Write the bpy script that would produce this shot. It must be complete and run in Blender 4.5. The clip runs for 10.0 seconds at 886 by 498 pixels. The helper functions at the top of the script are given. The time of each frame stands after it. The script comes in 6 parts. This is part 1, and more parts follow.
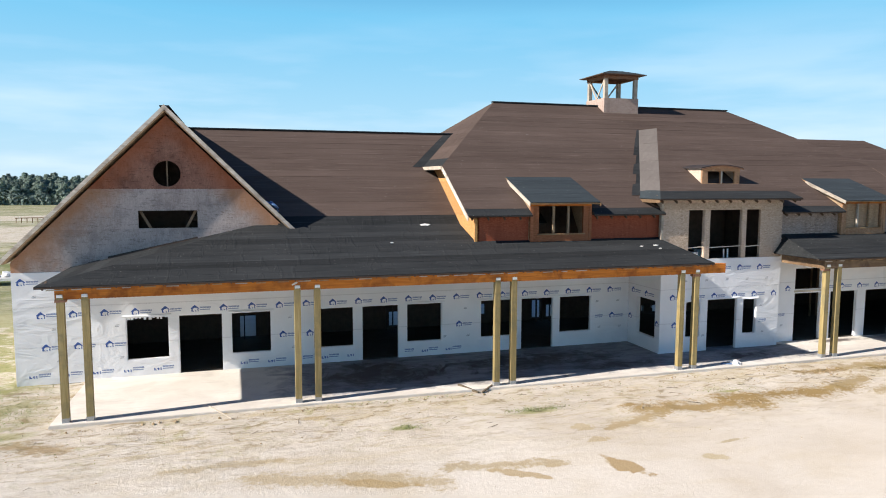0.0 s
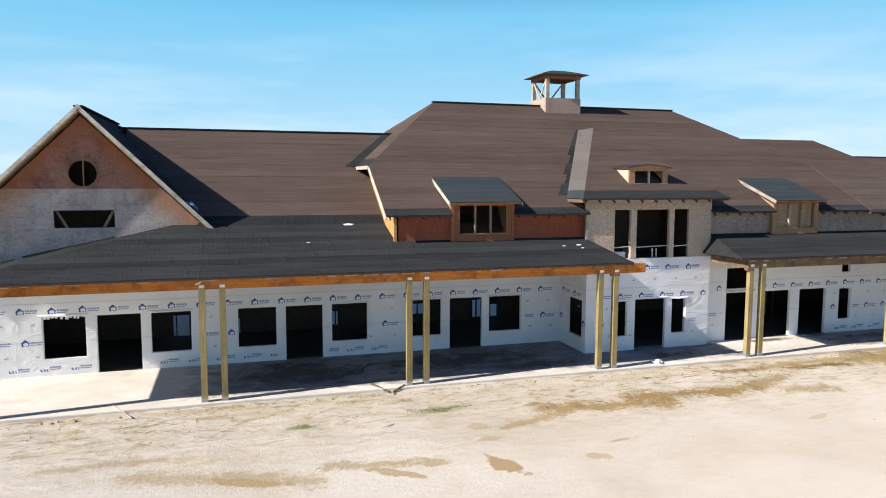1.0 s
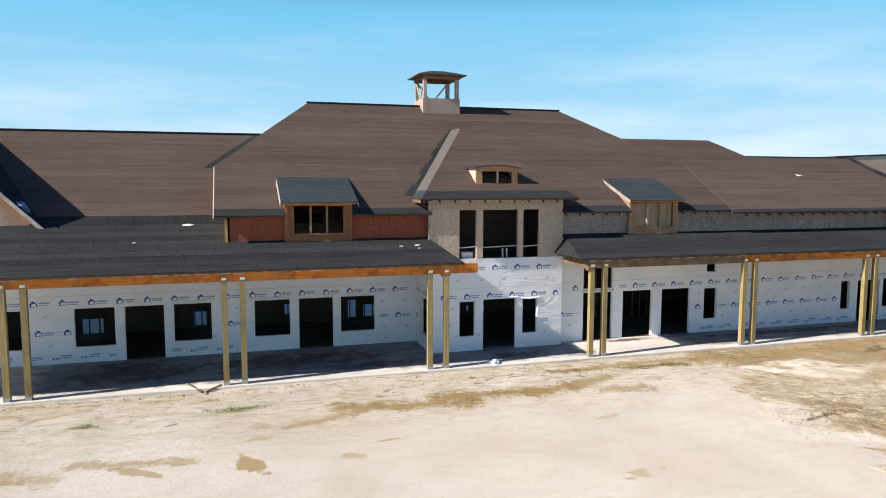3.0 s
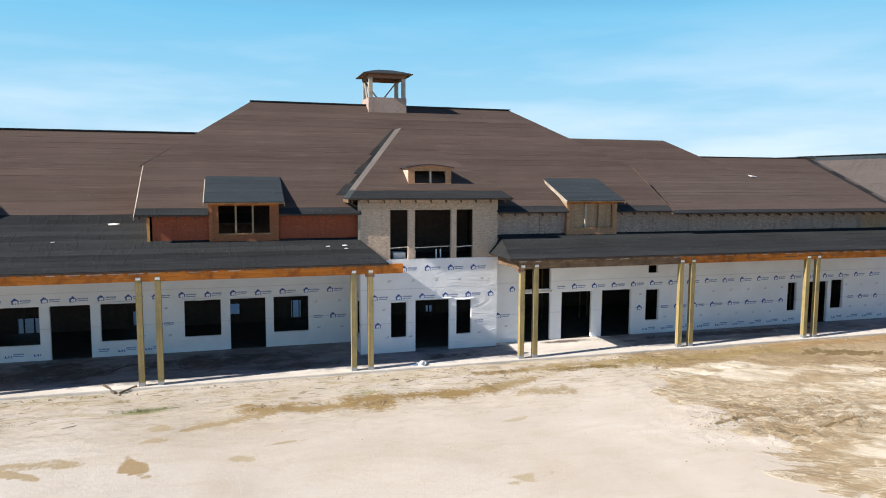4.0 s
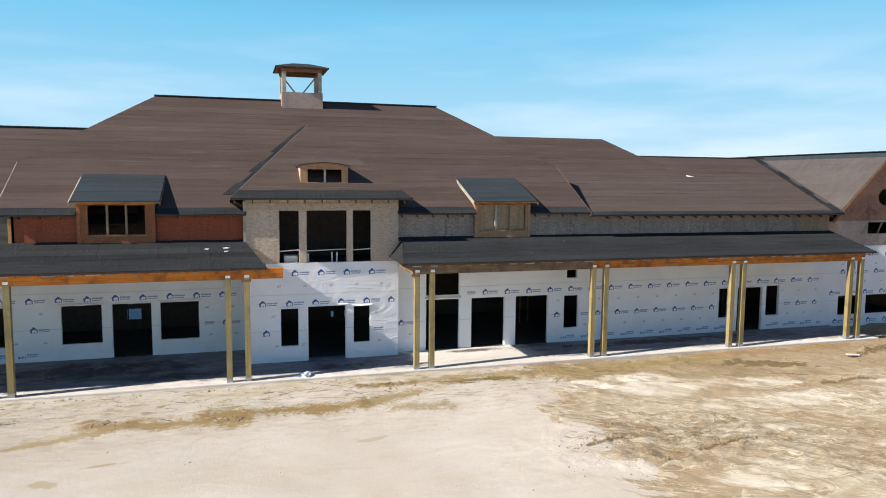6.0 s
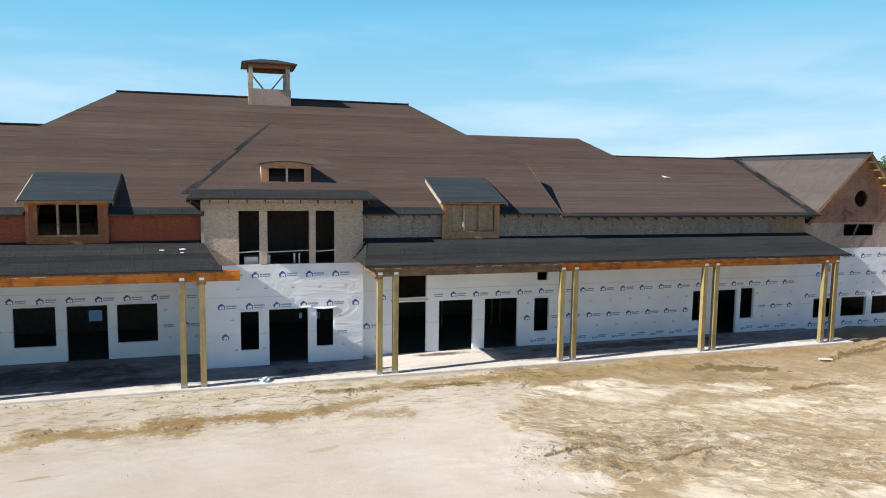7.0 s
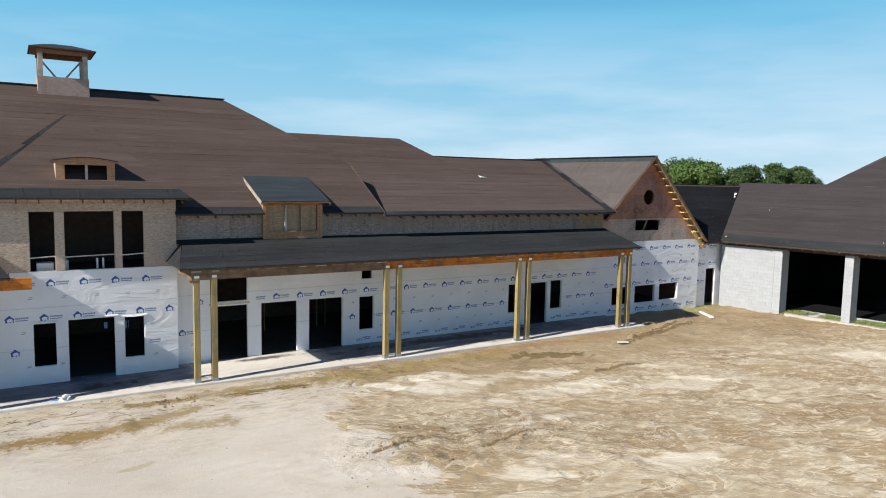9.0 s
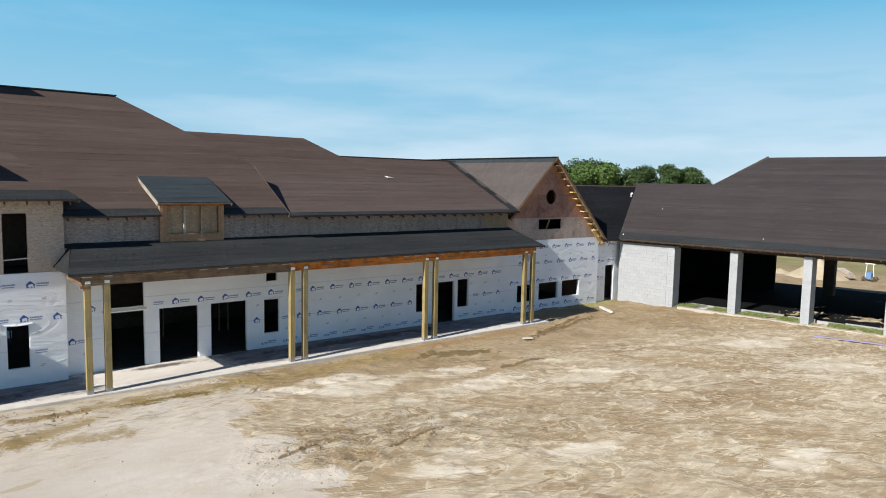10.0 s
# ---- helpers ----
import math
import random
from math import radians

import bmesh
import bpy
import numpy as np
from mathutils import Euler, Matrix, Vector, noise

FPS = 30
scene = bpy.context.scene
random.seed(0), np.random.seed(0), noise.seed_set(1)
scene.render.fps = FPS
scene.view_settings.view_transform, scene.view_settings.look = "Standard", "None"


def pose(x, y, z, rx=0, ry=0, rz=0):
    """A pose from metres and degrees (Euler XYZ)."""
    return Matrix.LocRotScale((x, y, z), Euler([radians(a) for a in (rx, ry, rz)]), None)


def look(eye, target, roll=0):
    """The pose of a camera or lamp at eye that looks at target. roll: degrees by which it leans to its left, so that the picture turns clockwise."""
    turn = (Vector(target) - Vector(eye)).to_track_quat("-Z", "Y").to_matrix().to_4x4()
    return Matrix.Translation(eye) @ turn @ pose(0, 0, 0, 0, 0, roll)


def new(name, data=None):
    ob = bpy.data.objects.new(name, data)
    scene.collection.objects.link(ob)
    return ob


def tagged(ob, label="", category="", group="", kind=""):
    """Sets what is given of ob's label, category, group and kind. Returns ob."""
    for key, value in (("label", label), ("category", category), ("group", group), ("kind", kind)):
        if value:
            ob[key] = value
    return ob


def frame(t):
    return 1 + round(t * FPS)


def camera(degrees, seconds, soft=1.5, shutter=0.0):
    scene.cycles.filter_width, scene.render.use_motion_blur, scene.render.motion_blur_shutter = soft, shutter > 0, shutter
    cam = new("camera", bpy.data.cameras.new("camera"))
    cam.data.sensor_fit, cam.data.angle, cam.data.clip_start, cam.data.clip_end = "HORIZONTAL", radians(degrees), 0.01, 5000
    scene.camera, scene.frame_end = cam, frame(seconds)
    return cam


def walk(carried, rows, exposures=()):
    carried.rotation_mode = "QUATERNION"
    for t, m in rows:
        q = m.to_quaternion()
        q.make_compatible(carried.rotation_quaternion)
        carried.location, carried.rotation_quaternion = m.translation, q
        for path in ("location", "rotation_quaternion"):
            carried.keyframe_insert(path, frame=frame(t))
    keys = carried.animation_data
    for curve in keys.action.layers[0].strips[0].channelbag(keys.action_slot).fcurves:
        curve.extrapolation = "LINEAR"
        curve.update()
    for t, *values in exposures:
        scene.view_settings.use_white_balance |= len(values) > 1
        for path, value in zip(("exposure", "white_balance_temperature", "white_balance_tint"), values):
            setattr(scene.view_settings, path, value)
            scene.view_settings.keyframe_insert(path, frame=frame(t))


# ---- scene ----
cam = camera(64.8, 10.0, soft=1.0)
PATH = [
    (0, (0.085, -0.269, 6.91), (0.658, 1.637, 6.714), 0.2),
    (0.5, (1.396, -0.668, 6.891), (1.971, 1.237, 6.696), 0.1),
    (1, (2.811, -1.12, 6.926), (3.385, 0.785, 6.729), 0.2),
    (1.5, (4.28, -1.595, 6.951), (4.851, 0.311, 6.753), 0.1),
    (2, (5.784, -2.091, 6.925), (6.352, -0.183, 6.728), 0.1),
    (2.5, (7.239, -2.534, 6.943), (7.808, -0.627, 6.746), 0.1),
    (4, (11.302, -3.451, 6.97), (11.871, -1.544, 6.772), 0.3),
    (4.5, (12.492, -3.546, 6.968), (13.06, -1.639, 6.77), 0.4),
    (5, (13.581, -3.472, 6.954), (14.149, -1.565, 6.757), 0.5),
    (5.5, (14.643, -3.287, 6.923), (15.209, -1.379, 6.727), 0.5),
    (7, (16.602, -2.647, 7.041), (17.196, -0.748, 6.838), 0.8),
    (7.5, (16.704, -2.676, 7.045), (17.386, -0.806, 6.843), 0.9),
    (8, (16.631, -2.655, 7.026), (17.437, -0.836, 6.826), 1.0),
    (8.5, (16.607, -2.669, 7.03), (17.535, -0.909, 6.832), 1.1),
    (9, (16.57, -2.695, 7.039), (17.62, -1.004, 6.842), 1.1),
    (9.5, (16.537, -2.719, 7.025), (17.7, -1.103, 6.832), 1.1),
    (10, (16.618, -2.801, 7.054), (17.879, -1.26, 6.862), 1.1),
]
walk(cam, [(t, look(eye, target, roll)) for t, eye, target, roll in PATH],
     [(0.0, 0.66, 6150, 8), (4.0, 0.62, 6150, 8), (7.0, 0.60, 6100, 6), (8.5, 0.49, 6050, 5), (10.0, 0.36, 6000, 5)])

# ---- world and sun ----
SUN = Vector((-1.0, -0.137, 0.715)).normalized()
world = bpy.data.worlds.new("sky")
scene.world = world
world.use_nodes = True
wn = world.node_tree
sky = wn.nodes.new("ShaderNodeTexSky")
sky.sky_type = "NISHITA"
sky.sun_disc = False
sky.sun_elevation = math.asin(SUN.z)
sky.sun_rotation = math.atan2(SUN.x, SUN.y) % (2 * math.pi)
sky.altitude, sky.air_density, sky.dust_density, sky.ozone_density = 900, 1.0, 0.05, 1.3
# clear cyan air: the sky texture blended with its own colours by height
wc = wn.nodes.new("ShaderNodeTexCoord")
wsep = wn.nodes.new("ShaderNodeSeparateXYZ")
wn.links.new(wc.outputs["Generated"], wsep.inputs[0])
tone = wn.nodes.new("ShaderNodeValToRGB")
stops = ((0.0, (0.66, 0.86, 0.98)), (0.09, (0.46, 0.77, 0.97)), (0.22, (0.235, 0.64, 0.93)), (0.34, (0.085, 0.22, 0.50)), (1.0, (0.025, 0.06, 0.21)))
while len(tone.color_ramp.elements) < len(stops):
    tone.color_ramp.elements.new(0.5)
for el, (p, c) in zip(tone.color_ramp.elements, stops):
    el.position, el.color = p, (*c, 1)
wn.links.new(wsep.outputs[2], tone.inputs[0])
lift = wn.nodes.new("ShaderNodeVectorMath")
lift.operation = "SCALE"
lift.inputs["Scale"].default_value = 6.6
wn.links.new(tone.outputs[0], lift.inputs[0])
air = wn.nodes.new("ShaderNodeMix")
air.data_type = "RGBA"
air.inputs["Factor"].default_value = 0.97
wn.links.new(sky.outputs[0], air.inputs[6])
wn.links.new(lift.outputs[0], air.inputs[7])
# thin white haze low in the sky
wm = wn.nodes.new("ShaderNodeMapping")
wm.inputs["Scale"].default_value = (2.2, 2.2, 14.0)
wno = wn.nodes.new("ShaderNodeTexNoise")
wno.inputs["Scale"].default_value, wno.inputs["Detail"].default_value = 1.6, 6.0
wr1, wr2 = wn.nodes.new("ShaderNodeValToRGB"), wn.nodes.new("ShaderNodeValToRGB")
wr1.color_ramp.elements[0].position, wr1.color_ramp.elements[1].position = 0.46, 0.72
wr2.color_ramp.elements[0].position, wr2.color_ramp.elements[0].color = 0.01, (0.55, 0.55, 0.55, 1)
wr2.color_ramp.elements[1].position, wr2.color_ramp.elements[1].color = 0.24, (0, 0, 0, 1)
wmul = wn.nodes.new("ShaderNodeMath")
wmul.operation = "MULTIPLY"
# the haze thickens towards the east
weast = wn.nodes.new("ShaderNodeMapRange")
weast.interpolation_type = "SMOOTHSTEP"
weast.inputs["From Min"].default_value, weast.inputs["From Max"].default_value = 0.35, 0.95
weast.inputs["To Min"].default_value, weast.inputs["To Max"].default_value = 0.0, 0.20
wthick = wn.nodes.new("ShaderNodeMath")
haze = wn.nodes.new("ShaderNodeMix")
haze.data_type = "RGBA"
haze.inputs[7].default_value = (7.3, 7.6, 8.1, 1)
for a, b in ((wc.outputs["Generated"], wm.inputs[0]), (wm.outputs[0], wno.inputs["Vector"]), (wsep.outputs[0], weast.inputs["Value"]), (wno.outputs["Fac"], wthick.inputs[0]), (weast.outputs[0], wthick.inputs[1]), (wthick.outputs[0], wr1.inputs[0]),
             (wsep.outputs[2], wr2.inputs[0]), (wr1.outputs[0], wmul.inputs[0]), (wr2.outputs[0], wmul.inputs[1]), (wmul.outputs[0], haze.inputs["Factor"]),
             (air.outputs[2], haze.inputs[6]), (haze.outputs[2], wn.nodes["Background"].inputs[0])):
    wn.links.new(a, b)
wn.nodes["Background"].inputs[1].default_value = 0.092
sun = new("sun", bpy.data.lights.new("sun", "SUN"))
sun.data.energy, sun.data.angle, sun.data.color = 5.0, radians(0.55), (1.0, 0.895, 0.79)
sun.matrix_world = look(SUN * 60, (0, 0, 0))


# ---- materials ----
class Nodes:
    """A short way to wire a node material."""

    def __init__(self, name):
        self.mat = bpy.data.materials.new(name)
        self.mat.use_nodes = True
        self.tree = self.mat.node_tree
        self.bsdf = self.tree.nodes["Principled BSDF"]
        self.coords = self.tree.nodes.new("ShaderNodeTexCoord").outputs["Object"]

    def put(self, kind, inputs=()):
        n = self.tree.nodes.new(kind)
        for key, value in dict(inputs).items():
            self.feed(n.inputs[key], value)
        return n

    def feed(self, socket, value):
        if isinstance(value, bpy.types.NodeSocket):
            self.tree.links.new(value, socket)
        elif isinstance(value, bpy.types.Node):
            self.tree.links.new(value.outputs[0], socket)
        else:
            socket.default_value = value

    def scaled(self, sx, sy, sz, coords=None, turn=0.0):
        n = self.put("ShaderNodeMapping")
        self.feed(n.inputs["Vector"], coords or self.coords)
        n.inputs["Scale"].default_value = (sx, sy, sz)
        n.inputs["Rotation"].default_value = (0, 0, turn)
        return n.outputs[0]

    def noise(self, scale, detail=4.0, rough=0.55, distortion=0.0, coords=None):
        n = self.put("ShaderNodeTexNoise")
        self.feed(n.inputs["Vector"], coords or self.coords)
        n.inputs["Scale"].default_value, n.inputs["Detail"].default_value = scale, detail
        n.inputs["Roughness"].default_value, n.inputs["Distortion"].default_value = rough, distortion
        return n.outputs["Fac"]

    def ramp(self, fac, *stops):
        n = self.put("ShaderNodeValToRGB")
        self.feed(n.inputs[0], fac)
        e = n.color_ramp.elements
        full = [(p, (*c, 1) if not isinstance(c, (int, float)) else (c, c, c, 1)) for p, c in stops]
        e[0].position, e[0].color = full[0]
        e[1].position, e[1].color = full[-1]
        for p, c in full[1:-1]:
            e.new(p).color = c
        return n.outputs[0]

    def mix(self, fac, a, b, kind="MIX"):
        n = self.put("ShaderNodeMix")
        n.data_type, n.blend_type = "RGBA", kind
        self.feed(n.inputs["Factor"], fac)
        for sock, v in ((n.inputs[6], a), (n.inputs[7], b)):
            self.feed(sock, v if not isinstance(v, tuple) else (*v, 1))
        return n.outputs[2]

    def math(self, op, a, b=0.0, clamp=False):
        n = self.put("ShaderNodeMath")
        n.operation, n.use_clamp = op, clamp
        self.feed(n.inputs[0], a)
        self.feed(n.inputs[1], b)
        return n.outputs[0]

    def random(self):
        return self.tree.nodes.new("ShaderNodeObjectInfo").outputs["Random"]

    def done(self, colour, rough=0.8, bump=None, strength=0.3, distance=0.01, metal=0.0, spec=0.5):
        self.feed(self.bsdf.inputs["Base Color"], (*colour, 1) if isinstance(colour, tuple) else colour)
        self.feed(self.bsdf.inputs["Roughness"], rough)
        self.bsdf.inputs["Metallic"].default_value = metal
        self.bsdf.inputs["Specular IOR Level"].default_value = spec
        if bump is not None:
            b = self.put("ShaderNodeBump")
            b.inputs["Strength"].default_value, b.inputs["Distance"].default_value = strength, distance
            self.feed(b.inputs["Height"], bump)
            self.feed(self.bsdf.inputs["Normal"], b.outputs[0])
        return self.mat


def felt(name, dark, light, spread, crease=0.0):
    """Roofing underlayment laid in courses: fine grit, long streaks, scuffs and creases, a tone of its own for each strip."""
    m = Nodes(name)
    streak = m.noise(1.0, 5, 0.65, 0.5, m.scaled(0.28, 2.6, 2.6))
    cloud = m.noise(0.45, 4, 0.6, 0.3)
    grit = m.noise(75, 3, 0.7)
    tone = m.math("ADD", m.math("MULTIPLY", streak, 0.40), m.math("ADD", m.math("MULTIPLY", grit, 0.35), m.math("MULTIPLY", cloud, 0.25)))
    col = m.ramp(tone, (0.34, dark), (0.66, light))
    each = m.ramp(m.random(), (0.0, 1.0 - spread), (1.0, 1.0 + 0.4 * spread))
    col = m.mix(1.0, col, each, "MULTIPLY")
    # thin broken lines of the lap print and scuffs beside them
    line = m.noise(1.0, 4, 0.7, 0.15, m.scaled(0.22, 16, 16))
    col = m.mix(m.ramp(line, (0.56, 0.0), (0.68, 0.50)), col, tuple(c * 0.62 for c in dark))
    scuff = m.noise(1.0, 6, 0.72, 0.25, m.scaled(0.45, 11, 11))
    col = m.mix(m.ramp(scuff, (0.57, 0.0), (0.70, 0.42)), col, tuple(min(1.0, c * 1.7 + 0.015) for c in light))
    speck = m.noise(21, 1, 0.4)
    col = m.mix(m.ramp(speck, (0.765, 0.0), (0.79, 0.5)), col, (0.36, 0.34, 0.32))
    wrinkle = m.noise(1.0, 4, 0.55, 1.2, m.scaled(2.2, 5, 5))
    fold = m.math("ABSOLUTE", m.math("SUBTRACT", m.noise(0.8, 3, 0.5, 1.0), 0.5))
    h = m.math("ADD", m.math("MULTIPLY", wrinkle, 0.7), m.math("MULTIPLY", grit, 0.12))
    h = m.math("SUBTRACT", h, m.ramp(fold, (0.0, 0.35), (0.02, 0.0)))
    if crease:
        # short folds up the slope where the sheet was not pulled tight
        pull = m.noise(1.0, 3, 0.5, 0.6, m.scaled(3.4, 0.9, 0.9))
        h = m.math("ADD", h, m.math("MULTIPLY", m.ramp(pull, (0.54, 0.0), (0.62, 1.0), (0.70, 0.2)), crease))
    return m.done(col, 0.85, h, 0.45, 0.025, spec=0.03)


def osb(name, dark, light, tint, stain):
    """Strand board: flakes at two scales, weather stains, a tone for each sheet."""
    m = Nodes(name)
    v = m.put("ShaderNodeTexVoronoi")
    m.feed(v.inputs["Vector"], m.scaled(9, 9, 22))
    v.inputs["Scale"].default_value = 1.6
    flake = m.put("ShaderNodeSeparateColor", {0: v.outputs["Color"]}).outputs[0]
    mid = lambda k: tuple(a + (b - a) * k for a, b in zip(dark, light))
    col = m.ramp(flake, (0.0, mid(0.05)), (0.25, mid(0.4)), (0.75, mid(0.62)), (1.0, mid(1.0)))
    weather = m.noise(0.9, 5, 0.6, 0.5)
    col = m.mix(m.ramp(weather, (0.38, 0.0), (0.66, 0.7)), col, stain)
    drip = m.noise(1.0, 4, 0.6, 0.3, m.scaled(5, 5, 0.5))
    col = m.mix(m.ramp(drip, (0.52, 0.0), (0.75, 0.45)), col, tint)
    each = m.ramp(m.random(), (0.0, 0.78), (1.0, 1.06))
    col = m.mix(1.0, col, each, "MULTIPLY")
    return m.done(col, 0.85, flake, 0.25, 0.004, spec=0.25)


def lumber(name, dark, light, stain, along):
    """Sawn timber: long grain, knots and blotches, a tone for each piece."""
    m = Nodes(name)
    s = [14.0, 14.0, 14.0]
    s["xyz".index(along)] = 0.7
    grain = m.noise(1.6, 5, 0.6, 0.6, m.scaled(*s))
    blotch = m.noise(2.3, 4, 0.6, 0.3)
    col = m.ramp(grain, (0.28, dark), (0.68, light))
    col = m.mix(m.ramp(blotch, (0.46, 0.0), (0.66, 0.75)), col, stain)
    each = m.ramp(m.random(), (0.0, 0.8), (1.0, 1.08))
    col = m.mix(1.0, col, each, "MULTIPLY")
    return m.done(col, 0.7, grain, 0.25, 0.004, spec=0.3)


FELT_BROWN = felt("brown_felt", (0.078, 0.056, 0.046), (0.116, 0.086, 0.072), 0.14)
FELT_DARK = felt("charcoal_felt", (0.024, 0.026, 0.027), (0.051, 0.053, 0.054), 0.28, 0.8)
FELT_LIGHT = felt("faded_brown_felt", (0.085, 0.063, 0.053), (0.123, 0.095, 0.081), 0.10)
FELT_DUSK = felt("faded_grey_felt", (0.086, 0.073, 0.067), (0.122, 0.105, 0.097), 0.08)
FELT_BLUE = felt("blue_grey_felt", (0.034, 0.042, 0.047), (0.058, 0.069, 0.075), 0.15)
FELT_GREY = felt("grey_brown_felt", (0.108, 0.095, 0.088), (0.155, 0.138, 0.128), 0.10)
FELT_BLOCK = felt("dark_brown_felt", (0.045, 0.039, 0.039), (0.069, 0.059, 0.058), 0.12)
FELT_BLACK = felt("black_felt", (0.014, 0.014, 0.015), (0.026, 0.026, 0.029), 0.15)
OSB_TAN = osb("tan_osb", (0.27, 0.175, 0.095), (0.54, 0.39, 0.24), (0.20, 0.13, 0.08), (0.38, 0.28, 0.19))
OSB_ORANGE = osb("orange_plywood", (0.28, 0.070, 0.034), (0.46, 0.135, 0.068), (0.15, 0.036, 0.02), (0.34, 0.092, 0.046))
OSB_GOLD = osb("fresh_golden_osb", (0.46, 0.22, 0.07), (0.70, 0.41, 0.17), (0.32, 0.15, 0.05), (0.56, 0.30, 0.11))
OSB_PALE = osb("pale_tan_osb", (0.40, 0.285, 0.20), (0.74, 0.60, 0.465), (0.33, 0.235, 0.17), (0.58, 0.47, 0.375))
OSB_BAND = osb("dull_brown_osb", (0.19, 0.138, 0.112), (0.52, 0.42, 0.345), (0.11, 0.085, 0.078), (0.33, 0.28, 0.25))
OSB_BROWN = osb("orange_brown_board", (0.27, 0.098, 0.042), (0.46, 0.19, 0.088), (0.17, 0.062, 0.03), (0.33, 0.13, 0.062))
OSB_HONEY = osb("honey_brown_board", (0.34, 0.185, 0.095), (0.58, 0.36, 0.21), (0.24, 0.12, 0.065), (0.46, 0.27, 0.155))
OSB_RUST = osb("rust_brown_osb", (0.20, 0.095, 0.052), (0.36, 0.20, 0.12), (0.12, 0.062, 0.042), (0.27, 0.155, 0.105))


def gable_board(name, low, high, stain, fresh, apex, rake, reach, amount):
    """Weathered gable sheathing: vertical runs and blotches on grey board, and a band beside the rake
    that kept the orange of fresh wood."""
    m = Nodes(name)
    sep = m.put("ShaderNodeSeparateXYZ", {0: m.coords})
    blot = m.noise(0.7, 6, 0.66, 0.6)
    runs = m.noise(1.0, 5, 0.65, 0.5, m.scaled(3.2, 3.2, 0.45))
    fibre = m.noise(1.0, 4, 0.7, 0.3, m.scaled(30, 30, 9))
    t = m.math("ADD", m.math("MULTIPLY", blot, 0.45), m.math("ADD", m.math("MULTIPLY", runs, 0.22), m.math("MULTIPLY", fibre, 0.46)))
    col = m.ramp(t, (0.38, low), (0.68, high))
    col = m.mix(m.ramp(m.noise(1.0, 5, 0.7, 0.4, m.scaled(1.2, 1.2, 1.0)), (0.50, 0.0), (0.68, 0.75)), col, stain)
    dash = m.noise(1.0, 4, 0.75, 0.2, m.scaled(4.5, 4.5, 26))
    col = m.mix(m.ramp(dash, (0.55, 0.0), (0.66, 0.7)), col, tuple(c * 0.55 for c in stain))
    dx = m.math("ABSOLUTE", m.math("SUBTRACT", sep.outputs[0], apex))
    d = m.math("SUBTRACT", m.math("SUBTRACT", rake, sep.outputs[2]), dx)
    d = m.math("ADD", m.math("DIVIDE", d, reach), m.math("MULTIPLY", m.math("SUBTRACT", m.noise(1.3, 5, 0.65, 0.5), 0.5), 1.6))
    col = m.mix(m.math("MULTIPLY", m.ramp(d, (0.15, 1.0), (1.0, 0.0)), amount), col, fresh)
    col = m.mix(1.0, col, m.ramp(m.random(), (0.0, 0.86), (1.0, 1.05)), "MULTIPLY")
    return m.done(col, 0.85, fibre, 0.25, 0.004, spec=0.2)


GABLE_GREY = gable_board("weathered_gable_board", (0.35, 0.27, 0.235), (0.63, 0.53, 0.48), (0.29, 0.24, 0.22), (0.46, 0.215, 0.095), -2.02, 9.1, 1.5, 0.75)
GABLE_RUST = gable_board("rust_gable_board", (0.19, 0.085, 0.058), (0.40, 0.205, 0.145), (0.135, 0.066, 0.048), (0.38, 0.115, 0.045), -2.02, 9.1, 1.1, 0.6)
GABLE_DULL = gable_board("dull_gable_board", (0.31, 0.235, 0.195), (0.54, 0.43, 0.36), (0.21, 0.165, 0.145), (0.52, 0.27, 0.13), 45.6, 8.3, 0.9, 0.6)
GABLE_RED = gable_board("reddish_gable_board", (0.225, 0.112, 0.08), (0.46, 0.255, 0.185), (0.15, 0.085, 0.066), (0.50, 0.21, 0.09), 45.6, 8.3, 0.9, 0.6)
OSB_ROSY = osb("rosy_plywood", (0.36, 0.25, 0.20), (0.58, 0.45, 0.37), (0.24, 0.165, 0.135), (0.48, 0.37, 0.31))
OSB_GREY = GABLE_GREY
POST_WOOD = lumber("treated_timber", (0.25, 0.185, 0.068), (0.43, 0.335, 0.155), (0.22, 0.185, 0.095), "z")
BEAM_WOOD = lumber("orange_laminated_timber", (0.46, 0.128, 0.012), (0.72, 0.25, 0.034), (0.24, 0.062, 0.010), "x")
BEAM_GREY = lumber("weathered_timber", (0.14, 0.085, 0.045), (0.28, 0.18, 0.10), (0.10, 0.06, 0.035), "x")
RAKE_WOOD = lumber("whitish_rake_board", (0.60, 0.51, 0.41), (0.84, 0.77, 0.67), (0.36, 0.28, 0.21), "x")
TRIM_WOOD = lumber("pale_board", (0.42, 0.35, 0.27), (0.62, 0.55, 0.45), (0.30, 0.25, 0.2), "x")
FRESH_WOOD = lumber("fresh_yellow_lumber", (0.52, 0.33, 0.11), (0.74, 0.52, 0.22), (0.40, 0.24, 0.08), "x")
STUD_WOOD = lumber("raw_framing_lumber", (0.28, 0.16, 0.075), (0.48, 0.31, 0.16), (0.22, 0.12, 0.055), "z")


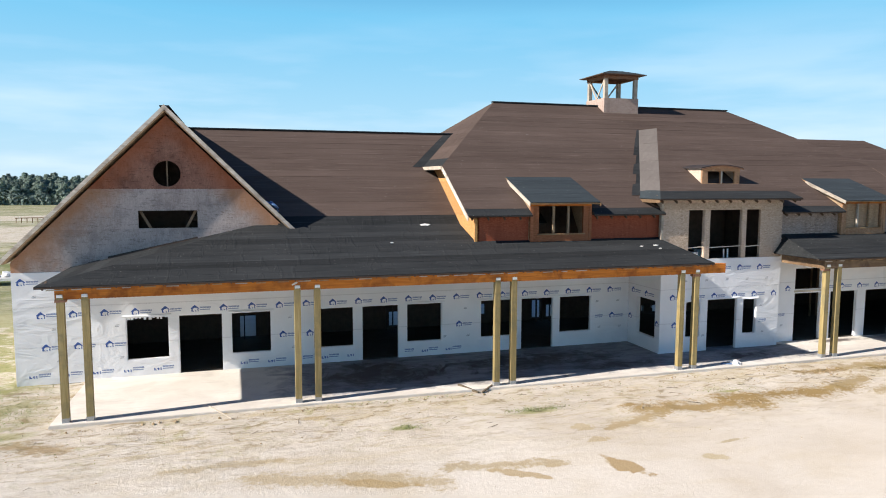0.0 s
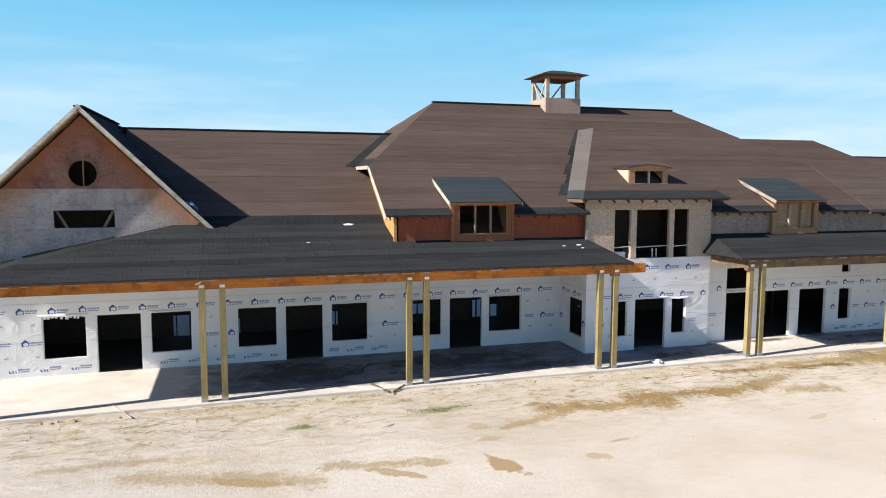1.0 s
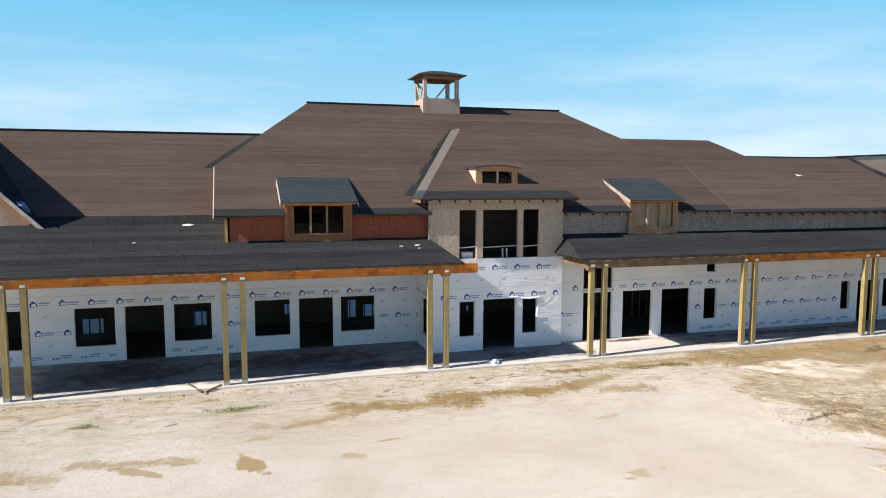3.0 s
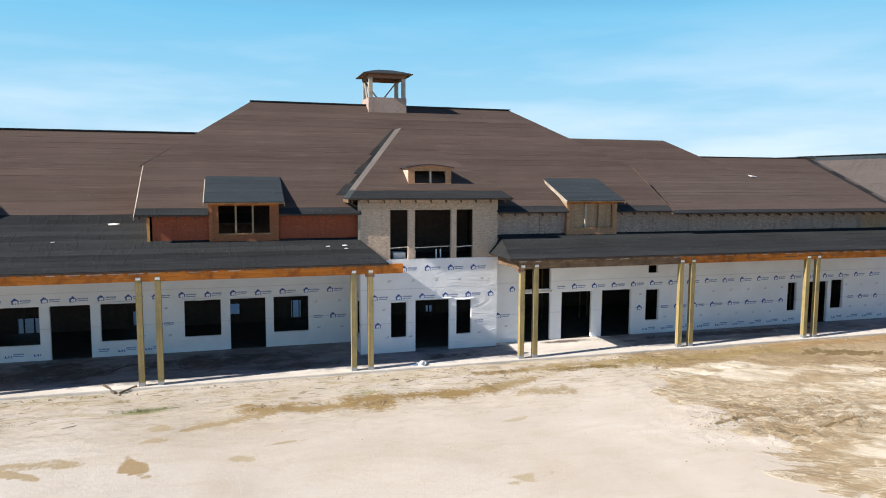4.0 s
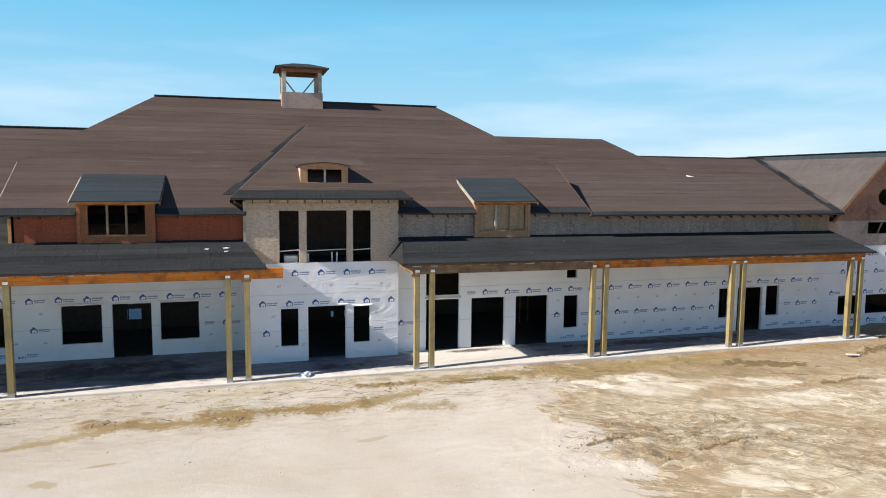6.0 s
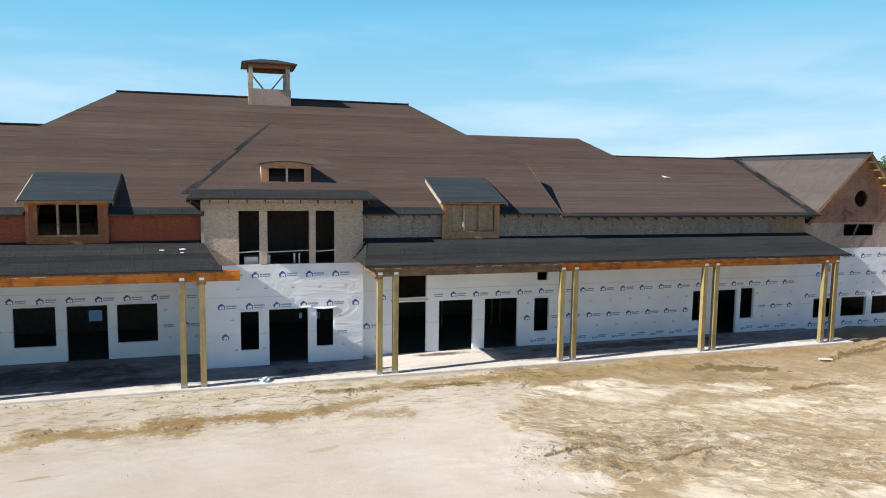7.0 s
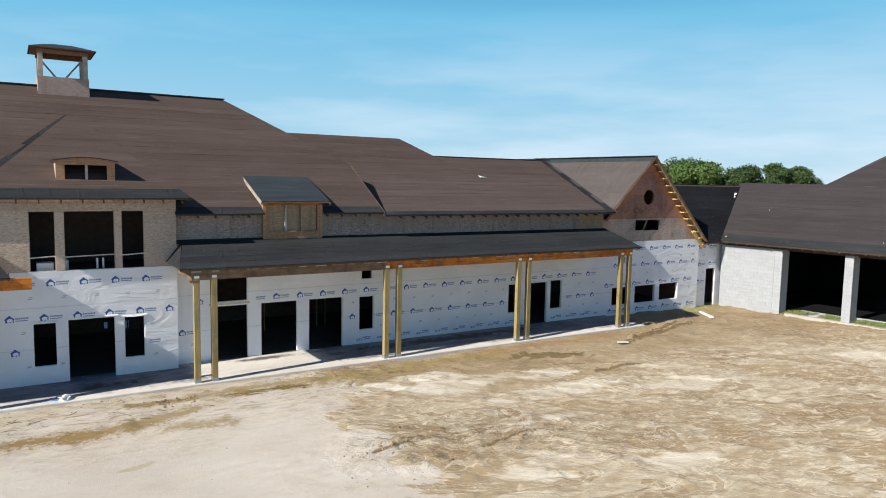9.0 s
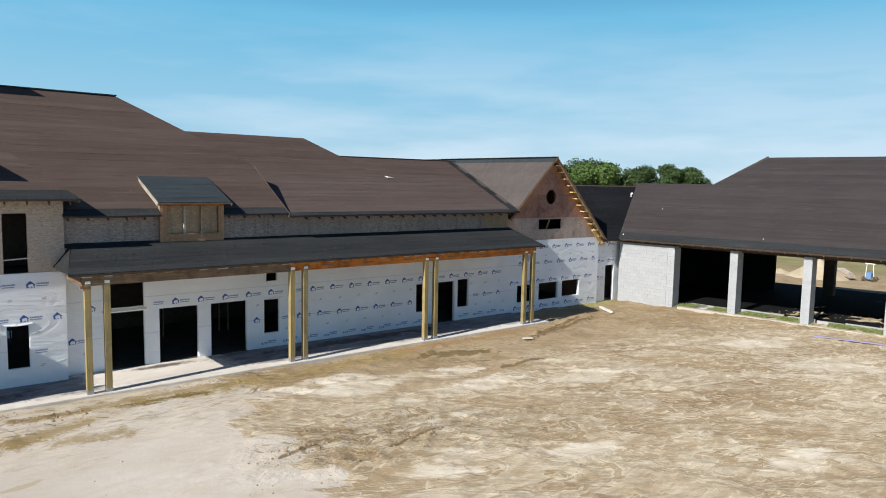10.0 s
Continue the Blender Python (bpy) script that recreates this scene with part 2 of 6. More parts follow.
def wrap_material():
    """White house wrap: wrinkled film, faint lap lines and dust."""
    m = Nodes("white_house_wrap")
    soft = m.noise(0.8, 4, 0.5, 0.4)
    crease = m.noise(0.7, 3, 0.5, 1.0, m.scaled(1.0, 1.0, 2.2))
    ridge = m.math("ABSOLUTE", m.math("SUBTRACT", crease, 0.5))
    fine = m.noise(14, 3, 0.6)
    col = m.ramp(soft, (0.3, (0.80, 0.805, 0.82)), (0.7, (0.89, 0.895, 0.91)))
    lap = m.put("ShaderNodeTexWave")
    lap.bands_direction, lap.wave_profile = "Z", "SAW"
    m.feed(lap.inputs["Vector"], m.coords)
    lap.inputs["Scale"].default_value, lap.inputs["Distortion"].default_value = 0.235, 0.25
    lap.inputs["Detail Scale"].default_value = 0.4
    line = m.ramp(lap.outputs["Fac"], (0.0, 1.0), (0.03, 0.0))
    col = m.mix(m.math("MULTIPLY", line, 0.5), col, (0.45, 0.45, 0.47))
    h = m.math("ADD", m.math("MULTIPLY", ridge, -1.3), m.math("MULTIPLY", fine, 0.08))
    h = m.math("ADD", h, m.math("MULTIPLY", lap.outputs["Fac"], 0.3))
    return m.done(col, 0.5, h, 0.9, 0.05, spec=0.35)


WRAP = wrap_material()


def plain(name, a, b, scale=6.0, rough=0.7, bump=0.2, distance=0.005, metal=0.0, spec=0.4):
    m = Nodes(name)
    n = m.noise(scale, 5, 0.6, 0.3)
    g = m.noise(scale * 9, 3, 0.6)
    t = m.math("ADD", m.math("MULTIPLY", n, 0.7), m.math("MULTIPLY", g, 0.3))
    col = m.ramp(t, (0.32, a), (0.68, b))
    return m.done(col, rough, g, bump, distance, metal, spec)


INK = plain("blue_ink", (0.030, 0.078, 0.29), (0.056, 0.12, 0.37), 30, 0.5)
INK_GREY = plain("faded_ink", (0.20, 0.25, 0.42), (0.28, 0.33, 0.50), 30, 0.5)
INK_FAINT = plain("pale_grey_ink", (0.42, 0.43, 0.46), (0.52, 0.53, 0.55), 30, 0.5)
# dark wood; inside the shell its tone stands in for shade
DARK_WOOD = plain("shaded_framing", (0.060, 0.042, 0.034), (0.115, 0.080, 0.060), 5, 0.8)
STEEL = plain("galvanised_steel", (0.30, 0.31, 0.32), (0.45, 0.46, 0.47), 20, 0.45, metal=0.6)
PAPER = plain("white_scrap", (0.70, 0.69, 0.66), (0.80, 0.79, 0.76), 8, 0.6)
BLUE_PLASTIC = plain("blue_plastic", (0.10, 0.20, 0.42), (0.22, 0.34, 0.55), 9, 0.4)
LILAC = plain("lilac_plastic", (0.30, 0.27, 0.50), (0.42, 0.40, 0.58), 5, 0.5)
DARK_TWIG = plain("dark_stick", (0.09, 0.07, 0.045), (0.19, 0.15, 0.10), 12, 0.9)
BARK = plain("grey_brown_bark", (0.06, 0.045, 0.035), (0.13, 0.10, 0.075), 6, 0.9, 0.6, 0.02)


def leaf_material(name, a, b):
    m = Nodes(name)
    isl = m.tree.nodes.new("ShaderNodeNewGeometry").outputs["Random Per Island"]
    big = m.noise(0.35, 3, 0.6)
    t = m.math("ADD", m.math("MULTIPLY", isl, 0.6), m.math("MULTIPLY", big, 0.4))
    col = m.ramp(t, (0.2, a), (0.8, b))
    return m.done(col, 0.6, spec=0.25)


LEAF = leaf_material("broad_leaves", (0.028, 0.052, 0.016), (0.075, 0.115, 0.034))
LEAF_LIGHT = leaf_material("light_green_leaves", (0.055, 0.098, 0.020), (0.120, 0.185, 0.046))
# needle colour paled and blued to hold the haze of distance
NEEDLE = leaf_material("pine_needles", (0.15, 0.205, 0.18), (0.23, 0.285, 0.215))
GRASS = leaf_material("grass_blades", (0.15, 0.19, 0.05), (0.28, 0.30, 0.11))


def concrete_material():
    m = Nodes("porch_concrete")
    big = m.noise(0.7, 5, 0.65, 0.6)
    fine = m.noise(40, 3, 0.6)
    streak = m.noise(1.0, 4, 0.6, 0.8, m.scaled(0.5, 2.2, 1))
    col = m.ramp(big, (0.3, (0.62, 0.565, 0.49)), (0.7, (0.78, 0.725, 0.645)))
    col = m.mix(m.ramp(streak, (0.54, 0.0), (0.74, 0.4)), col, (0.42, 0.36, 0.30))
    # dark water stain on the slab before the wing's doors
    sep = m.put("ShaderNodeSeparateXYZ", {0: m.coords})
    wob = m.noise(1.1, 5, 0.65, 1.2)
    # painted porch shade behind a pale rim; west end and tower-side patch stay light
    porch_shade = m.math("ADD", m.math("SUBTRACT", sep.outputs[1], 21.0), m.math("MULTIPLY", m.math("SUBTRACT", wob, 0.5), 1.6))
    porch_shade = m.ramp(porch_shade, (0.0, 0.0), (0.35, 1.0))
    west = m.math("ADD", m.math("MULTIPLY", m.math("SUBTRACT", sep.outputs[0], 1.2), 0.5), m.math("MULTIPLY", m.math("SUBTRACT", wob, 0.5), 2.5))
    porch_shade = m.math("MULTIPLY", porch_shade, m.ramp(west, (0.0, 0.0), (0.7, 1.0)))
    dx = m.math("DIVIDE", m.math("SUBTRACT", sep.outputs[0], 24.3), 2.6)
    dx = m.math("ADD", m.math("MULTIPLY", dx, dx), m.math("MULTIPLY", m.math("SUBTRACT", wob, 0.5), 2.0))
    porch_shade = m.math("MULTIPLY", porch_shade, m.ramp(dx, (0.7, 0.0), (1.4, 1.0)))
    col = m.mix(m.math("MULTIPLY", porch_shade, 0.92), col, m.mix(m.ramp(m.noise(1.6, 6, 0.7, 0.8, m.scaled(0.5, 1.4, 1)), (0.36, 0.0), (0.66, 1.0)), (0.125, 0.122, 0.130), (0.33, 0.322, 0.345)))
    for cx, cy, rx, ry in ((5.0, 23.2, 2.8, 1.7), (19.0, 21.9, 1.4, 0.5), (10.5, 23.4, 4.0, 1.2), (33.0, 22.5, 6.0, 0.5), (25.0, 22.9, 2.0, 0.3), (13.5, 22.0, 2.0, 0.5)):
        dx = m.math("DIVIDE", m.math("SUBTRACT", sep.outputs[0], cx), rx)
        dy = m.math("DIVIDE", m.math("SUBTRACT", sep.outputs[1], cy), ry)
        r = m.math("ADD", m.math("MULTIPLY", dx, dx), m.math("MULTIPLY", dy, dy))
        r = m.math("ADD", r, m.math("MULTIPLY", m.math("SUBTRACT", wob, 0.5), 4.0))
        col = m.mix(m.ramp(r, (0.1, 0.88), (0.9, 0.0)), col, (0.085, 0.062, 0.056))
    return m.done(col, 0.8, fine, 0.15, 0.004, spec=0.35)


CONCRETE = concrete_material()


def block_material():
    m = Nodes("concrete_block")
    big = m.noise(1.2, 4, 0.6)
    fine = m.noise(50, 3, 0.7)
    col = m.ramp(m.math("ADD", m.math("MULTIPLY", big, 0.7), m.math("MULTIPLY", fine, 0.3)),
                 (0.35, (0.37, 0.378, 0.392)), (0.65, (0.50, 0.508, 0.52)))
    col = m.mix(1.0, col, m.ramp(m.random(), (0.0, 0.93), (1.0, 1.03)), "MULTIPLY")
    return m.done(col, 0.9, fine, 0.3, 0.006, spec=0.2)


BLOCK = block_material()
MORTAR = plain("mortar", (0.37, 0.376, 0.388), (0.46, 0.466, 0.476), 12, 0.9)


def ground_material():
    """Bulldozed sand: smooth pale crust, damp brown court with washed fans, torn earth, thin grass."""
    m = Nodes("building_site_sand")
    sep = m.put("ShaderNodeSeparateXYZ", {0: m.coords})
    x, y = sep.outputs[0], sep.outputs[1]
    add, sub, mul, div = (lambda a, b, op=op: m.math(op, a, b) for op in ("ADD", "SUBTRACT", "MULTIPLY", "DIVIDE"))
    centred = lambda n, k: mul(sub(n, 0.5), k)
    fine = m.noise(8, 6, 0.72)
    grit = m.noise(50, 2, 0.7)
    wide = m.noise(0.36, 7, 0.62, 0.4)
    ragged = m.noise(1.3, 6, 0.68, 0.9)
    shred = m.noise(1.0, 6, 0.70, 0.7, m.scaled(1.3, 3.2, 1, turn=-0.08))

    def spot(cx, cy, rx, ry, ruffle, turn=0.0):
        """1 inside an uneven oval, 0 outside."""
        ux, uy = sub(x, cx), sub(y, cy)
        c, s = math.cos(turn), math.sin(turn)
        dx = div(add(mul(ux, c), mul(uy, s)), rx)
        dy = div(sub(mul(uy, c), mul(ux, s)), ry)
        r = add(add(mul(dx, dx), mul(dy, dy)), ruffle)
        return m.math("SUBTRACT", 1.4, r, True)

    def streak(ax, ay, bx, by, w, ruffle):
        """The distance from a line over its half width, made uneven."""
        ll = (bx - ax) ** 2 + (by - ay) ** 2
        ux, uy = sub(x, ax), sub(y, ay)
        t = m.math("ADD", mul(ux, (bx - ax) / ll), mul(uy, (by - ay) / ll), True)
        ex, ey = sub(ux, mul(t, bx - ax)), sub(uy, mul(t, by - ay))
        d = m.math("SQRT", add(mul(ex, ex), mul(ey, ey)))
        return add(div(d, w), ruffle)

    def fan(field, at, reach):
        """Washed sand: a sharp pale lip that fades inwards."""
        return m.ramp(field, (at - 0.003, 0.0), (at, 1.0), (at + reach * 0.12, 0.60), (at + reach, 0.15), (1.0, 0.0))

    # pale crust: cream with faint grey and tan clouds
    pale = m.ramp(add(m.noise(0.22, 6, 0.6, 0.6), m.ramp(mul(sub(10.0, x), 0.06), (0.0, 0.0), (1.0, 0.2))), (0.32, (0.528, 0.458, 0.370)), (0.72, (0.640, 0.577, 0.492)))
    pale = m.mix(m.ramp(m.noise(0.8, 6, 0.66, 0.8, m.scaled(0.5, 1.3, 1, turn=-0.08)), (0.50, 0.0), (0.72, 0.40)), pale, (0.491, 0.406, 0.276))
    pale = m.mix(m.ramp(fine, (0.60, 0.0), (0.82, 0.12)), pale, (0.486, 0.383, 0.239))
    pale = m.mix(m.ramp(shred, (0.56, 0.0), (0.72, 0.22)), pale, (0.465, 0.389, 0.272))
    # trodden strip before the porch: straw, drift lines and dark scraps
    strip = m.ramp(mul(sub(y, 14.2), 0.22), (0.0, 0.05), (0.5, 0.40), (1.0, 1.0))
    west = m.ramp(mul(sub(21.0, x), 0.2), (0.0, 0.25), (1.0, 1.0))
    drift = m.noise(1.0, 7, 0.70, 1.3, m.scaled(0.32, 1.35, 1, turn=-0.06))
    pale = m.mix(mul(m.ramp(drift, (0.49, 0.0), (0.61, 0.55)), strip), pale, (0.441, 0.355, 0.211))
    pale = m.mix(mul(mul(m.ramp(ragged, (0.50, 0.0), (0.68, 0.45)), strip), west), pale, (0.408, 0.344, 0.179))
    pale = m.mix(mul(m.ramp(shred, (0.53, 0.0), (0.64, 0.8)), strip), pale, (0.276, 0.208, 0.119))
    # soft brown washes over the crust further out
    pale = m.mix(mul(m.ramp(m.noise(0.5, 6, 0.62, 0.9, m.scaled(0.5, 1.6, 1, turn=-0.2)), (0.56, 0.0), (0.70, 0.55)), m.ramp(mul(sub(9.0, x), 0.15), (0.0, 0.0), (1.0, 1.0))), pale, (0.441, 0.344, 0.194))

    # the damp court
    bend = m.put("ShaderNodeTexNoise", {"Vector": m.coords, "Scale": 0.16, "Detail": 4.0}).outputs["Color"]
    warp = m.put("ShaderNodeVectorMath", {0: m.scaled(0.40, 1.05, 1, m.scaled(1, 1, 1, turn=0.66)), 1: bend})
    warp.operation = "ADD"
    warp = warp.outputs[0]
    big, mid, small = m.noise(0.30, 3.2, 0.52, 1.5, warp), m.noise(0.62, 3.4, 0.52, 1.4, warp), m.noise(1.15, 3.6, 0.55, 1.2, warp)
    brown = m.ramp(m.noise(0.26, 7, 0.66, 0.8), (0.30, (0.225, 0.154, 0.080)), (0.50, (0.305, 0.222, 0.123)), (0.70, (0.375, 0.288, 0.176)))
    silt = m.noise(0.9, 6, 0.66, 1.0, warp)
    brown = m.mix(m.ramp(silt, (0.48, 0.0), (0.70, 0.40)), brown, (0.477, 0.393, 0.273))
    south = m.ramp(mul(add(sub(17.6, y), centred(wide, 4.0)), 0.3), (0.0, 0.15), (1.0, 1.0))
    feather = m.ramp(m.noise(1.0, 5, 0.65, 1.0, m.scaled(0.9, 2.2, 1, turn=0.5)), (0.36, 0.25), (0.60, 1.0))
    calm = mul(south, feather)
    brown = m.mix(mul(fan(big, 0.50, 0.10), mul(calm, 0.85)), brown, (0.649, 0.571, 0.432))
    brown = m.mix(mul(fan(mid, 0.53, 0.07), calm), brown, (0.680, 0.597, 0.451))
    brown = m.mix(mul(fan(small, 0.56, 0.06), mul(calm, 0.9)), brown, (0.680, 0.597, 0.451))
    for field, at in ((big, 0.455), (mid, 0.46), (small, 0.44)):
        edge = m.math("ABSOLUTE", sub(field, at))
        brown = m.mix(mul(m.ramp(edge, (0.0, 0.95), (0.006, 0.0)), calm), brown, (0.680, 0.597, 0.444))
    # fine pale veins inside the fans
    vein = m.math("ABSOLUTE", sub(m.noise(2.4, 4, 0.6, 1.6, warp), 0.5))
    brown = m.mix(mul(m.ramp(vein, (0.0, 0.55), (0.022, 0.0)), calm), brown, (0.667, 0.584, 0.438))
    # dried white pans
    pan_edge = add(centred(silt, 4.0), centred(mid, 8.0))
    for cx, cy, rx, ry in ((28.6, 16.7, 2.4, 0.75), (33.0, 16.2, 1.1, 0.5), (32.0, 14.5, 2.6, 0.55), (36.8, 13.0, 2.3, 0.8), (28.8, 12.4, 1.1, 0.32), (28.3, 18.1, 1.6, 0.4),
                           (45.4, 8.2, 2.6, 1.2), (47.0, 12.0, 2.0, 0.9), (34.7, 4.7, 1.1, 0.5), (30.8, 8.4, 0.9, 0.45), (27.6, 9.9, 1.2, 0.6), (25.6, 17.5, 2.2, 0.7)):
        brown = m.mix(mul(spot(cx, cy, rx, ry, pan_edge), m.ramp(silt, (0.3, 0.85), (0.62, 0.3))), brown, (0.749, 0.678, 0.547))
    # torn ground: dark pits and brown crumbs
    rough_zone = m.math("MAXIMUM", spot(26.6, 12.4, 3.4, 1.8, centred(wide, 3.0)), mul(spot(30.5, 11.0, 5.0, 1.6, centred(wide, 4.0)), 0.6))
    brown = m.mix(mul(rough_zone, m.ramp(shred, (0.47, 0.0), (0.56, 0.6))), brown, (0.279, 0.202, 0.110))
    brown = m.mix(mul(rough_zone, m.ramp(shred, (0.60, 0.0), (0.68, 0.8))), brown, (0.164, 0.109, 0.057))
    brown = m.mix(m.ramp(fine, (0.56, 0.0), (0.80, 0.25)), brown, (0.317, 0.219, 0.116))
    # where the crust ends: a lobed rim near x = 24, further east beside the porch
    rim = add(sub(x, 23.9), add(centred(mid, 5.0), centred(wide, 5.5)))
    rim = sub(rim, m.ramp(mul(sub(y, 15.2), 0.35), (0.0, 0.0), (1.0, 2.2)))
    col = m.mix(m.ramp(rim, (0.0, 0.0), (0.22, 0.85), (0.9, 1.0)), pale, brown)

    # damp tracks, berms and washes beside the porch
    for ax, ay, bx, by, w, k, tone in ((11.6, 17.45, 15.4, 17.0, 0.42, 0.85, (0.448, 0.327, 0.16)), (14.6, 17.55, 19.2, 17.5, 0.40, 0.9, (0.41, 0.294, 0.14)), (10.0, 16.4, 12.2, 17.1, 0.22, 0.7, (0.492, 0.377, 0.206)),
                                       (18.9, 17.6, 20.9, 18.3, 0.36, 0.75, (0.437, 0.333, 0.17)), (20.2, 16.9, 21.6, 16.8, 0.34, 0.7, (0.46, 0.355, 0.191)), (19.4, 19.45, 21.2, 19.4, 0.24, 0.8, (0.327, 0.233, 0.103)),
                                       (22.2, 19.2, 24.6, 19.15, 0.26, 0.95, (0.235, 0.172, 0.060)), (21.4, 19.55, 26.0, 19.75, 0.36, 0.7, (0.437, 0.333, 0.16)), (25.6, 19.5, 33.0, 19.6, 0.5, 0.75, (0.421, 0.327, 0.16)),
                                       (33.0, 20.05, 40.5, 20.2, 0.25, 0.6, (0.46, 0.3, 0.155)), (0.4, 15.5, 4.4, 14.2, 0.34, 0.55, (0.503, 0.389, 0.212)), (4.9, 14.9, 7.4, 14.5, 0.22, 0.6, (0.492, 0.377, 0.201)),
                                       (-1.6, 16.5, 1.0, 16.6, 0.2, 0.5, (0.481, 0.372, 0.196)), (-5.5, 19.4, -4.2, 18.7, 0.3, 0.6, (0.46, 0.322, 0.144))):
        col = m.mix(m.ramp(streak(ax, ay, bx, by, w * 1.4, add(add(centred(ragged, 2.8), centred(fine, 2.4)), centred(shred, 2.2))), (0.3, min(1.0, k + 0.1)), (1.05, 0.0)), col, tuple(c * k for c, k in zip(tone, (0.70, 0.67, 0.60))))
    # puddle beds
    lick = add(centred(m.noise(1.7, 3, 0.5, 0.9), 6.0), centred(fine, 1.0))
    for cx, cy, rx, ry, turn, k, tone in ((3.0, 14.5, 0.75, 0.20, -0.35, 0.8, (0.437, 0.316, 0.155)), (6.3, 14.1, 0.55, 0.16, -0.6, 0.8, (0.448, 0.327, 0.165)), (8.95, 13.75, 0.62, 0.27, -1.15, 0.9, (0.421, 0.294, 0.14)),
                                          (9.25, 16.6, 0.32, 0.22, 0.0, 0.6, (0.481, 0.366, 0.185)), (9.2, 15.6, 0.36, 0.20, 0.0, 0.6, (0.471, 0.355, 0.185)), (11.35, 13.7, 0.30, 0.18, -0.5, 0.65, (0.481, 0.377, 0.206)),
                                          (12.5, 14.5, 0.42, 0.08, 0.1, 0.7, (0.437, 0.344, 0.196)), (18.8, 14.5, 0.55, 0.13, 0.35, 0.6, (0.481, 0.389, 0.232)), (17.6, 10.8, 0.50, 0.26, 0.2, 0.85, (0.503, 0.411, 0.258)),
                                          (2.2, 19.45, 0.30, 0.22, 0.0, 0.6, (0.503, 0.383, 0.196)), (34.8, 18.5, 1.5, 0.5, -0.35, 1.0, (0.219, 0.161, 0.0775)), (15.3, 17.0, 0.4, 0.2, 0.0, 0.7, (0.295, 0.205, 0.0929))):
        col = m.mix(m.math("MULTIPLY", m.math("MULTIPLY", spot(cx, cy, rx, ry, lick, turn), 1.6, True), k), col, tuple(c * 0.84 for c in tone))
    # blade ruts
    for ax, ay, bx, by, w in ((38.9, 18.35, 45.6, 20.25, 0.17), (39.6, 18.6, 45.1, 20.7, 0.14), (34.6, 15.55, 37.1, 15.75, 0.10), (33.9, 17.25, 35.2, 16.8, 0.07), (24.1, 12.55, 25.6, 12.65, 0.07), (26.8, 11.6, 28.6, 11.9, 0.06)):
        col = m.mix(m.ramp(streak(ax, ay, bx, by, w, centred(ragged, 2.8)), (0.35, 0.9), (1.1, 0.0)), col, (0.185, 0.128, 0.0619))
    # scraps in the trodden strip, and crumb shadows painted into the colour
    crumbs = mul(m.ramp(m.noise(1.0, 5, 0.75, 0.6, m.scaled(3.0, 7.0, 1, turn=0.15)), (0.57, 0.0), (0.64, 0.7)), strip)
    col = m.mix(mul(crumbs, m.ramp(ragged, (0.42, 0.2), (0.6, 1.0))), col, (0.262, 0.205, 0.119))

    # thin grass: tufts before the porch, a broken sward beside the wing's end, and the far fields
    turf = mul(mul(m.ramp(ragged, (0.58, 0.0), (0.72, 0.5)), strip), m.ramp(mul(sub(12.0, x), 0.12), (0.0, 0.0), (1.0, 1.0)))
    beside = m.ramp(mul(sub(-5.0, x), 0.5), (0.0, 0.0), (1.0, 1.0))
    sward = m.ramp(add(m.noise(0.7, 6, 0.70, 0.5), mul(sub(y, 24.0), 0.004)), (0.45, 0.0), (0.54, 0.9))
    turf = m.math("MAXIMUM", turf, mul(mul(beside, sward), m.ramp(mul(sub(y, 34.0), 0.08), (0.0, 1.0), (1.0, 0.0))))
    for cx, cy, rx, ry in ((-6.3, 20.3, 1.1, 0.35), (8.5, 18.15, 0.75, 0.15), (4.45, 17.9, 0.38, 0.17), (15.3, 18.2, 0.5, 0.12), (49.2, 23.0, 2.4, 0.5)):
        turf = m.math("MAXIMUM", turf, mul(spot(cx, cy, rx, ry, centred(ragged, 3.4)), 0.7))
    col = m.mix(turf, col, m.mix(fine, (0.189, 0.2, 0.0611), (0.394, 0.361, 0.155)))
    far = m.math("MAXIMUM", m.ramp(mul(sub(y, 33.0), 0.08), (0.0, 0.0), (1.0, 1.0)), m.ramp(mul(sub(x, 87.0), 0.2), (0.0, 0.0), (1.0, 0.6)))
    patch = m.noise(0.055, 7, 0.66, 0.6, m.scaled(0.6, 1.5, 1))
    bands = div(add(y, centred(patch, 60.0)), 220.0)
    bands = m.ramp(bands, (0.30, 0.95), (0.36, 0.9), (0.39, 0.06), (0.53, 0.10), (0.545, 0.8), (0.59, 0.7), (0.605, 0.06), (0.665, 0.08), (0.68, 0.75), (0.85, 0.9))
    mottle = m.ramp(m.noise(0.22, 7, 0.72, 0.4), (0.36, 0.35), (0.56, 1.0))
    col = m.mix(mul(mul(bands, far), mottle), col, m.mix(m.ramp(m.noise(0.35, 6, 0.7), (0.35, 0.0), (0.65, 1.0)), (0.117, 0.144, 0.0466), (0.268, 0.266, 0.108)))

    h = add(mul(fine, m.ramp(mul(sub(12.0, x), 0.08), (0.0, 0.10), (1.0, 0.42))), mul(grit, 0.08))
    h = add(h, mul(drift, mul(strip, 0.9)))
    h = add(h, mul(mul(shred, strip), 0.7))
    h = add(h, mul(mul(shred, rough_zone), 1.2))
    h = add(h, mul(add(mid, mul(small, 0.7)), mul(m.ramp(rim, (0.0, 0.15), (1.0, 1.0)), 1.1)))
    lips = add(mul(fan(big, 0.50, 0.10), 0.5), add(mul(fan(mid, 0.53, 0.07), 0.5), mul(fan(small, 0.56, 0.06), 0.4)))
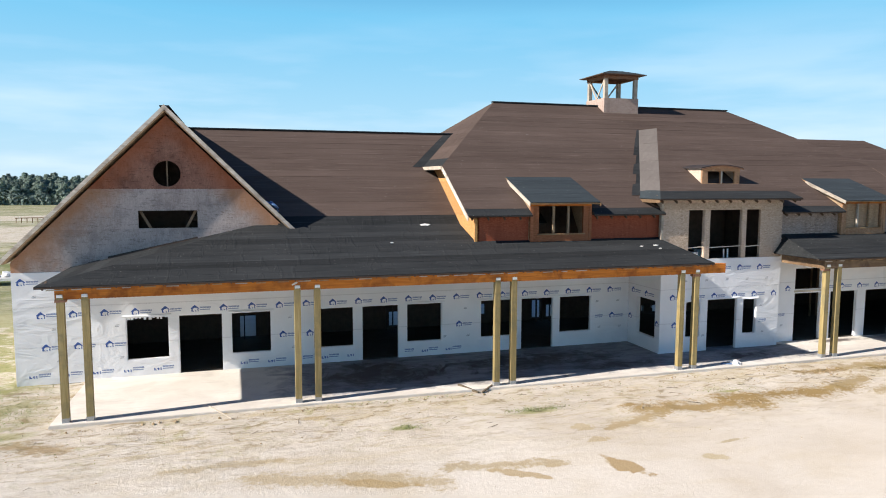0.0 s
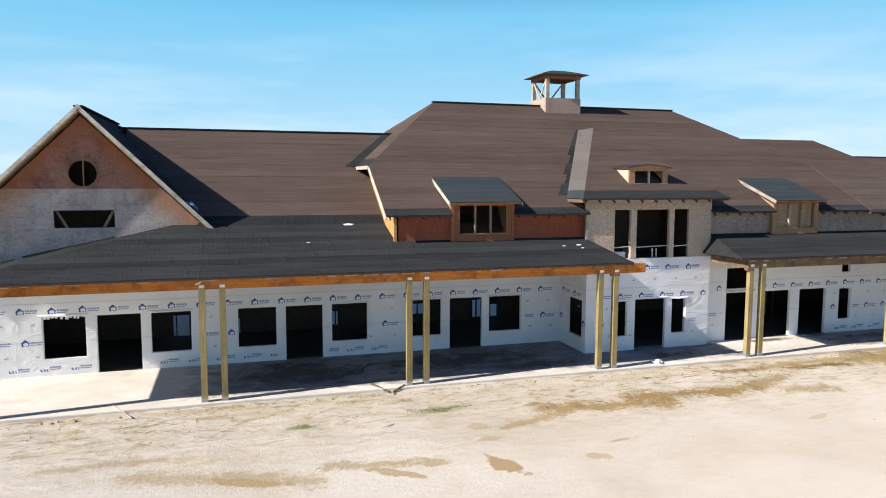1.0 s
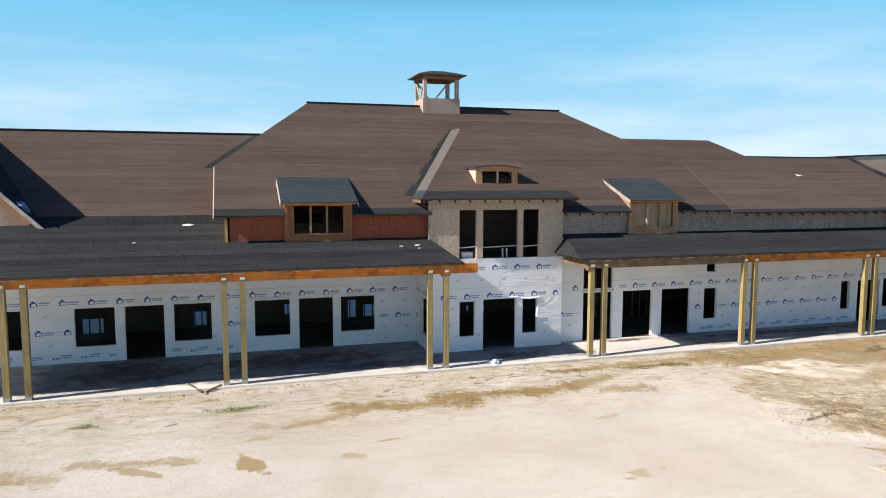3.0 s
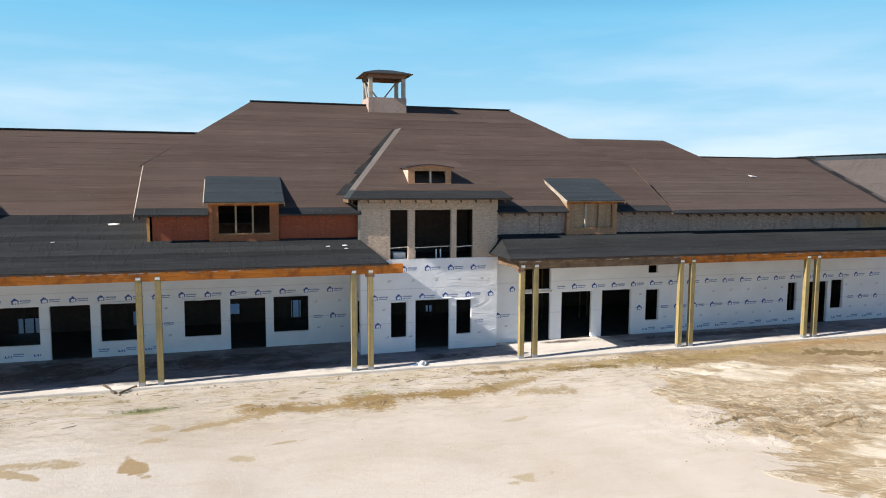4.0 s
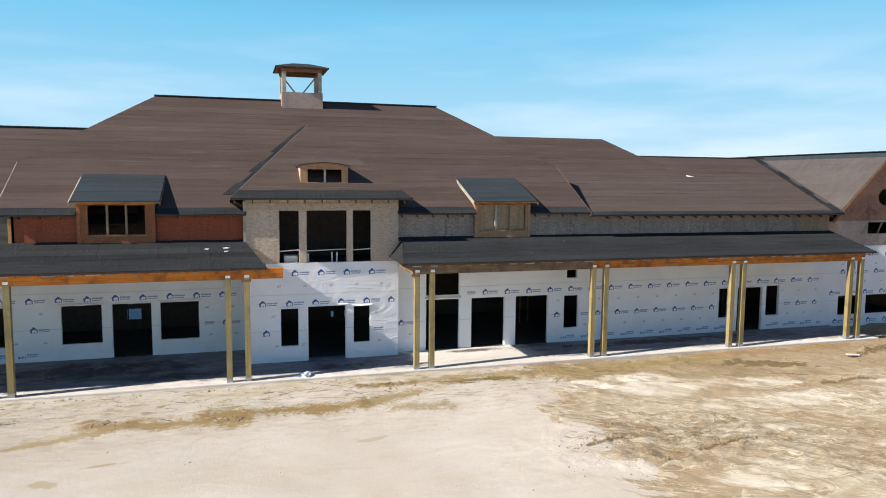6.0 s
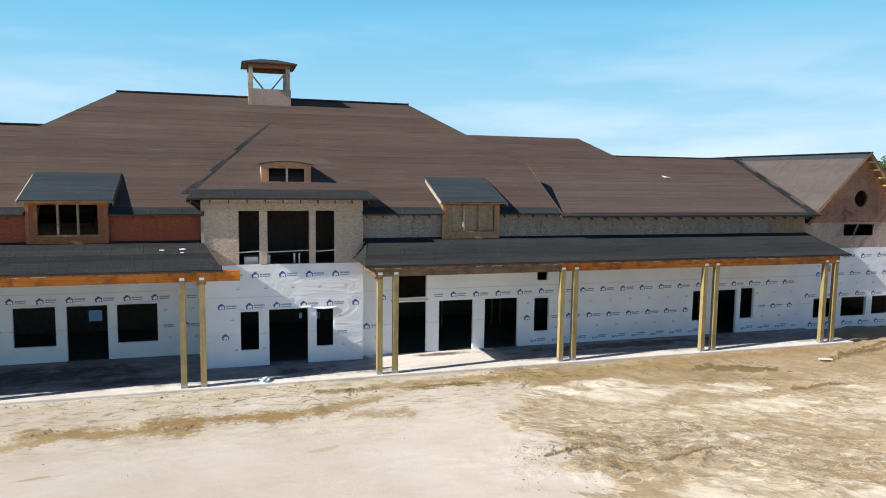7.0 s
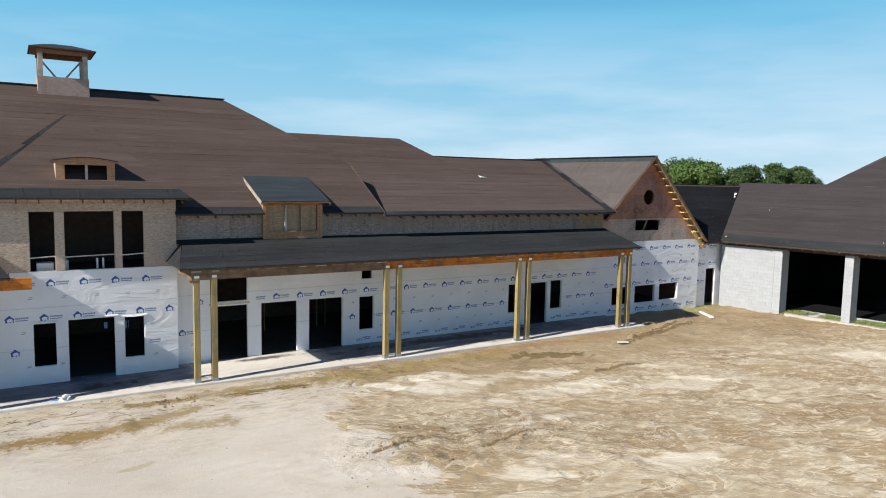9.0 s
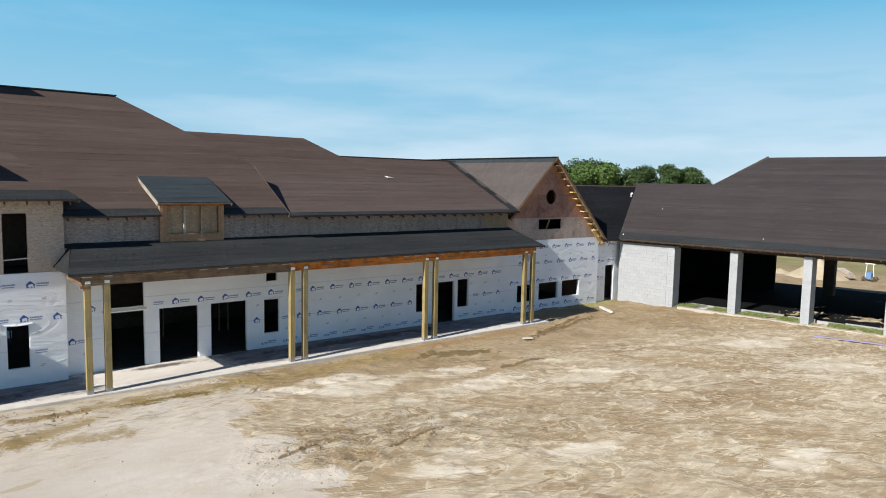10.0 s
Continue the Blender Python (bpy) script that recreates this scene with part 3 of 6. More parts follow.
    h = add(h, mul(mul(lips, calm), m.ramp(rim, (0.0, 0.0), (0.6, 0.35))))
    h = add(h, mul(mul(ragged, rough_zone), 1.0))
    m.bsdf.inputs["Diffuse Roughness"].default_value = 0.15
    return m.done(col, 0.85, h, 0.85, 0.09, spec=0.08)


SAND = ground_material()


# ---- building blocks ----
def part(name, bm, material, parent=None, label="", smooth=False):
    """Links a bmesh as one mesh object, under a thing or a part."""
    me = bpy.data.meshes.new(name)
    bmesh.ops.recalc_face_normals(bm, faces=bm.faces[:])
    bm.to_mesh(me)
    bm.free()
    me.materials.append(material)
    if smooth:
        me.polygons.foreach_set("use_smooth", [True] * len(me.polygons))
    ob = new(name, me)
    ob.parent = parent
    if label:
        tagged(ob, label)
    return ob


def thing(name, label, category, group="", at=(0, 0, 0), kind=""):
    ob = new(name)
    ob.empty_display_size = 0.3
    ob.location = at
    return tagged(ob, label, category, group, kind)


def adopt(ob, parent):
    """Puts a part that was built in world places under a thing that stands elsewhere."""
    ob.parent = parent
    ob.matrix_parent_inverse = Matrix.Translation(-parent.location)
    return ob


def prism(bm, pts, off):
    """A solid from a flat outline and an offset."""
    a = [bm.verts.new(p) for p in pts]
    b = [bm.verts.new(Vector(p) + Vector(off)) for p in pts]
    bm.faces.new(a)
    bm.faces.new(b[::-1])
    n = len(pts)
    for i in range(n):
        bm.faces.new((a[i], b[i], b[(i + 1) % n], a[(i + 1) % n]))


def box(bm, x0, x1, y0, y1, z0, z1):
    prism(bm, [(x0, y0, z0), (x1, y0, z0), (x1, y1, z0), (x0, y1, z0)], (0, 0, z1 - z0))


def boxed(*bounds):
    bm = bmesh.new()
    for b in bounds:
        box(bm, *b)
    return bm


def bar(bm, a, b, w, d, up=(0, 0, 1)):
    """A straight timber from a to b, w wide across and d deep towards up."""
    a, b = Vector(a), Vector(b)
    along = (b - a).normalized()
    side = along.cross(Vector(up)).normalized()
    top = side.cross(along).normalized()
    prism(bm, [a + side * w * i / 2 + top * d * j / 2 for i, j in ((-1, -1), (1, -1), (1, 1), (-1, 1))], b - a)


def barred(a, b, w, d, up=(0, 0, 1)):
    bm = bmesh.new()
    bar(bm, a, b, w, d, up)
    return bm


def cut(poly, nx, ny, c):
    """The part of a convex outline where nx * x + ny * y <= c."""
    out = []
    for i, p in enumerate(poly):
        q = poly[(i + 1) % len(poly)]
        dp, dq = nx * p[0] + ny * p[1] - c, nx * q[0] + ny * q[1] - c
        if dp <= 0:
            out.append(p)
        if dp * dq < 0:
            t = dp / (dp - dq)
            out.append((p[0] + t * (q[0] - p[0]), p[1] + t * (q[1] - p[1])))
    return out if len(out) > 2 else []


def window_cut(poly, x0, x1, z0, z1):
    return cut(cut(cut(cut(poly, -1, 0, -x0), 1, 0, x1), 0, -1, -z0), 0, 1, z1)


def pierce(polys, holes, rounds=()):
    """Convex outlines less rectangular holes (x0, x1, z0, z1) and round ones (x, z, r)."""
    for x0, x1, z0, z1 in holes:
        out = []
        for p in polys:
            mid = cut(cut(p, -1, 0, -x0), 1, 0, x1)
            out += [cut(p, 1, 0, x0), cut(p, -1, 0, -x1)] + ([cut(mid, 0, 1, z0), cut(mid, 0, -1, -z1)] if mid else [])
        polys = [p for p in out if p]
    for cx, cz, r in rounds:
        out = []
        for p in polys:
            out += [cut(p, 1, 0, cx - r), cut(p, -1, 0, -cx - r)]
            n = 14
            for i in range(n):
                a, b = math.pi * i / n, math.pi * (i + 1) / n
                xa, xb, ha, hb = cx - r * math.cos(a), cx - r * math.cos(b), r * math.sin(a), r * math.sin(b)
                s = cut(cut(p, -1, 0, -xa), 1, 0, xb)
                if s:
                    k = (hb - ha) / (xb - xa)
                    out += [cut(s, k, -1, k * xa - cz - ha), cut(s, k, 1, cz - ha + k * xa)]
        polys = [p for p in out if p]
    return polys


def sheet(polys, place, off):
    """One solid of adjoining convex outlines, laid by place((u, v)) and given the thickness off."""
    key = lambda q: (round(q[0], 4), round(q[1], 4))
    pts = {key(q): q for p in polys for q in p}
    bm = bmesh.new()
    verts = {}
    for p in polys:
        loop = []
        for i, q in enumerate(p):
            r = p[(i + 1) % len(p)]
            dx, dy = r[0] - q[0], r[1] - q[1]
            ll = dx * dx + dy * dy
            if ll < 1e-9:
                continue
            on = []
            for k, m in pts.items():
                t = ((m[0] - q[0]) * dx + (m[1] - q[1]) * dy) / ll
                if -1e-6 < t < 0.9999 and abs((m[0] - q[0]) * dy - (m[1] - q[1]) * dx) < 2e-4 * math.sqrt(ll):
                    on.append((t, k))
            loop += [k for t, k in sorted(on)]
        clean = [k for i, k in enumerate(loop) if k != loop[i - 1]]
        if len(set(clean)) > 2 and len(set(clean)) == len(clean):
            for k in clean:
                if k not in verts:
                    verts[k] = bm.verts.new(place(pts[k]))
            try:
                bm.faces.new([verts[k] for k in clean])
            except ValueError:
                pass
    grown = bmesh.ops.extrude_face_region(bm, geom=bm.faces[:], use_keep_orig=True)
    bmesh.ops.translate(bm, verts=[v for v in grown["geom"] if isinstance(v, bmesh.types.BMVert)], vec=off)
    return bm


def facing_y(y):
    return lambda p: Vector((p[0], y, p[1]))


def facing_x(x):
    return lambda p: Vector((x, p[0], p[1]))


def panels(name, polys, holes, rounds, place, off, material, parent, wide=2.44, high=1.22, u0=0.0, v0=0.0, gap=0.004):
    """Sheathing sheets, each an object of its own, with staggered joints."""
    us = [p[0] for q in polys for p in q]
    vs = [p[1] for q in polys for p in q]
    row = 0
    v = v0
    while v < max(vs):
        u = u0 - (wide / 2 if row % 2 else 0)
        while u < max(us):
            cell = [window_cut(p, u + gap, u + wide - gap, v + gap, v + high - gap) for p in polys]
            cell = pierce([c for c in cell if c], holes, rounds)
            if cell:
                area = sum(abs(sum(p[i][0] * p[(i + 1) % len(p)][1] - p[(i + 1) % len(p)][0] * p[i][1] for i in range(len(p)))) for p in cell)
                if area > 0.02:
                    part(name, sheet(cell, place, off), material if not callable(material) else material(u, v), parent)
            u += wide
        v += high
        row += 1


def wavy(poly, v, rnd):
    """Gives the lower edge of a strip the slight waves of hand-laid felt."""
    out = []
    for i, p in enumerate(poly):
        q = poly[(i + 1) % len(poly)]
        out.append(p)
        if abs(p[1] - v) < 1e-5 and abs(q[1] - v) < 1e-5 and abs(q[0] - p[0]) > 1.0:
            n = int(abs(q[0] - p[0]) / 0.8)
            for k in range(1, n):
                u = p[0] + (q[0] - p[0]) * (k + rnd.uniform(-0.3, 0.3)) / n
                out.append((u, v + rnd.uniform(-0.011, 0.009)))
    return out


def slope(polys, o, e, s, courses, parent, name="roofing_strip", deck=0.11, deck_mat=None, lift=0.0):
    """A roof plane. polys: convex outlines in (along the eave, up the slope in plan) from o; e: eave direction;
    s: plan direction and rise of the slope. courses: (width, material, until) from the eave up."""
    o, e, s = Vector(o), Vector(e).normalized(), Vector(s)
    stretch = s.length
    n = e.cross(s).normalized()
    n = n if n.z > 0 else -n

    def place(p, up=0.0):
        return o + e * p[0] + s * p[1] + n * (up + lift)

    if deck:
        part("roof_deck", sheet(polys, lambda p: place(p, -0.02), -n * deck), deck_mat or DARK_WOOD, parent)
    top = max(p[1] for q in polys for p in q)
    v = min(p[1] for q in polys for p in q)
    rnd = random.Random(int(o.x * 31 + o.y * 17 + o.z * 7))
    while v < top - 1e-4:
        width, mat = next((w, m) for w, m, until in courses if v < until - 1e-4)
        until = next(u for w, m, u in courses if v < u - 1e-4)
        v2 = min(v + width / stretch, top, until)
        band = [cut(cut(p, 0, -1, -v), 0, 1, v2 + 0.03) for p in polys]
        band = [wavy(b, v, rnd) for b in band if b]
        if band:
            lap = rnd.uniform(0.002, 0.006)
            for b in band:
                bm = bmesh.new()
                a, c = [], []
                for q in b:
                    k = (q[1] - v) / max(v2 + 0.03 - v, 1e-6)
                    up = max(0.0015, lap * (1 - k) * (1 + 0.7 * math.sin(q[0] * 2.3 + v * 9)) + 0.001 * k)
                    a.append(bm.verts.new(place(q, up)))
                    c.append(bm.verts.new(place(q, -0.019)))
                bm.faces.new(a)
                bm.faces.new(c[::-1])
                for i in range(len(a)):
                    bm.faces.new((a[i], c[i], c[(i + 1) % len(a)], a[(i + 1) % len(a)]))
                part(name, bm, mat, parent)
        v = v2
    return place


BIG = 99.0
# ---- ground ----
def ground_height(x, y):
    base = 0.07 + 0.10 * min(1.0, max(0.0, (20.0 - y) / 6.0)) - 0.05 * min(1.0, max(0.0, (x - 44.0) / 8.0))
    if not (-16 < x < 60 and 2 < y < 27):
        fall = min(1.0, max(0.0, (x - 66.5) / 6.0))
        return base + 0.045 * noise.noise((x * 0.35, y * 0.5, 0.3)) - 1.1 * fall * fall * (3 - 2 * fall)
    h = 0.045 * noise.noise((x * 0.35, y * 0.5, 0.3))
    # trodden strip before the porch: long low drifts and small lumps
    strip = min(1.0, max(0.0, (y - 14.5) / 4.0))
    if strip > 0.0:
        h += strip * (0.05 * noise.noise((x * 0.8, y * 2.1, 4.2)) + 0.035 * max(0.0, noise.noise((x * 2.6, y * 4.6, 1.7))))
    # the court: overlapping washed lobes with raised lips
    court = min(1.0, max(0.0, (x - 23) / 3.0))
    if court > 0.0:
        wx, wy = x + 0.8 * noise.noise((x * 0.3, y * 0.5, 6.0)), y + 0.5 * noise.noise((x * 0.4, y * 0.6, 2.0))
        lobe = abs(noise.noise((wx * 0.75 + wy * 0.3, wy * 1.35 - wx * 0.3, 9.0)))
        rill = abs(noise.noise((wx * 1.7, wy * 2.9 + wx * 0.6, 5.0)))
        h += court * (0.06 * (max(0.0, 0.16 - lobe) / 0.16) ** 2 + 0.035 * (max(0.0, 0.15 - rill) / 0.15) ** 2 - 0.02 + 0.04 * noise.noise((x * 0.7, y * 1.1, 3.3)))
    # torn earth where the crust breaks, and beside the tracks
    churn = math.exp(-((x - 26.6) / 3.4) ** 2 - ((y - 12.4) / 1.7) ** 2) + 0.6 * math.exp(-((x - 29.5) / 6.0) ** 2 - ((y - 19.5) / 0.45) ** 2) + 0.8 * math.exp(-((x - 20.4) / 1.1) ** 2 - ((y - 19.4) / 0.4) ** 2)
    churn += 0.45 * math.exp(-((x - 13.2) / 2.2) ** 2 - ((y - 17.5) / 0.45) ** 2) + 0.5 * math.exp(-((x - 15.3) / 0.7) ** 2 - ((y - 17.2) / 0.4) ** 2)
    if churn > 0.04:
        h += churn * (0.11 * max(0.0, noise.noise((x * 1.9, y * 3.1, 3.0))) + 0.07 * noise.noise((x * 3.6, y * 4.6, 8.0)))
    # berm pushed up along the porch, and the ridges left by the blade
    for ax, ay, bx, by, hh, w in ((38.9, 18.5, 45.8, 20.35, 0.20, 0.2), (39.6, 18.8, 45.2, 20.85, 0.16, 0.16), (34.6, 15.7, 37.1, 15.9, 0.14, 0.18), (24.1, 12.75, 25.6, 12.85, 0.15, 0.2), (26.8, 11.8, 28.6, 12.1, 0.12, 0.2), (11.4, 17.75, 19.0, 17.85, 0.09, 0.35), (10.0, 16.2, 19.5, 16.75, -0.05, 0.4)):
        t = max(0.0, min(1.0, ((x - ax) * (bx - ax) + (y - ay) * (by - ay)) / ((bx - ax) ** 2 + (by - ay) ** 2)))
        d = math.hypot(x - ax - t * (bx - ax), y - ay - t * (by - ay))
        if d < 3 * w:
            h += hh * math.exp(-(d / w) ** 2) * (0.6 + 0.8 * noise.noise((x * 1.6, y * 1.6, 7)))
    if y > 20.2 and -5 < x < 43:
        h = min(h + 0.03, 0.05)
    return base + h


def axis(lo, a, b, hi, step, grow=1.35):
    mid = [a + i * step for i in range(int((b - a) / step) + 1)]
    left, right, d = [], [], step
    p = mid[0]
    while p > lo:
        d *= grow
        p -= d
        left.append(p)
    d, p = step, mid[-1]
    while p < hi:
        d *= grow
        p += d
        right.append(p)
    return left[::-1] + mid + right


gx, gy = axis(-2600, -14, 58, 2600, 0.13), axis(-2600, 4, 24, 3200, 0.10)
gv = [(x, y, ground_height(x, y)) for y in gy for x in gx]
gw = len(gx)
gf = [(j * gw + i, j * gw + i + 1, (j + 1) * gw + i + 1, (j + 1) * gw + i) for j in range(len(gy) - 1) for i in range(gw - 1)]
gm = bpy.data.meshes.new("ground")
gm.from_pydata(gv, [], gf)
gm.materials.append(SAND)
gm.polygons.foreach_set("use_smooth", [True] * len(gf))
ground = tagged(new("ground", gm), "pale and damp brown bulldozed sand with thin grass", "ground", kind="structure")

# ---- slabs ----
SLAB = 0.18


# floor colour kept very dark to stand in for indoor shade
SHADE_FLOOR = plain("shade_toned_floor", (0.05, 0.043, 0.036), (0.095, 0.083, 0.07), 1.5, 0.9)


def slab(name, outline, z0, z1, label, mat=CONCRETE):
    bm = bmesh.new()
    prism(bm, [(x, y, z0) for x, y in outline], (0, 0, z1 - z0))
    bmesh.ops.bevel(bm, geom=[e for e in bm.edges if all(v.co.z > z1 - 0.01 for v in e.verts)], offset=0.015, segments=2, affect="EDGES")
    return tagged(part(name, bm, mat), label, "concrete slab", kind="structure")


slab("porch_slab", [(-4.9, 20.55), (42.7, 20.55), (42.7, 23.35), (15.9, 23.35), (15.9, 25.25), (-4.75, 25.25)], -0.25, SLAB, "pale concrete porch slab with dark water stains and painted porch shade")
slab("floor", [(-6.8, 25.35), (16.0, 25.35), (16.0, 23.4), (50.0, 23.4), (50.0, 30.5), (-6.8, 30.5)], -0.2, SLAB + 0.004, "concrete floor inside the shell, darkened by painted indoor shade", SHADE_FLOOR)

slab("terrace_slab", [(-6.8, 30.52), (50.0, 30.52), (50.0, 40.2), (-6.8, 40.2)], -0.2, SLAB, "pale concrete terrace slab behind the clubhouse", plain("dry_concrete", (0.66, 0.65, 0.63), (0.78, 0.77, 0.75), 1.2, 0.8))

# ---- the clubhouse shell ----
L, T, R, W = 25.2, 22.93, 23.37, 0.15
house = thing("clubhouse", "long timber-framed clubhouse under construction, white house wrap and felted roofs", "building", at=(18, 30, 0.1))


def hpart(name, bm, material, label="", parent=None):
    ob = part(name, bm, material, None, label)
    return adopt(ob, parent or house)


def under(parent, before):
    """Moves all top-level meshes made since before under parent, keeping their place."""
    for ob in [o for o in scene.objects if o not in before and o.parent is None]:
        adopt(ob, parent)


# a printed mark of the wrap: a small roofed badge and two lines of bars; under a lap only the badge's lower half shows
def mark_mesh(name, what):
    bm = bmesh.new()
    def flat(pts):
        bm.faces.new([bm.verts.new((x, 0, z)) for x, z in pts])
    if what == "badge":
        flat([(-0.155, -0.012), (-0.01, 0.124), (-0.01, 0.064), (-0.116, -0.032)])
        flat([(-0.01, 0.124), (0.145, -0.012), (0.110, -0.032), (-0.01, 0.064)])
        flat([(-0.124, -0.036), (-0.124, -0.09), (-0.074, -0.09), (-0.076, -0.034), (-0.03, 0.012), (-0.03, 0.048)])
        flat([(-0.03, 0.048), (-0.03, 0.012), (0.03, 0.014), (0.045, 0.018), (-0.01, 0.066)])
    if what in ("badge", "foot"):
        flat([(-0.124, -0.09), (-0.124, -0.122), (-0.03, -0.122), (-0.04, -0.1), (-0.074, -0.09)])
        flat([(0.0, -0.122), (0.008, -0.085), (0.04, -0.085), (0.045, -0.122)])
        flat([(0.084, -0.034), (0.092, -0.122), (0.122, -0.122), (0.116, -0.03)])
    if what == "foot":
        flat([(-0.124, -0.03), (-0.124, -0.09), (-0.085, -0.09), (-0.09, -0.03)])
        flat([(-0.03, -0.08), (-0.02, -0.045), (0.05, -0.04), (0.04, -0.08)])
    if what == "bars":
        for i in range(8):
            flat([(0.165 + i * 0.048, -0.02), (0.165 + i * 0.048 + 0.04, -0.02), (0.165 + i * 0.048 + 0.04, 0.034), (0.165 + i * 0.048, 0.034)])
        flat([(0.165, -0.085), (0.52, -0.085), (0.52, -0.055), (0.165, -0.055)])
    me = bpy.data.meshes.new(name)
    bm.to_mesh(me)
    bm.free()
    me.materials.append(INK_GREY if what == "bars" else INK)
    return me


MARK, FOOT, LINES = mark_mesh("printed_mark", "badge"), mark_mesh("printed_mark", "foot"), mark_mesh("printed_line", "bars")
FAINT = bpy.data.meshes.new("faint_mark")
FAINT.from_pydata([(0, 0, 0), (0.13, 0, 0.01), (0.13, 0, 0.045), (0, 0, 0.035), (0.02, 0, 0.06), (0.15, 0, 0.07), (0.15, 0, 0.09), (0.02, 0, 0.08)], [], [(0, 1, 2, 3), (4, 5, 6, 7)])
FAINT.materials.append(INK_FAINT)


def marks(wall, holes, u0, u1, rows, place, turn=0.0, step=0.957):
    """Rows (height, place of one mark) of printed marks on a wrapped wall, left out where an opening takes the room."""
    rnd = random.Random(int(u0 * 13 + u1 * 7))
    for z, anchor in rows:
        first = anchor - step * math.floor((anchor - u0 - 0.16) / step)
        for me, name, lo, hi, dx, dz in ((MARK, "printed_mark", -0.14, 0.14, 0.0, 0.0), (LINES, "printed_line", 0.15, 0.50, 0.0, 0.0), (FAINT, "faint_mark", 0.0, 0.15, 0.3, -0.53)):
            u = first
            while u + dx + hi < u1 - 0.02:
                if not any(u + dx + lo < b and u + dx + hi > a and z + dz - 0.12 < d and z + dz + 0.13 > c for a, b, c, d in holes) and z + dz > 0.3:
                    ob = new(name, FOOT if me is MARK and 0.4 < z < 0.62 else me)
                    ob.matrix_world = Matrix.Translation(place((u + dx, z + dz + rnd.uniform(-0.012, 0.012)))) @ pose(0, 0, 0, 0, 0, turn) @ Matrix.Diagonal((0.96, 1, 0.96, 1))
                    ob.parent = wall
                    ob.matrix_parent_inverse = wall.matrix_world.inverted()
                u += step


# ground-floor openings (x0, x1, z0, z1)
HEAD, SILL = 2.24, 0.73
LEFT_OPEN = [(-3.52, -2.13, SILL, HEAD), (-1.84, -0.36, 0.0, HEAD), (-0.09, 1.31, SILL, HEAD), (2.87, 4.30, SILL, HEAD),
             (4.58, 6.02, 0.0, HEAD), (6.30, 7.73, SILL, HEAD), (9.28, 10.71, SILL, HEAD), (11.0, 12.43, 0.0, HEAD), (12.68, 14.14, SILL, HEAD)]
TOWER_OPEN = [(17.03, 17.73, SILL, 2.2), (18.02, 19.48, 0.0, 2.25), (19.72, 20.41, SILL, 2.2)]
TOWER_HIGH = [(17.05, 17.75, 3.87, 5.79), (18.03, 19.50, 3.87, 5.79), (19.74, 20.42, 3.87, 5.79)]
RIGHT_OPEN = [(22.68, 24.12, 0.0, 2.24), (22.68, 24.12, 2.34, 3.29), (24.58, 26.08, 0.0, HEAD), (26.51, 28.02, 0.0, HEAD), (28.70, 29.43, SILL, 2.18),
              (28.80, 29.34, 2.86, 3.27), (36.42, 37.0, 0.79, 2.2), (37.42, 38.84, 0.0, 2.2), (39.0, 39.79, 0.78, 2.25),
              (43.2, 44.62, 0.60, 1.60), (44.89, 46.50, 0.60, 1.60), (46.81, 48.34, 0.63, 1.60), (43.63, 44.16, 2.81, 3.21)]
SIDE_OPEN = [(23.26, 24.54, SILL, 2.22)]

bpy.context.view_layer.update()
wall_l = hpart("wrapped_wall", sheet(pierce([[(-6.87, 0.1), (15.87, 0.1), (15.87, 3.86), (-6.87, 3.86)]], LEFT_OPEN), facing_y(L), (0, W, 0)), WRAP, "white house wrap over the wing's front wall")
wall_t = hpart("wrapped_wall", sheet(pierce([[(15.87, 0.1), (21.48, 0.1), (21.48, 3.86), (15.87, 3.86)]], TOWER_OPEN), facing_y(T), (0, W, 0)), WRAP, "white house wrap with creases under the tower windows")
wall_s = hpart("wrapped_wall", sheet(pierce([[(T + W, 0.1), (L, 0.1), (L, 3.86), (T + W, 3.86)]], SIDE_OPEN), facing_x(15.872), (W, 0, 0)), WRAP)
hpart("wrapped_wall", sheet([[(T + W, 0.1), (R, 0.1), (R, 3.86), (T + W, 3.86)]], facing_x(21.478), (-W, 0, 0)), WRAP)
wall_r = hpart("wrapped_wall", sheet(pierce([[(21.48, 0.05), (42.3, 0.05), (42.3, 4.75), (21.48, 4.75)]], RIGHT_OPEN), facing_y(R), (0, W, 0)), WRAP, "white house wrap over the long wing's front wall")
wall_g = hpart("wrapped_wall", sheet(pierce([[(42.3, 0.0), (49.98, 0.0), (49.98, 3.97), (42.3, 3.97)]], RIGHT_OPEN), facing_y(R), (0, W, 0)), WRAP, "white house wrap under the end gable")
wall_n = hpart("wrapped_wall", sheet(pierce([[(49.98, 0.0), (52.4, 0.0), (52.4, 3.7), (49.98, 3.7)]], [(50.92, 51.74, -1, 2.19)]), facing_y(R + 0.16), (0, W, 0)), WRAP)
hpart("wrapped_wall", sheet([[(R + W, 0.0), (R + 0.7, 0.0), (R + 0.7, 3.97), (R + W, 3.97)]], facing_x(49.98), (-W, 0, 0)), WRAP)
bpy.context.view_layer.update()
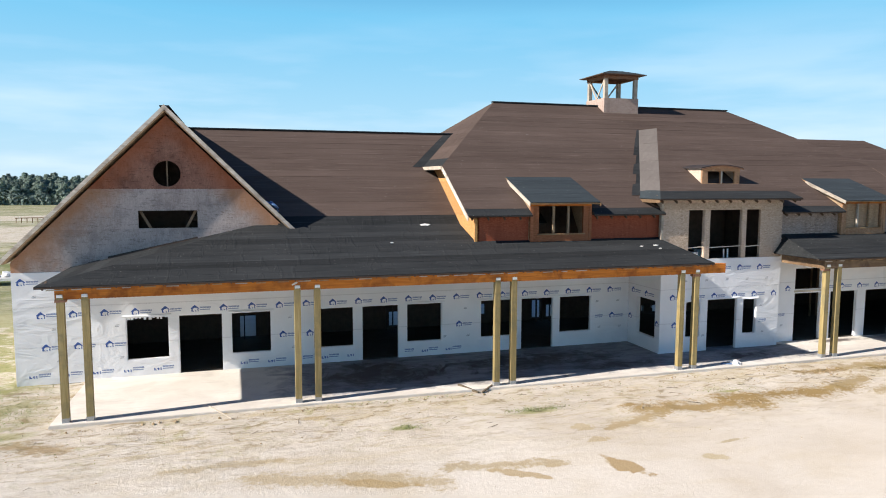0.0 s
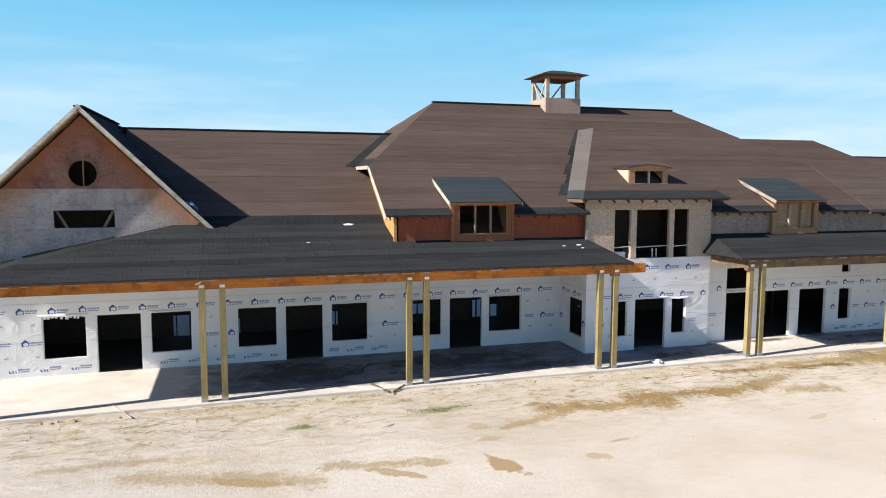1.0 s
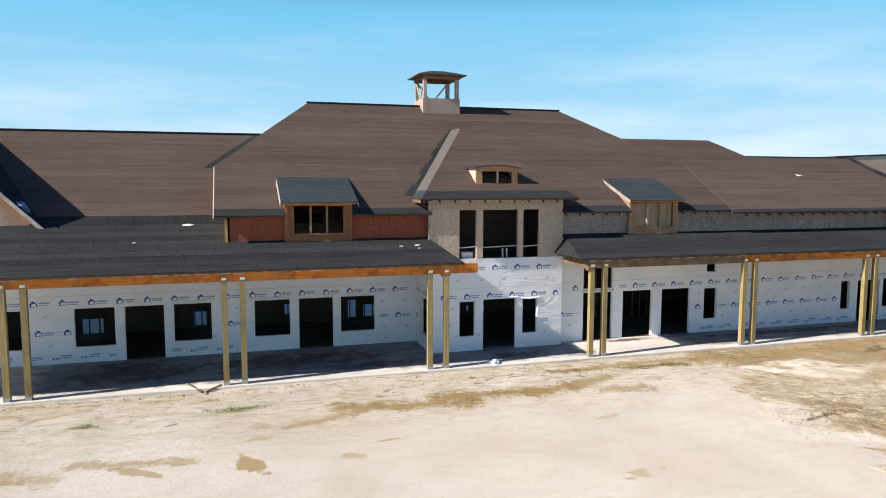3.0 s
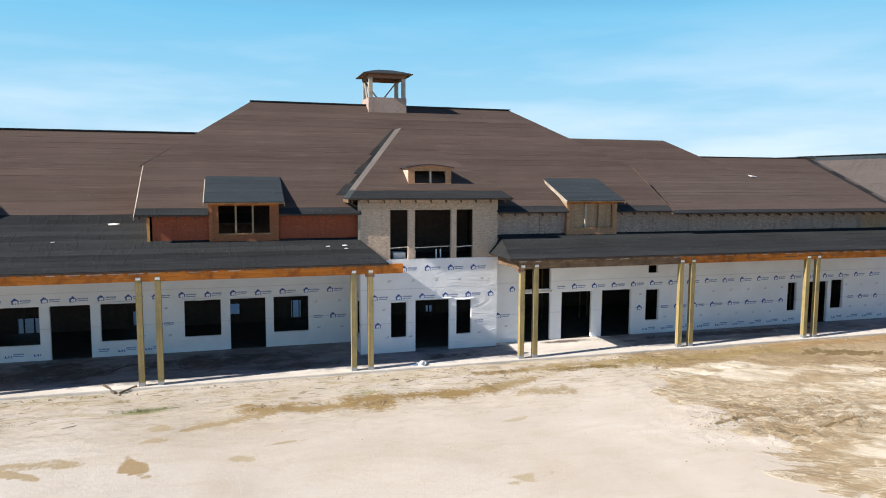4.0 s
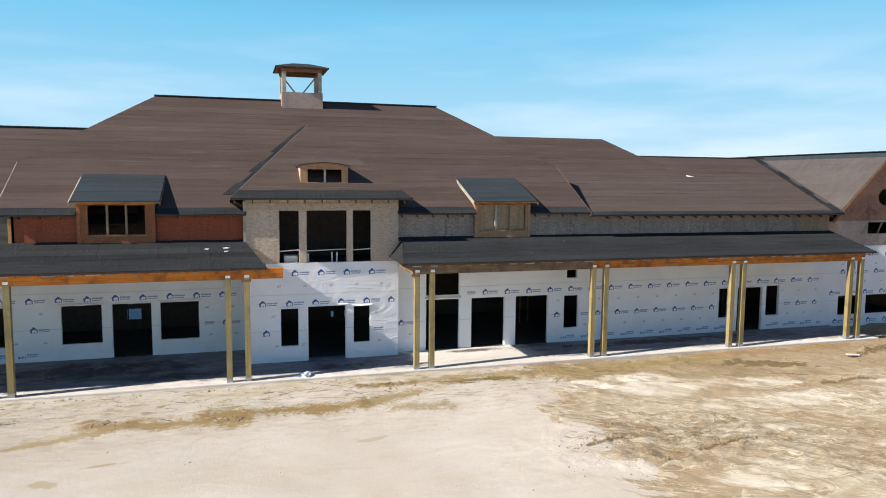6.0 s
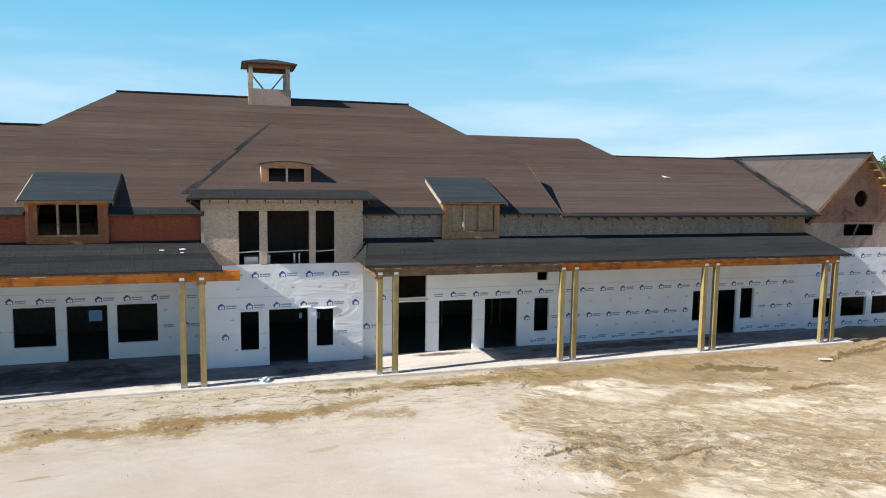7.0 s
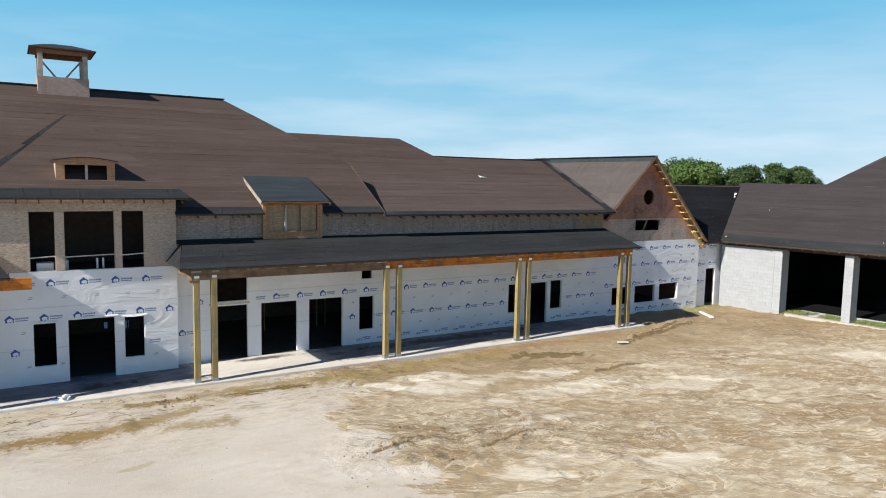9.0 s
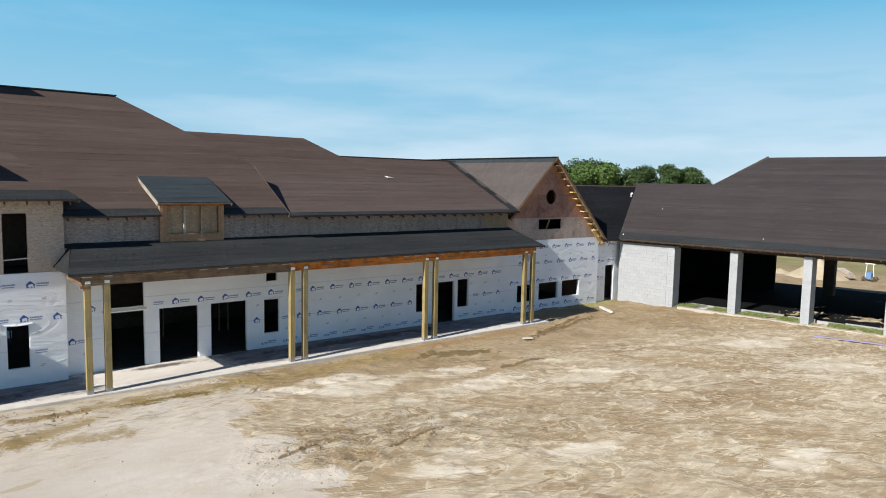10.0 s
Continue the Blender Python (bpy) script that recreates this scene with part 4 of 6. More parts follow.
# loose flaps of wrap over the heads of the openings
rnd = random.Random(31)
for holes, y, sheetwall in ((LEFT_OPEN, L, wall_l), (TOWER_OPEN, T, wall_t), (RIGHT_OPEN[2:8], R, wall_r)):
    for x0, x1, z0, z1 in holes:
        if z1 < 2.0 or z1 > 2.5 or rnd.random() < 0.25:
            continue
        bm = bmesh.new()
        xm = x0 + (x1 - x0) * rnd.uniform(0.25, 0.75)
        drop = rnd.uniform(0.01, 0.05)
        for (xa, da), (xb, db) in (((x0 - 0.05, 0.0), (xm, drop)), ((xm, drop), (x1 + 0.06, 0.005))):
            prism(bm, [(xa, y - 0.006, z1 + 0.035), (xb, y - 0.006, z1 + 0.06), (xb, y - 0.035 - 0.6 * db, z1 + 0.02 - db), (xa, y - 0.02 - 0.6 * da, z1 + 0.012 - da)], (0, -0.003, 0.002))
        part("wrap_flap", bm, WRAP, sheetwall)
# torn ends of wrap and short studs under the first window's head
for i in range(10):
    x = -3.48 + 0.135 * i + rnd.uniform(-0.02, 0.02)
    part("torn_wrap", boxed((x, x + rnd.uniform(0.05, 0.1), L + 0.03, L + 0.04, HEAD - rnd.uniform(0.06, 0.13), HEAD - 0.004)), WRAP, wall_l)
marks(wall_l, LEFT_OPEN, -6.87, 15.87, ((1.36, 1.71), (2.45, -3.19)), facing_y(L - 0.003))
marks(wall_l, LEFT_OPEN, -6.87, 8.7, ((0.46, -3.50),), facing_y(L - 0.003))
marks(wall_l, LEFT_OPEN, -6.87, -5.2, ((3.55, -6.6),), facing_y(L - 0.003))
marks(wall_t, TOWER_OPEN, 15.87, 21.48, ((1.29, 16.54), (2.39, 16.42), (3.50, 17.59)), facing_y(T - 0.003))
marks(wall_s, SIDE_OPEN, T, L, ((1.36, 23.1), (2.45, 23.3)), lambda p: Vector((15.869, T + L - p[0], p[1])), -90)
marks(wall_r, RIGHT_OPEN, 21.48, 42.3, ((1.36, 28.41), (2.45, 24.25)), facing_y(R - 0.003))
marks(wall_r, RIGHT_OPEN, 28.1, 42.3, ((0.43, 28.73),), facing_y(R - 0.003))
marks(wall_g, RIGHT_OPEN, 42.3, 49.98, ((0.35, 43.1), (1.75, 42.8), (2.75, 43.4), (3.6, 43.0)), facing_y(R - 0.003), 0.0, 1.02)
marks(wall_n, [(50.92, 51.74, -1, 2.19)], 49.98, 52.3, ((1.5, 50.25), (2.5, 50.3), (3.5, 50.3)), facing_y(R + 0.157))


# rough openings: returns of raw lumber round each hole
def buck(x0, x1, z0, z1, y, deep=0.14):
    bm = bmesh.new()
    w = 0.035
    box(bm, x0, x0 + w, y + 0.012, y + deep, z0, z1 - w)
    box(bm, x1 - w, x1, y + 0.012, y + deep, z0, z1 - w)
    box(bm, x0, x1, y + 0.012, y + deep, z1 - w, z1)
    if z0 > 0.3:
        box(bm, x0 + w, x1 - w, y + 0.012, y + deep, z0, z0 + w)
    return hpart("opening_frame", bm, WRAP)


for o in LEFT_OPEN:
    buck(o[0], o[1], max(o[2], SLAB), o[3], L)
for o in TOWER_OPEN:
    buck(o[0], o[1], max(o[2], SLAB), o[3], T)
for o in RIGHT_OPEN:
    buck(o[0], o[1], max(o[2], SLAB), o[3], R)
# loose flaps of wrap over the window heads
for x0, x1, y, z in ((-3.62, -2.05, L, HEAD), (-0.16, 1.38, L, HEAD), (6.24, 7.8, L, HEAD), (9.2, 10.78, L, HEAD), (12.62, 14.2, L, HEAD), (16.98, 17.8, T, 2.2), (38.95, 39.95, R, 2.25)):
    bm = bmesh.new()
    rnd = random.Random(int(x0 * 10))
    n = 7
    rows = []
    for j, (dy, dz) in enumerate(((-0.006, 0.07), (-0.05, 0.025), (-0.035, -0.03))):
        rows.append([bm.verts.new((x0 + (x1 - x0) * i / n, y + dy * rnd.uniform(0.5, 1.3), z + dz + rnd.uniform(-0.012, 0.012))) for i in range(n + 1)])
    for j in range(2):
        for i in range(n):
            bm.faces.new((rows[j][i], rows[j][i + 1], rows[j + 1][i + 1], rows[j + 1][i]))
    hpart("wrap_flap", bm, WRAP)

# darker copy of framing lumber, indoor shade mixed into its colour
INNER_STUD = plain("shade_dimmed_framing", (0.20, 0.13, 0.08), (0.34, 0.23, 0.14), 5, 0.8)
# sheathing of the tower and the gables
before = set(scene.objects)
panels("osb_panel", [[(15.87, 3.864), (21.48, 3.864), (21.48, 6.2), (15.87, 6.2)]], TOWER_HIGH, (), facing_y(T + 0.02), (0, 0.12, 0), OSB_PALE, None, 2.44, 2.36, 14.6, 3.86)
panels("osb_panel", [[(T + 0.14, 3.864), (26.0, 3.864), (26.0, 6.2), (T + 0.14, 6.2)]], (), (), facing_x(15.89), (0.1, 0, 0), OSB_PALE, None, 2.44, 2.36, 22.0, 3.86)
panels("osb_panel", [[(T + 0.14, 3.864), (26.0, 3.864), (26.0, 6.2), (T + 0.14, 6.2)]], (), (), facing_x(21.46), (-0.1, 0, 0), OSB_PALE, None, 2.44, 2.36, 22.0, 3.86)
GABLE_W = [[(-6.87, 3.864), (2.3, 3.864), (2.3, 4.75), (-2.02, 9.05), (-6.87, 4.2)]]
GW_HOLES, GW_ROUND = [(-2.99, -1.10, 5.25, 5.85)], [(-2.04, 7.1, 0.44)]
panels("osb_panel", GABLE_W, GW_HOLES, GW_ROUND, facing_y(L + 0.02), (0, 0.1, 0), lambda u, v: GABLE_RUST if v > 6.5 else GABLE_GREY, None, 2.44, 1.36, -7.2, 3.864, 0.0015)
GABLE_E = [[(42.0, 3.974), (50.1, 3.974), (45.72, 8.3), (42.0, 4.72)]]
GE_HOLES, GE_ROUND = [(44.77, 46.65, 4.55, 5.10)], [(45.71, 6.32, 0.40)]
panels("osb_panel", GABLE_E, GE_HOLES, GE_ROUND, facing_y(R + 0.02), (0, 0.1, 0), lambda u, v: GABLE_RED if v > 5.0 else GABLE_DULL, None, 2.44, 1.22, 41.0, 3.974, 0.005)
# clerestory bands between the porch roofs and the eaves
panels("osb_panel", [[(8.35, 4.5), (15.87, 4.5), (15.87, 5.62), (8.35, 5.62)]], [(10.4, 12.85, 4, 6)], (), facing_y(23.2), (0, 0.1, 0), OSB_ORANGE, None, 2.44, 1.3, 8.0, 4.4)
panels("osb_panel", [[(21.48, 4.5), (42.25, 4.5), (42.25, 5.62), (21.48, 5.62)]], [(24.6, 26.94, 4, 6)], (), facing_y(23.22), (0, 0.1, 0), lambda u, v: OSB_BAND if u < 39 else OSB_TAN, None, 2.44, 1.3, 21.0, 4.4)
# end walls under the clipped gables
panels("osb_panel", [[(23.2, 4.4), (31.6, 4.4), (31.6, 7.4), (26.0, 7.4), (23.2, 5.8)]], (), (), facing_x(8.37), (0.1, 0, 0), OSB_GOLD, None, 2.44, 1.22, 23.0, 4.4)
panels("osb_panel", [[(23.4, 4.6), (31.6, 4.6), (31.6, 7.15), (25.6, 7.15), (23.4, 5.9)]], (), (), facing_x(29.2), (-0.1, 0, 0), OSB_TAN, None, 2.44, 1.22, 23.0, 4.4)
# corner boards
part("corner_board", boxed((15.79, 15.885, T - 0.02, T + 0.09, 3.87, 6.15)), TRIM_WOOD)
part("corner_board", boxed((8.30, 8.40, 23.15, 23.25, 4.6, 5.55)), OSB_GOLD)
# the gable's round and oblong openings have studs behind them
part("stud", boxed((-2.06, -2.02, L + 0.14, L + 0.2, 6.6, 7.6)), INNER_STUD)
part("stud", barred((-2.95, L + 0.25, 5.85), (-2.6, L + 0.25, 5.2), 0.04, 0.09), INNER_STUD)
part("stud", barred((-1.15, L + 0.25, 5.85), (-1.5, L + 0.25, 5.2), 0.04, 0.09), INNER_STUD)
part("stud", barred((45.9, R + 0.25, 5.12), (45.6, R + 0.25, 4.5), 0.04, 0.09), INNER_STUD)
# guard rails and mullion posts of the tower windows
for x0, x1, z0, z1 in TOWER_HIGH:
    part("guard_rail", barred((x0, T + 0.07, 4.30), (x1, T + 0.07, 4.34), 0.03, 0.035), RAKE_WOOD)
part("header_board", boxed((15.9, 21.46, T + 0.004, T + 0.018, 5.82, 6.08)), OSB_PALE)
part("window_post", boxed((17.77, 18.01, T - 0.004, T + 0.14, 3.87, 5.79)), OSB_PALE)
part("window_post", boxed((19.52, 19.72, T - 0.004, T + 0.14, 3.87, 5.79)), OSB_PALE)
part("transom_board", boxed((22.66, 24.16, R - 0.01, R + 0.1, 2.25, 2.33)), TRIM_WOOD)
# back and end walls; the back wall's dark colour holds the rooms' shade
BACK_OPEN = [(0.25, 0.9, 0.18, 1.1), (2.15, 3.0, 0.18, 0.85), (6.75, 7.3, 0.3, 0.95), (10.8, 11.4, 0.6, 1.1), (13.8, 14.25, 0.3, 1.15), (14.55, 15.1, 0.3, 0.9), (19.85, 20.0, 0.3, 0.6), (20.5, 20.85, 0.25, 0.6)]
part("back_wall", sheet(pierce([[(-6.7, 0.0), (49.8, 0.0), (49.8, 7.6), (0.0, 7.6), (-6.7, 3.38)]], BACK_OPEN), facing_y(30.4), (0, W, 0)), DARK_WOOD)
part("gable_wall", sheet([[(-6.87, 0.0), (-2.0, 0.0), (-2.0, 5.6), (-6.87, 5.6)]], facing_y(38.0), (0, W, 0)), OSB_GREY)
for x in (0.4, 2.5, 2.9, 6.5, 6.8, 7.1, 10.9, 13.8, 14.1, 14.5, 14.9, 20.5, 20.7):
    part("wall_stud", boxed((x, x + 0.045, 29.9, 29.99, SLAB, 3.38)), DARK_WOOD)
part("end_wall", sheet([[(L + W, 0.0), (40.0, 0.0), (40.0, 4.1), (L + W, 4.1)]], facing_x(-6.87), (W, 0, 0)), WRAP)
part("end_wall", sheet([[(R + 0.7, 0.0), (40.0, 0.0), (40.0, 3.7), (R + 0.7, 3.7)]], facing_x(49.83), (W, 0, 0)), OSB_GREY)
# dark sheets added inside the framed walls, standing in for indoor shade
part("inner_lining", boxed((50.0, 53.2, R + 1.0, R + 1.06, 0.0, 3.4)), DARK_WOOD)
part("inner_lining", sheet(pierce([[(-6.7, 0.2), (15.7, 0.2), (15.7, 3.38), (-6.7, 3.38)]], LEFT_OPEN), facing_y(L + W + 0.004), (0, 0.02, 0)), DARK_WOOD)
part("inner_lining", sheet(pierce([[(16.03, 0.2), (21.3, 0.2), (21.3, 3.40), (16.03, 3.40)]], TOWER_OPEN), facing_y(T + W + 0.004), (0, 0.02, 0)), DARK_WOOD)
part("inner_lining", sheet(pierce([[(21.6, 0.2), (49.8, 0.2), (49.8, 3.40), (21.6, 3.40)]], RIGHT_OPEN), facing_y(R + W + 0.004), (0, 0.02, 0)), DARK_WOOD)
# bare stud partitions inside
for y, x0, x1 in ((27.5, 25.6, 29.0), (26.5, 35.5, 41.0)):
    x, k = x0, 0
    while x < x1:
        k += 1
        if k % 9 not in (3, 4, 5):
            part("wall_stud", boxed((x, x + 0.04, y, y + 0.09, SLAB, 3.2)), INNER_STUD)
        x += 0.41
    part("top_plate", boxed((x0, x1, y, y + 0.09, 3.2, 3.28)), STUD_WOOD)
# same added dark sheets on the tower room's sides
part("inner_lining", boxed((16.0, 16.02, 23.1, 26.18, 3.76, 6.1)), DARK_WOOD)
part("inner_lining", boxed((21.33, 21.35, 23.1, 26.18, 3.76, 6.1)), DARK_WOOD)
# added dark partitions that shut out sky behind the gables, tower room and dormers
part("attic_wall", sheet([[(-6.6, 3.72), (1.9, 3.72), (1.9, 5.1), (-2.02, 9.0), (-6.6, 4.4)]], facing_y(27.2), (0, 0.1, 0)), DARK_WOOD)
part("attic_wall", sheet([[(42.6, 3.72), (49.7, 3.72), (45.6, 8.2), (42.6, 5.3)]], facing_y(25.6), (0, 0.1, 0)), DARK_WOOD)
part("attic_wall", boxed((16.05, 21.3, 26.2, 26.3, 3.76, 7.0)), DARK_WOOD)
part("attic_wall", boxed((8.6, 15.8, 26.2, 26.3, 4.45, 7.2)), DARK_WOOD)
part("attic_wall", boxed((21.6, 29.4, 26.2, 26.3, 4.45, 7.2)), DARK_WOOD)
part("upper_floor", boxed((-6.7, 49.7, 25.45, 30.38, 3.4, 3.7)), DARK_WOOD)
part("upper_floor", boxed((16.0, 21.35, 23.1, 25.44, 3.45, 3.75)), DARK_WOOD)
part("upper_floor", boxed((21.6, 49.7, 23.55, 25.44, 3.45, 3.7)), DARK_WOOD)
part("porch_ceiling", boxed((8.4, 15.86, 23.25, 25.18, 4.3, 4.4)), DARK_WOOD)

# ---- roofs of the clubhouse ----
M0, MS = 22.65, 0.565
MZ = 5.60


def mpts(*pts):
    return [(x - 8.0, y - M0) for x, y in pts]


EAVE = M0 + 0.13
HULL = [(7.95, EAVE), (29.55, EAVE), (29.55, 26.2), (25.3, 31.6), (12.2, 31.6), (7.95, 26.0)]
LOW = [window_cut(HULL, a, b, EAVE, 24.9) for a, b in ((7.9, 10.38), (12.87, 15.9), (21.45, 24.58), (26.96, 29.6))]
LOW += [window_cut(HULL, 15.9, 21.45, 23.3, 24.9), cut(HULL, 0, -1, -24.9)]
MAIN = [mpts(*p) for p in LOW]
slope(MAIN, (8.0, M0, MZ), (1, 0, 0), (0, 1, MS), [(0.46, FELT_DARK, 0.53), (0.50, FELT_BROWN, BIG)], None, deck=0.05)
RIDGE = MZ + MS * (31.6 - M0)
zc_w, zc_e = MZ + MS * (26.0 - M0), MZ + MS * (26.2 - M0)
back = [[(0.0, 4.3), (21.55, 4.3), (21.55, 4.4), (17.3, 8.95), (4.2, 8.95), (0.5, 4.4)]]
slope(back, (8.0, 40.55, MZ), (1, 0, 0), (0, -1, MS), [(1.0, FELT_BROWN, BIG)], None)
rise_w = (RIDGE - zc_w) / (12.2 - 7.95)
slope([[(0, 0), (11.2, 0), (5.6, 4.25)]], (7.95, 26.0, zc_w), (0, 1, 0), (1, 0, rise_w), [(0.5, FELT_DARK, 0.4), (0.5, FELT_BROWN, BIG)], None)
rise_e = (RIDGE - zc_e) / (29.55 - 25.3)
slope([[(0, 0), (10.8, 0), (5.4, 4.25)]], (29.55, 26.2, zc_e), (0, 1, 0), (-1, 0, rise_e), [(0.5, FELT_BROWN, BIG)], None)
# west wing
LZ = 5.255
LS = (9.09 - LZ) / (31.6 - 25.05)
slope([[(3.6, 0), (14.0, 0), (14.0, 0.55), (3.6, 0.55)], [(0.6, 0.55), (14.0, 0.55), (14.0, 6.55), (0.6, 6.55)]], (-2.0, 25.05, LZ), (1, 0, 0), (0, 1, LS), [(0.62, FELT_DARK, 0.55), (0.48, FELT_BROWN, BIG)], None)
slope([[(0, 4.3), (14.0, 4.3), (14.0, 8.9), (0, 8.9)]], (-2.0, 40.5, 9.09 - LS * 8.9), (1, 0, 0), (0, -1, LS), [(1.0, FELT_BROWN, BIG)], None)
# west gable
slope([[(0, 0), (13.5, 0), (13.5, 5.06), (0, 5.06)]], (-7.08, 24.86, 9.33 - 5.06 * 1.0), (0, 1, 0), (1, 0, 1.0), [(0.5, FELT_DARK, BIG)], None, deck_mat=OSB_TAN)
slope([[(0, 0), (13.5, 0), (13.5, 4.14), (0, 4.14)]], (2.12, 24.86, 9.33 - 4.14), (0, 1, 0), (-1, 0, 1.0), [(0.5, FELT_DARK, BIG)], None, deck_mat=OSB_TAN)
# east wing, lower and flatter, and the hipped step above it
RZ, RS = 5.58, 0.311
slope([[(0, 0), (13.05, 0), (15.95, 8.95), (0, 8.95)]], (29.5, M0, RZ), (1, 0, 0), (0, 1, RS), [(0.42, FELT_DARK, 0.38), (0.48, FELT_LIGHT, 5.4), (0.48, FELT_BROWN, BIG)], None, deck=0.05)
slope([[(0, 4.3), (16.5, 4.3), (16.5, 8.95), (0, 8.95)]], (29.5, 40.55, RZ), (1, 0, 0), (0, -1, RS), [(1.0, FELT_BROWN, BIG)], None)
slope([[(0, 0), (13.3, 0), (9.86, 4.0), (0, 4.0)]], (25.0, 27.6, 9.25 - 0.60 * 4.0), (1, 0, 0), (0, 1, 0.60), [(0.48, FELT_BROWN, BIG)], None)
slope([[(0, 0), (13.3, 0), (9.86, 4.0), (0, 4.0)]], (25.0, 35.6, 9.25 - 0.60 * 4.0), (1, 0, 0), (0, -1, 0.60), [(0.8, FELT_BROWN, BIG)], None)
slope([[(0, 0), (8.0, 0), (4.0, 3.44)]], (38.3, 27.6, 6.85), (0, 1, 0), (-1, 0, 2.4 / 3.44), [(0.5, FELT_BROWN, BIG)], None)
# east gable
GS = (8.53 - 5.21) / 3.46
slope([[(0, 0), (15.0, 0), (15.0, 3.46), (0, 3.46)]], (42.26, 23.06, 5.21), (0, 1, 0), (1, 0, GS), [(0.5, FELT_DARK, 0.3), (0.5, FELT_DUSK, 3.15), (0.5, FELT_BLUE, BIG)], None, deck=0.06, deck_mat=OSB_BROWN)
slope([[(0, 0), (15.0, 0), (15.0, 4.66), (0, 4.66)]], (50.38, 23.06, 8.53 - 4.66 * 1.03), (0, 1, 0), (-1, 0, 1.03), [(0.5, FELT_DARK, BIG)], None, deck_mat=OSB_TAN)
# link roof towards the block building
slope([[(0, 0), (9.55, 0), (9.55, 3.09), (0, 3.09)]], (49.95, 23.0, 3.775), (1, 0, 0), (0, 1, 1.056), [(0.6, FELT_BLACK, BIG)], None)
slope([[(0, 0), (9.55, 0), (9.55, 3.09), (0, 3.09)]], (49.95, 29.18, 3.775), (1, 0, 0), (0, -1, 1.056), [(1.2, FELT_BLACK, BIG)], None)
# tower roof
TZ, TE = 6.24, 22.38
tf = (9.3 - TZ) / (27.7 - TE)
slope([[(0, 0), (6.56, 0), (3.26, 5.32)]], (15.36, TE, TZ), (1, 0, 0), (0, 1, tf), [(0.58, FELT_DARK, 0.5), (0.48, FELT_BROWN, BIG)], None, deck=0.05, lift=0.01)
slope([[(0, 0), (8.0, 0), (8.0, 3.26), (5.32, 3.26)]], (15.36, TE, TZ), (0, 1, 0), (1, 0, (9.3 - TZ) / 3.26), [(0.58, FELT_BLUE, 0.3), (0.6, FELT_GREY, BIG)], None, deck=0.05)
slope([[(0, 0), (8.0, 0), (8.0, 3.30), (5.32, 3.30)]], (21.92, TE, TZ), (0, 1, 0), (-1, 0, (9.3 - TZ) / 3.30), [(0.6, FELT_BROWN, BIG)], None)
# ridge caps
for a, b, mat in (((12.1, 31.6, RIDGE), (25.4, 31.6, RIDGE), FELT_BLUE), ((-2.0, 31.6, 9.09), (12.0, 31.6, 9.09), FELT_BLUE), ((30.0, 31.6, 8.37), (45.6, 31.6, 8.37), FELT_BROWN),
                  ((45.72, 23.06, 8.515), (45.72, 33.0, 8.515), FELT_DARK), ((-2.02, 24.86, 9.33), (-2.02, 33.0, 9.33), FELT_DARK)):
    part("ridge_cap", barred(a, b, 0.3, 0.045), mat)
# valley felts lying on the slopes
def valley_strip(pts, mat):
    bm = bmesh.new()
    prism(bm, pts, (0, 0, 0.012))
    return part("valley_strip", bm, mat)


mz = lambda y: MZ + MS * (y - M0) + 0.012
lz = lambda y: LZ + LS * (y - 25.05) + 0.012
for i in range(7):
    t0, t1 = i / 7, (i + 1) / 7
    xa, xb, ya, yb = 15.50 + 3.12 * t0, 15.50 + 3.12 * t1, 23.95 + 5.25 * t0, 23.95 + 5.25 * t1
    w = (0.40, 0.22, 0.34, 0.20, 0.30, 0.24, 0.16)[i]
    valley_strip([(xa, ya, mz(ya)), (xb, yb, mz(yb)), (xb - w + 0.06, yb, mz(yb)), (xa - w, ya, mz(ya))], FELT_DARK)
valley_strip([(7.98, 28.8, lz(28.8)), (10.2, 31.55, lz(31.55)), (9.7, 31.55, lz(31.55)), (7.45, 28.8, lz(28.8))], FELT_DARK)
ee = lambda y: RZ + RS * (y - M0) + 0.02
for i in range(7):
    t0, t1 = i / 7, (i + 1) / 7
    xa, xb, ya, yb = 42.63 + 2.78 * t0, 42.63 + 2.78 * t1, M0 + 8.9 * t0, M0 + 8.9 * t1
    w = (0.10, 0.32, 0.14, 0.30, 0.12, 0.28, 0.16)[i]
    valley_strip([(xa - w, ya, ee(ya)), (xb - w, yb, ee(yb)), (xb - 0.55, yb, ee(yb)), (xa - 0.62, ya, ee(ya))], FELT_DARK)
    valley_strip([(xa, ya, ee(ya) - 0.005), (xb, yb, ee(yb) - 0.005), (xb - 0.4, yb, ee(yb) - 0.005), (xa - 0.4, ya, ee(ya) - 0.005)], FELT_DUSK)


# boards along the rakes and eaves
def rake(a, b, mat=TRIM_WOOD, w=0.035, d=0.14):
    return part("rake_board", barred(a, b, w, d), mat)


rake((-2.02, 24.82, 9.29), (-7.16, 24.82, 4.15), RAKE_WOOD, 0.04, 0.12)
rake((-2.07, 24.824, 9.34), (2.20, 24.824, 5.07), RAKE_WOOD, 0.04, 0.12)
rake((45.72, 23.03, 8.45), (42.30, 23.03, 5.12), BEAM_GREY, 0.03, 0.07)
rake((45.72, 23.04, 8.47), (50.42, 23.04, 3.63), BEAM_GREY, 0.035, 0.10)
rake((7.93, EAVE, MZ + MS * 0.13 - 0.125), (7.93, 26.0, zc_w - 0.125), RAKE_WOOD, 0.03, 0.14)
rake((29.57, EAVE, MZ + MS * 0.13 - 0.08), (29.57, 26.2, zc_e - 0.08), BEAM_GREY, 0.03, 0.14)
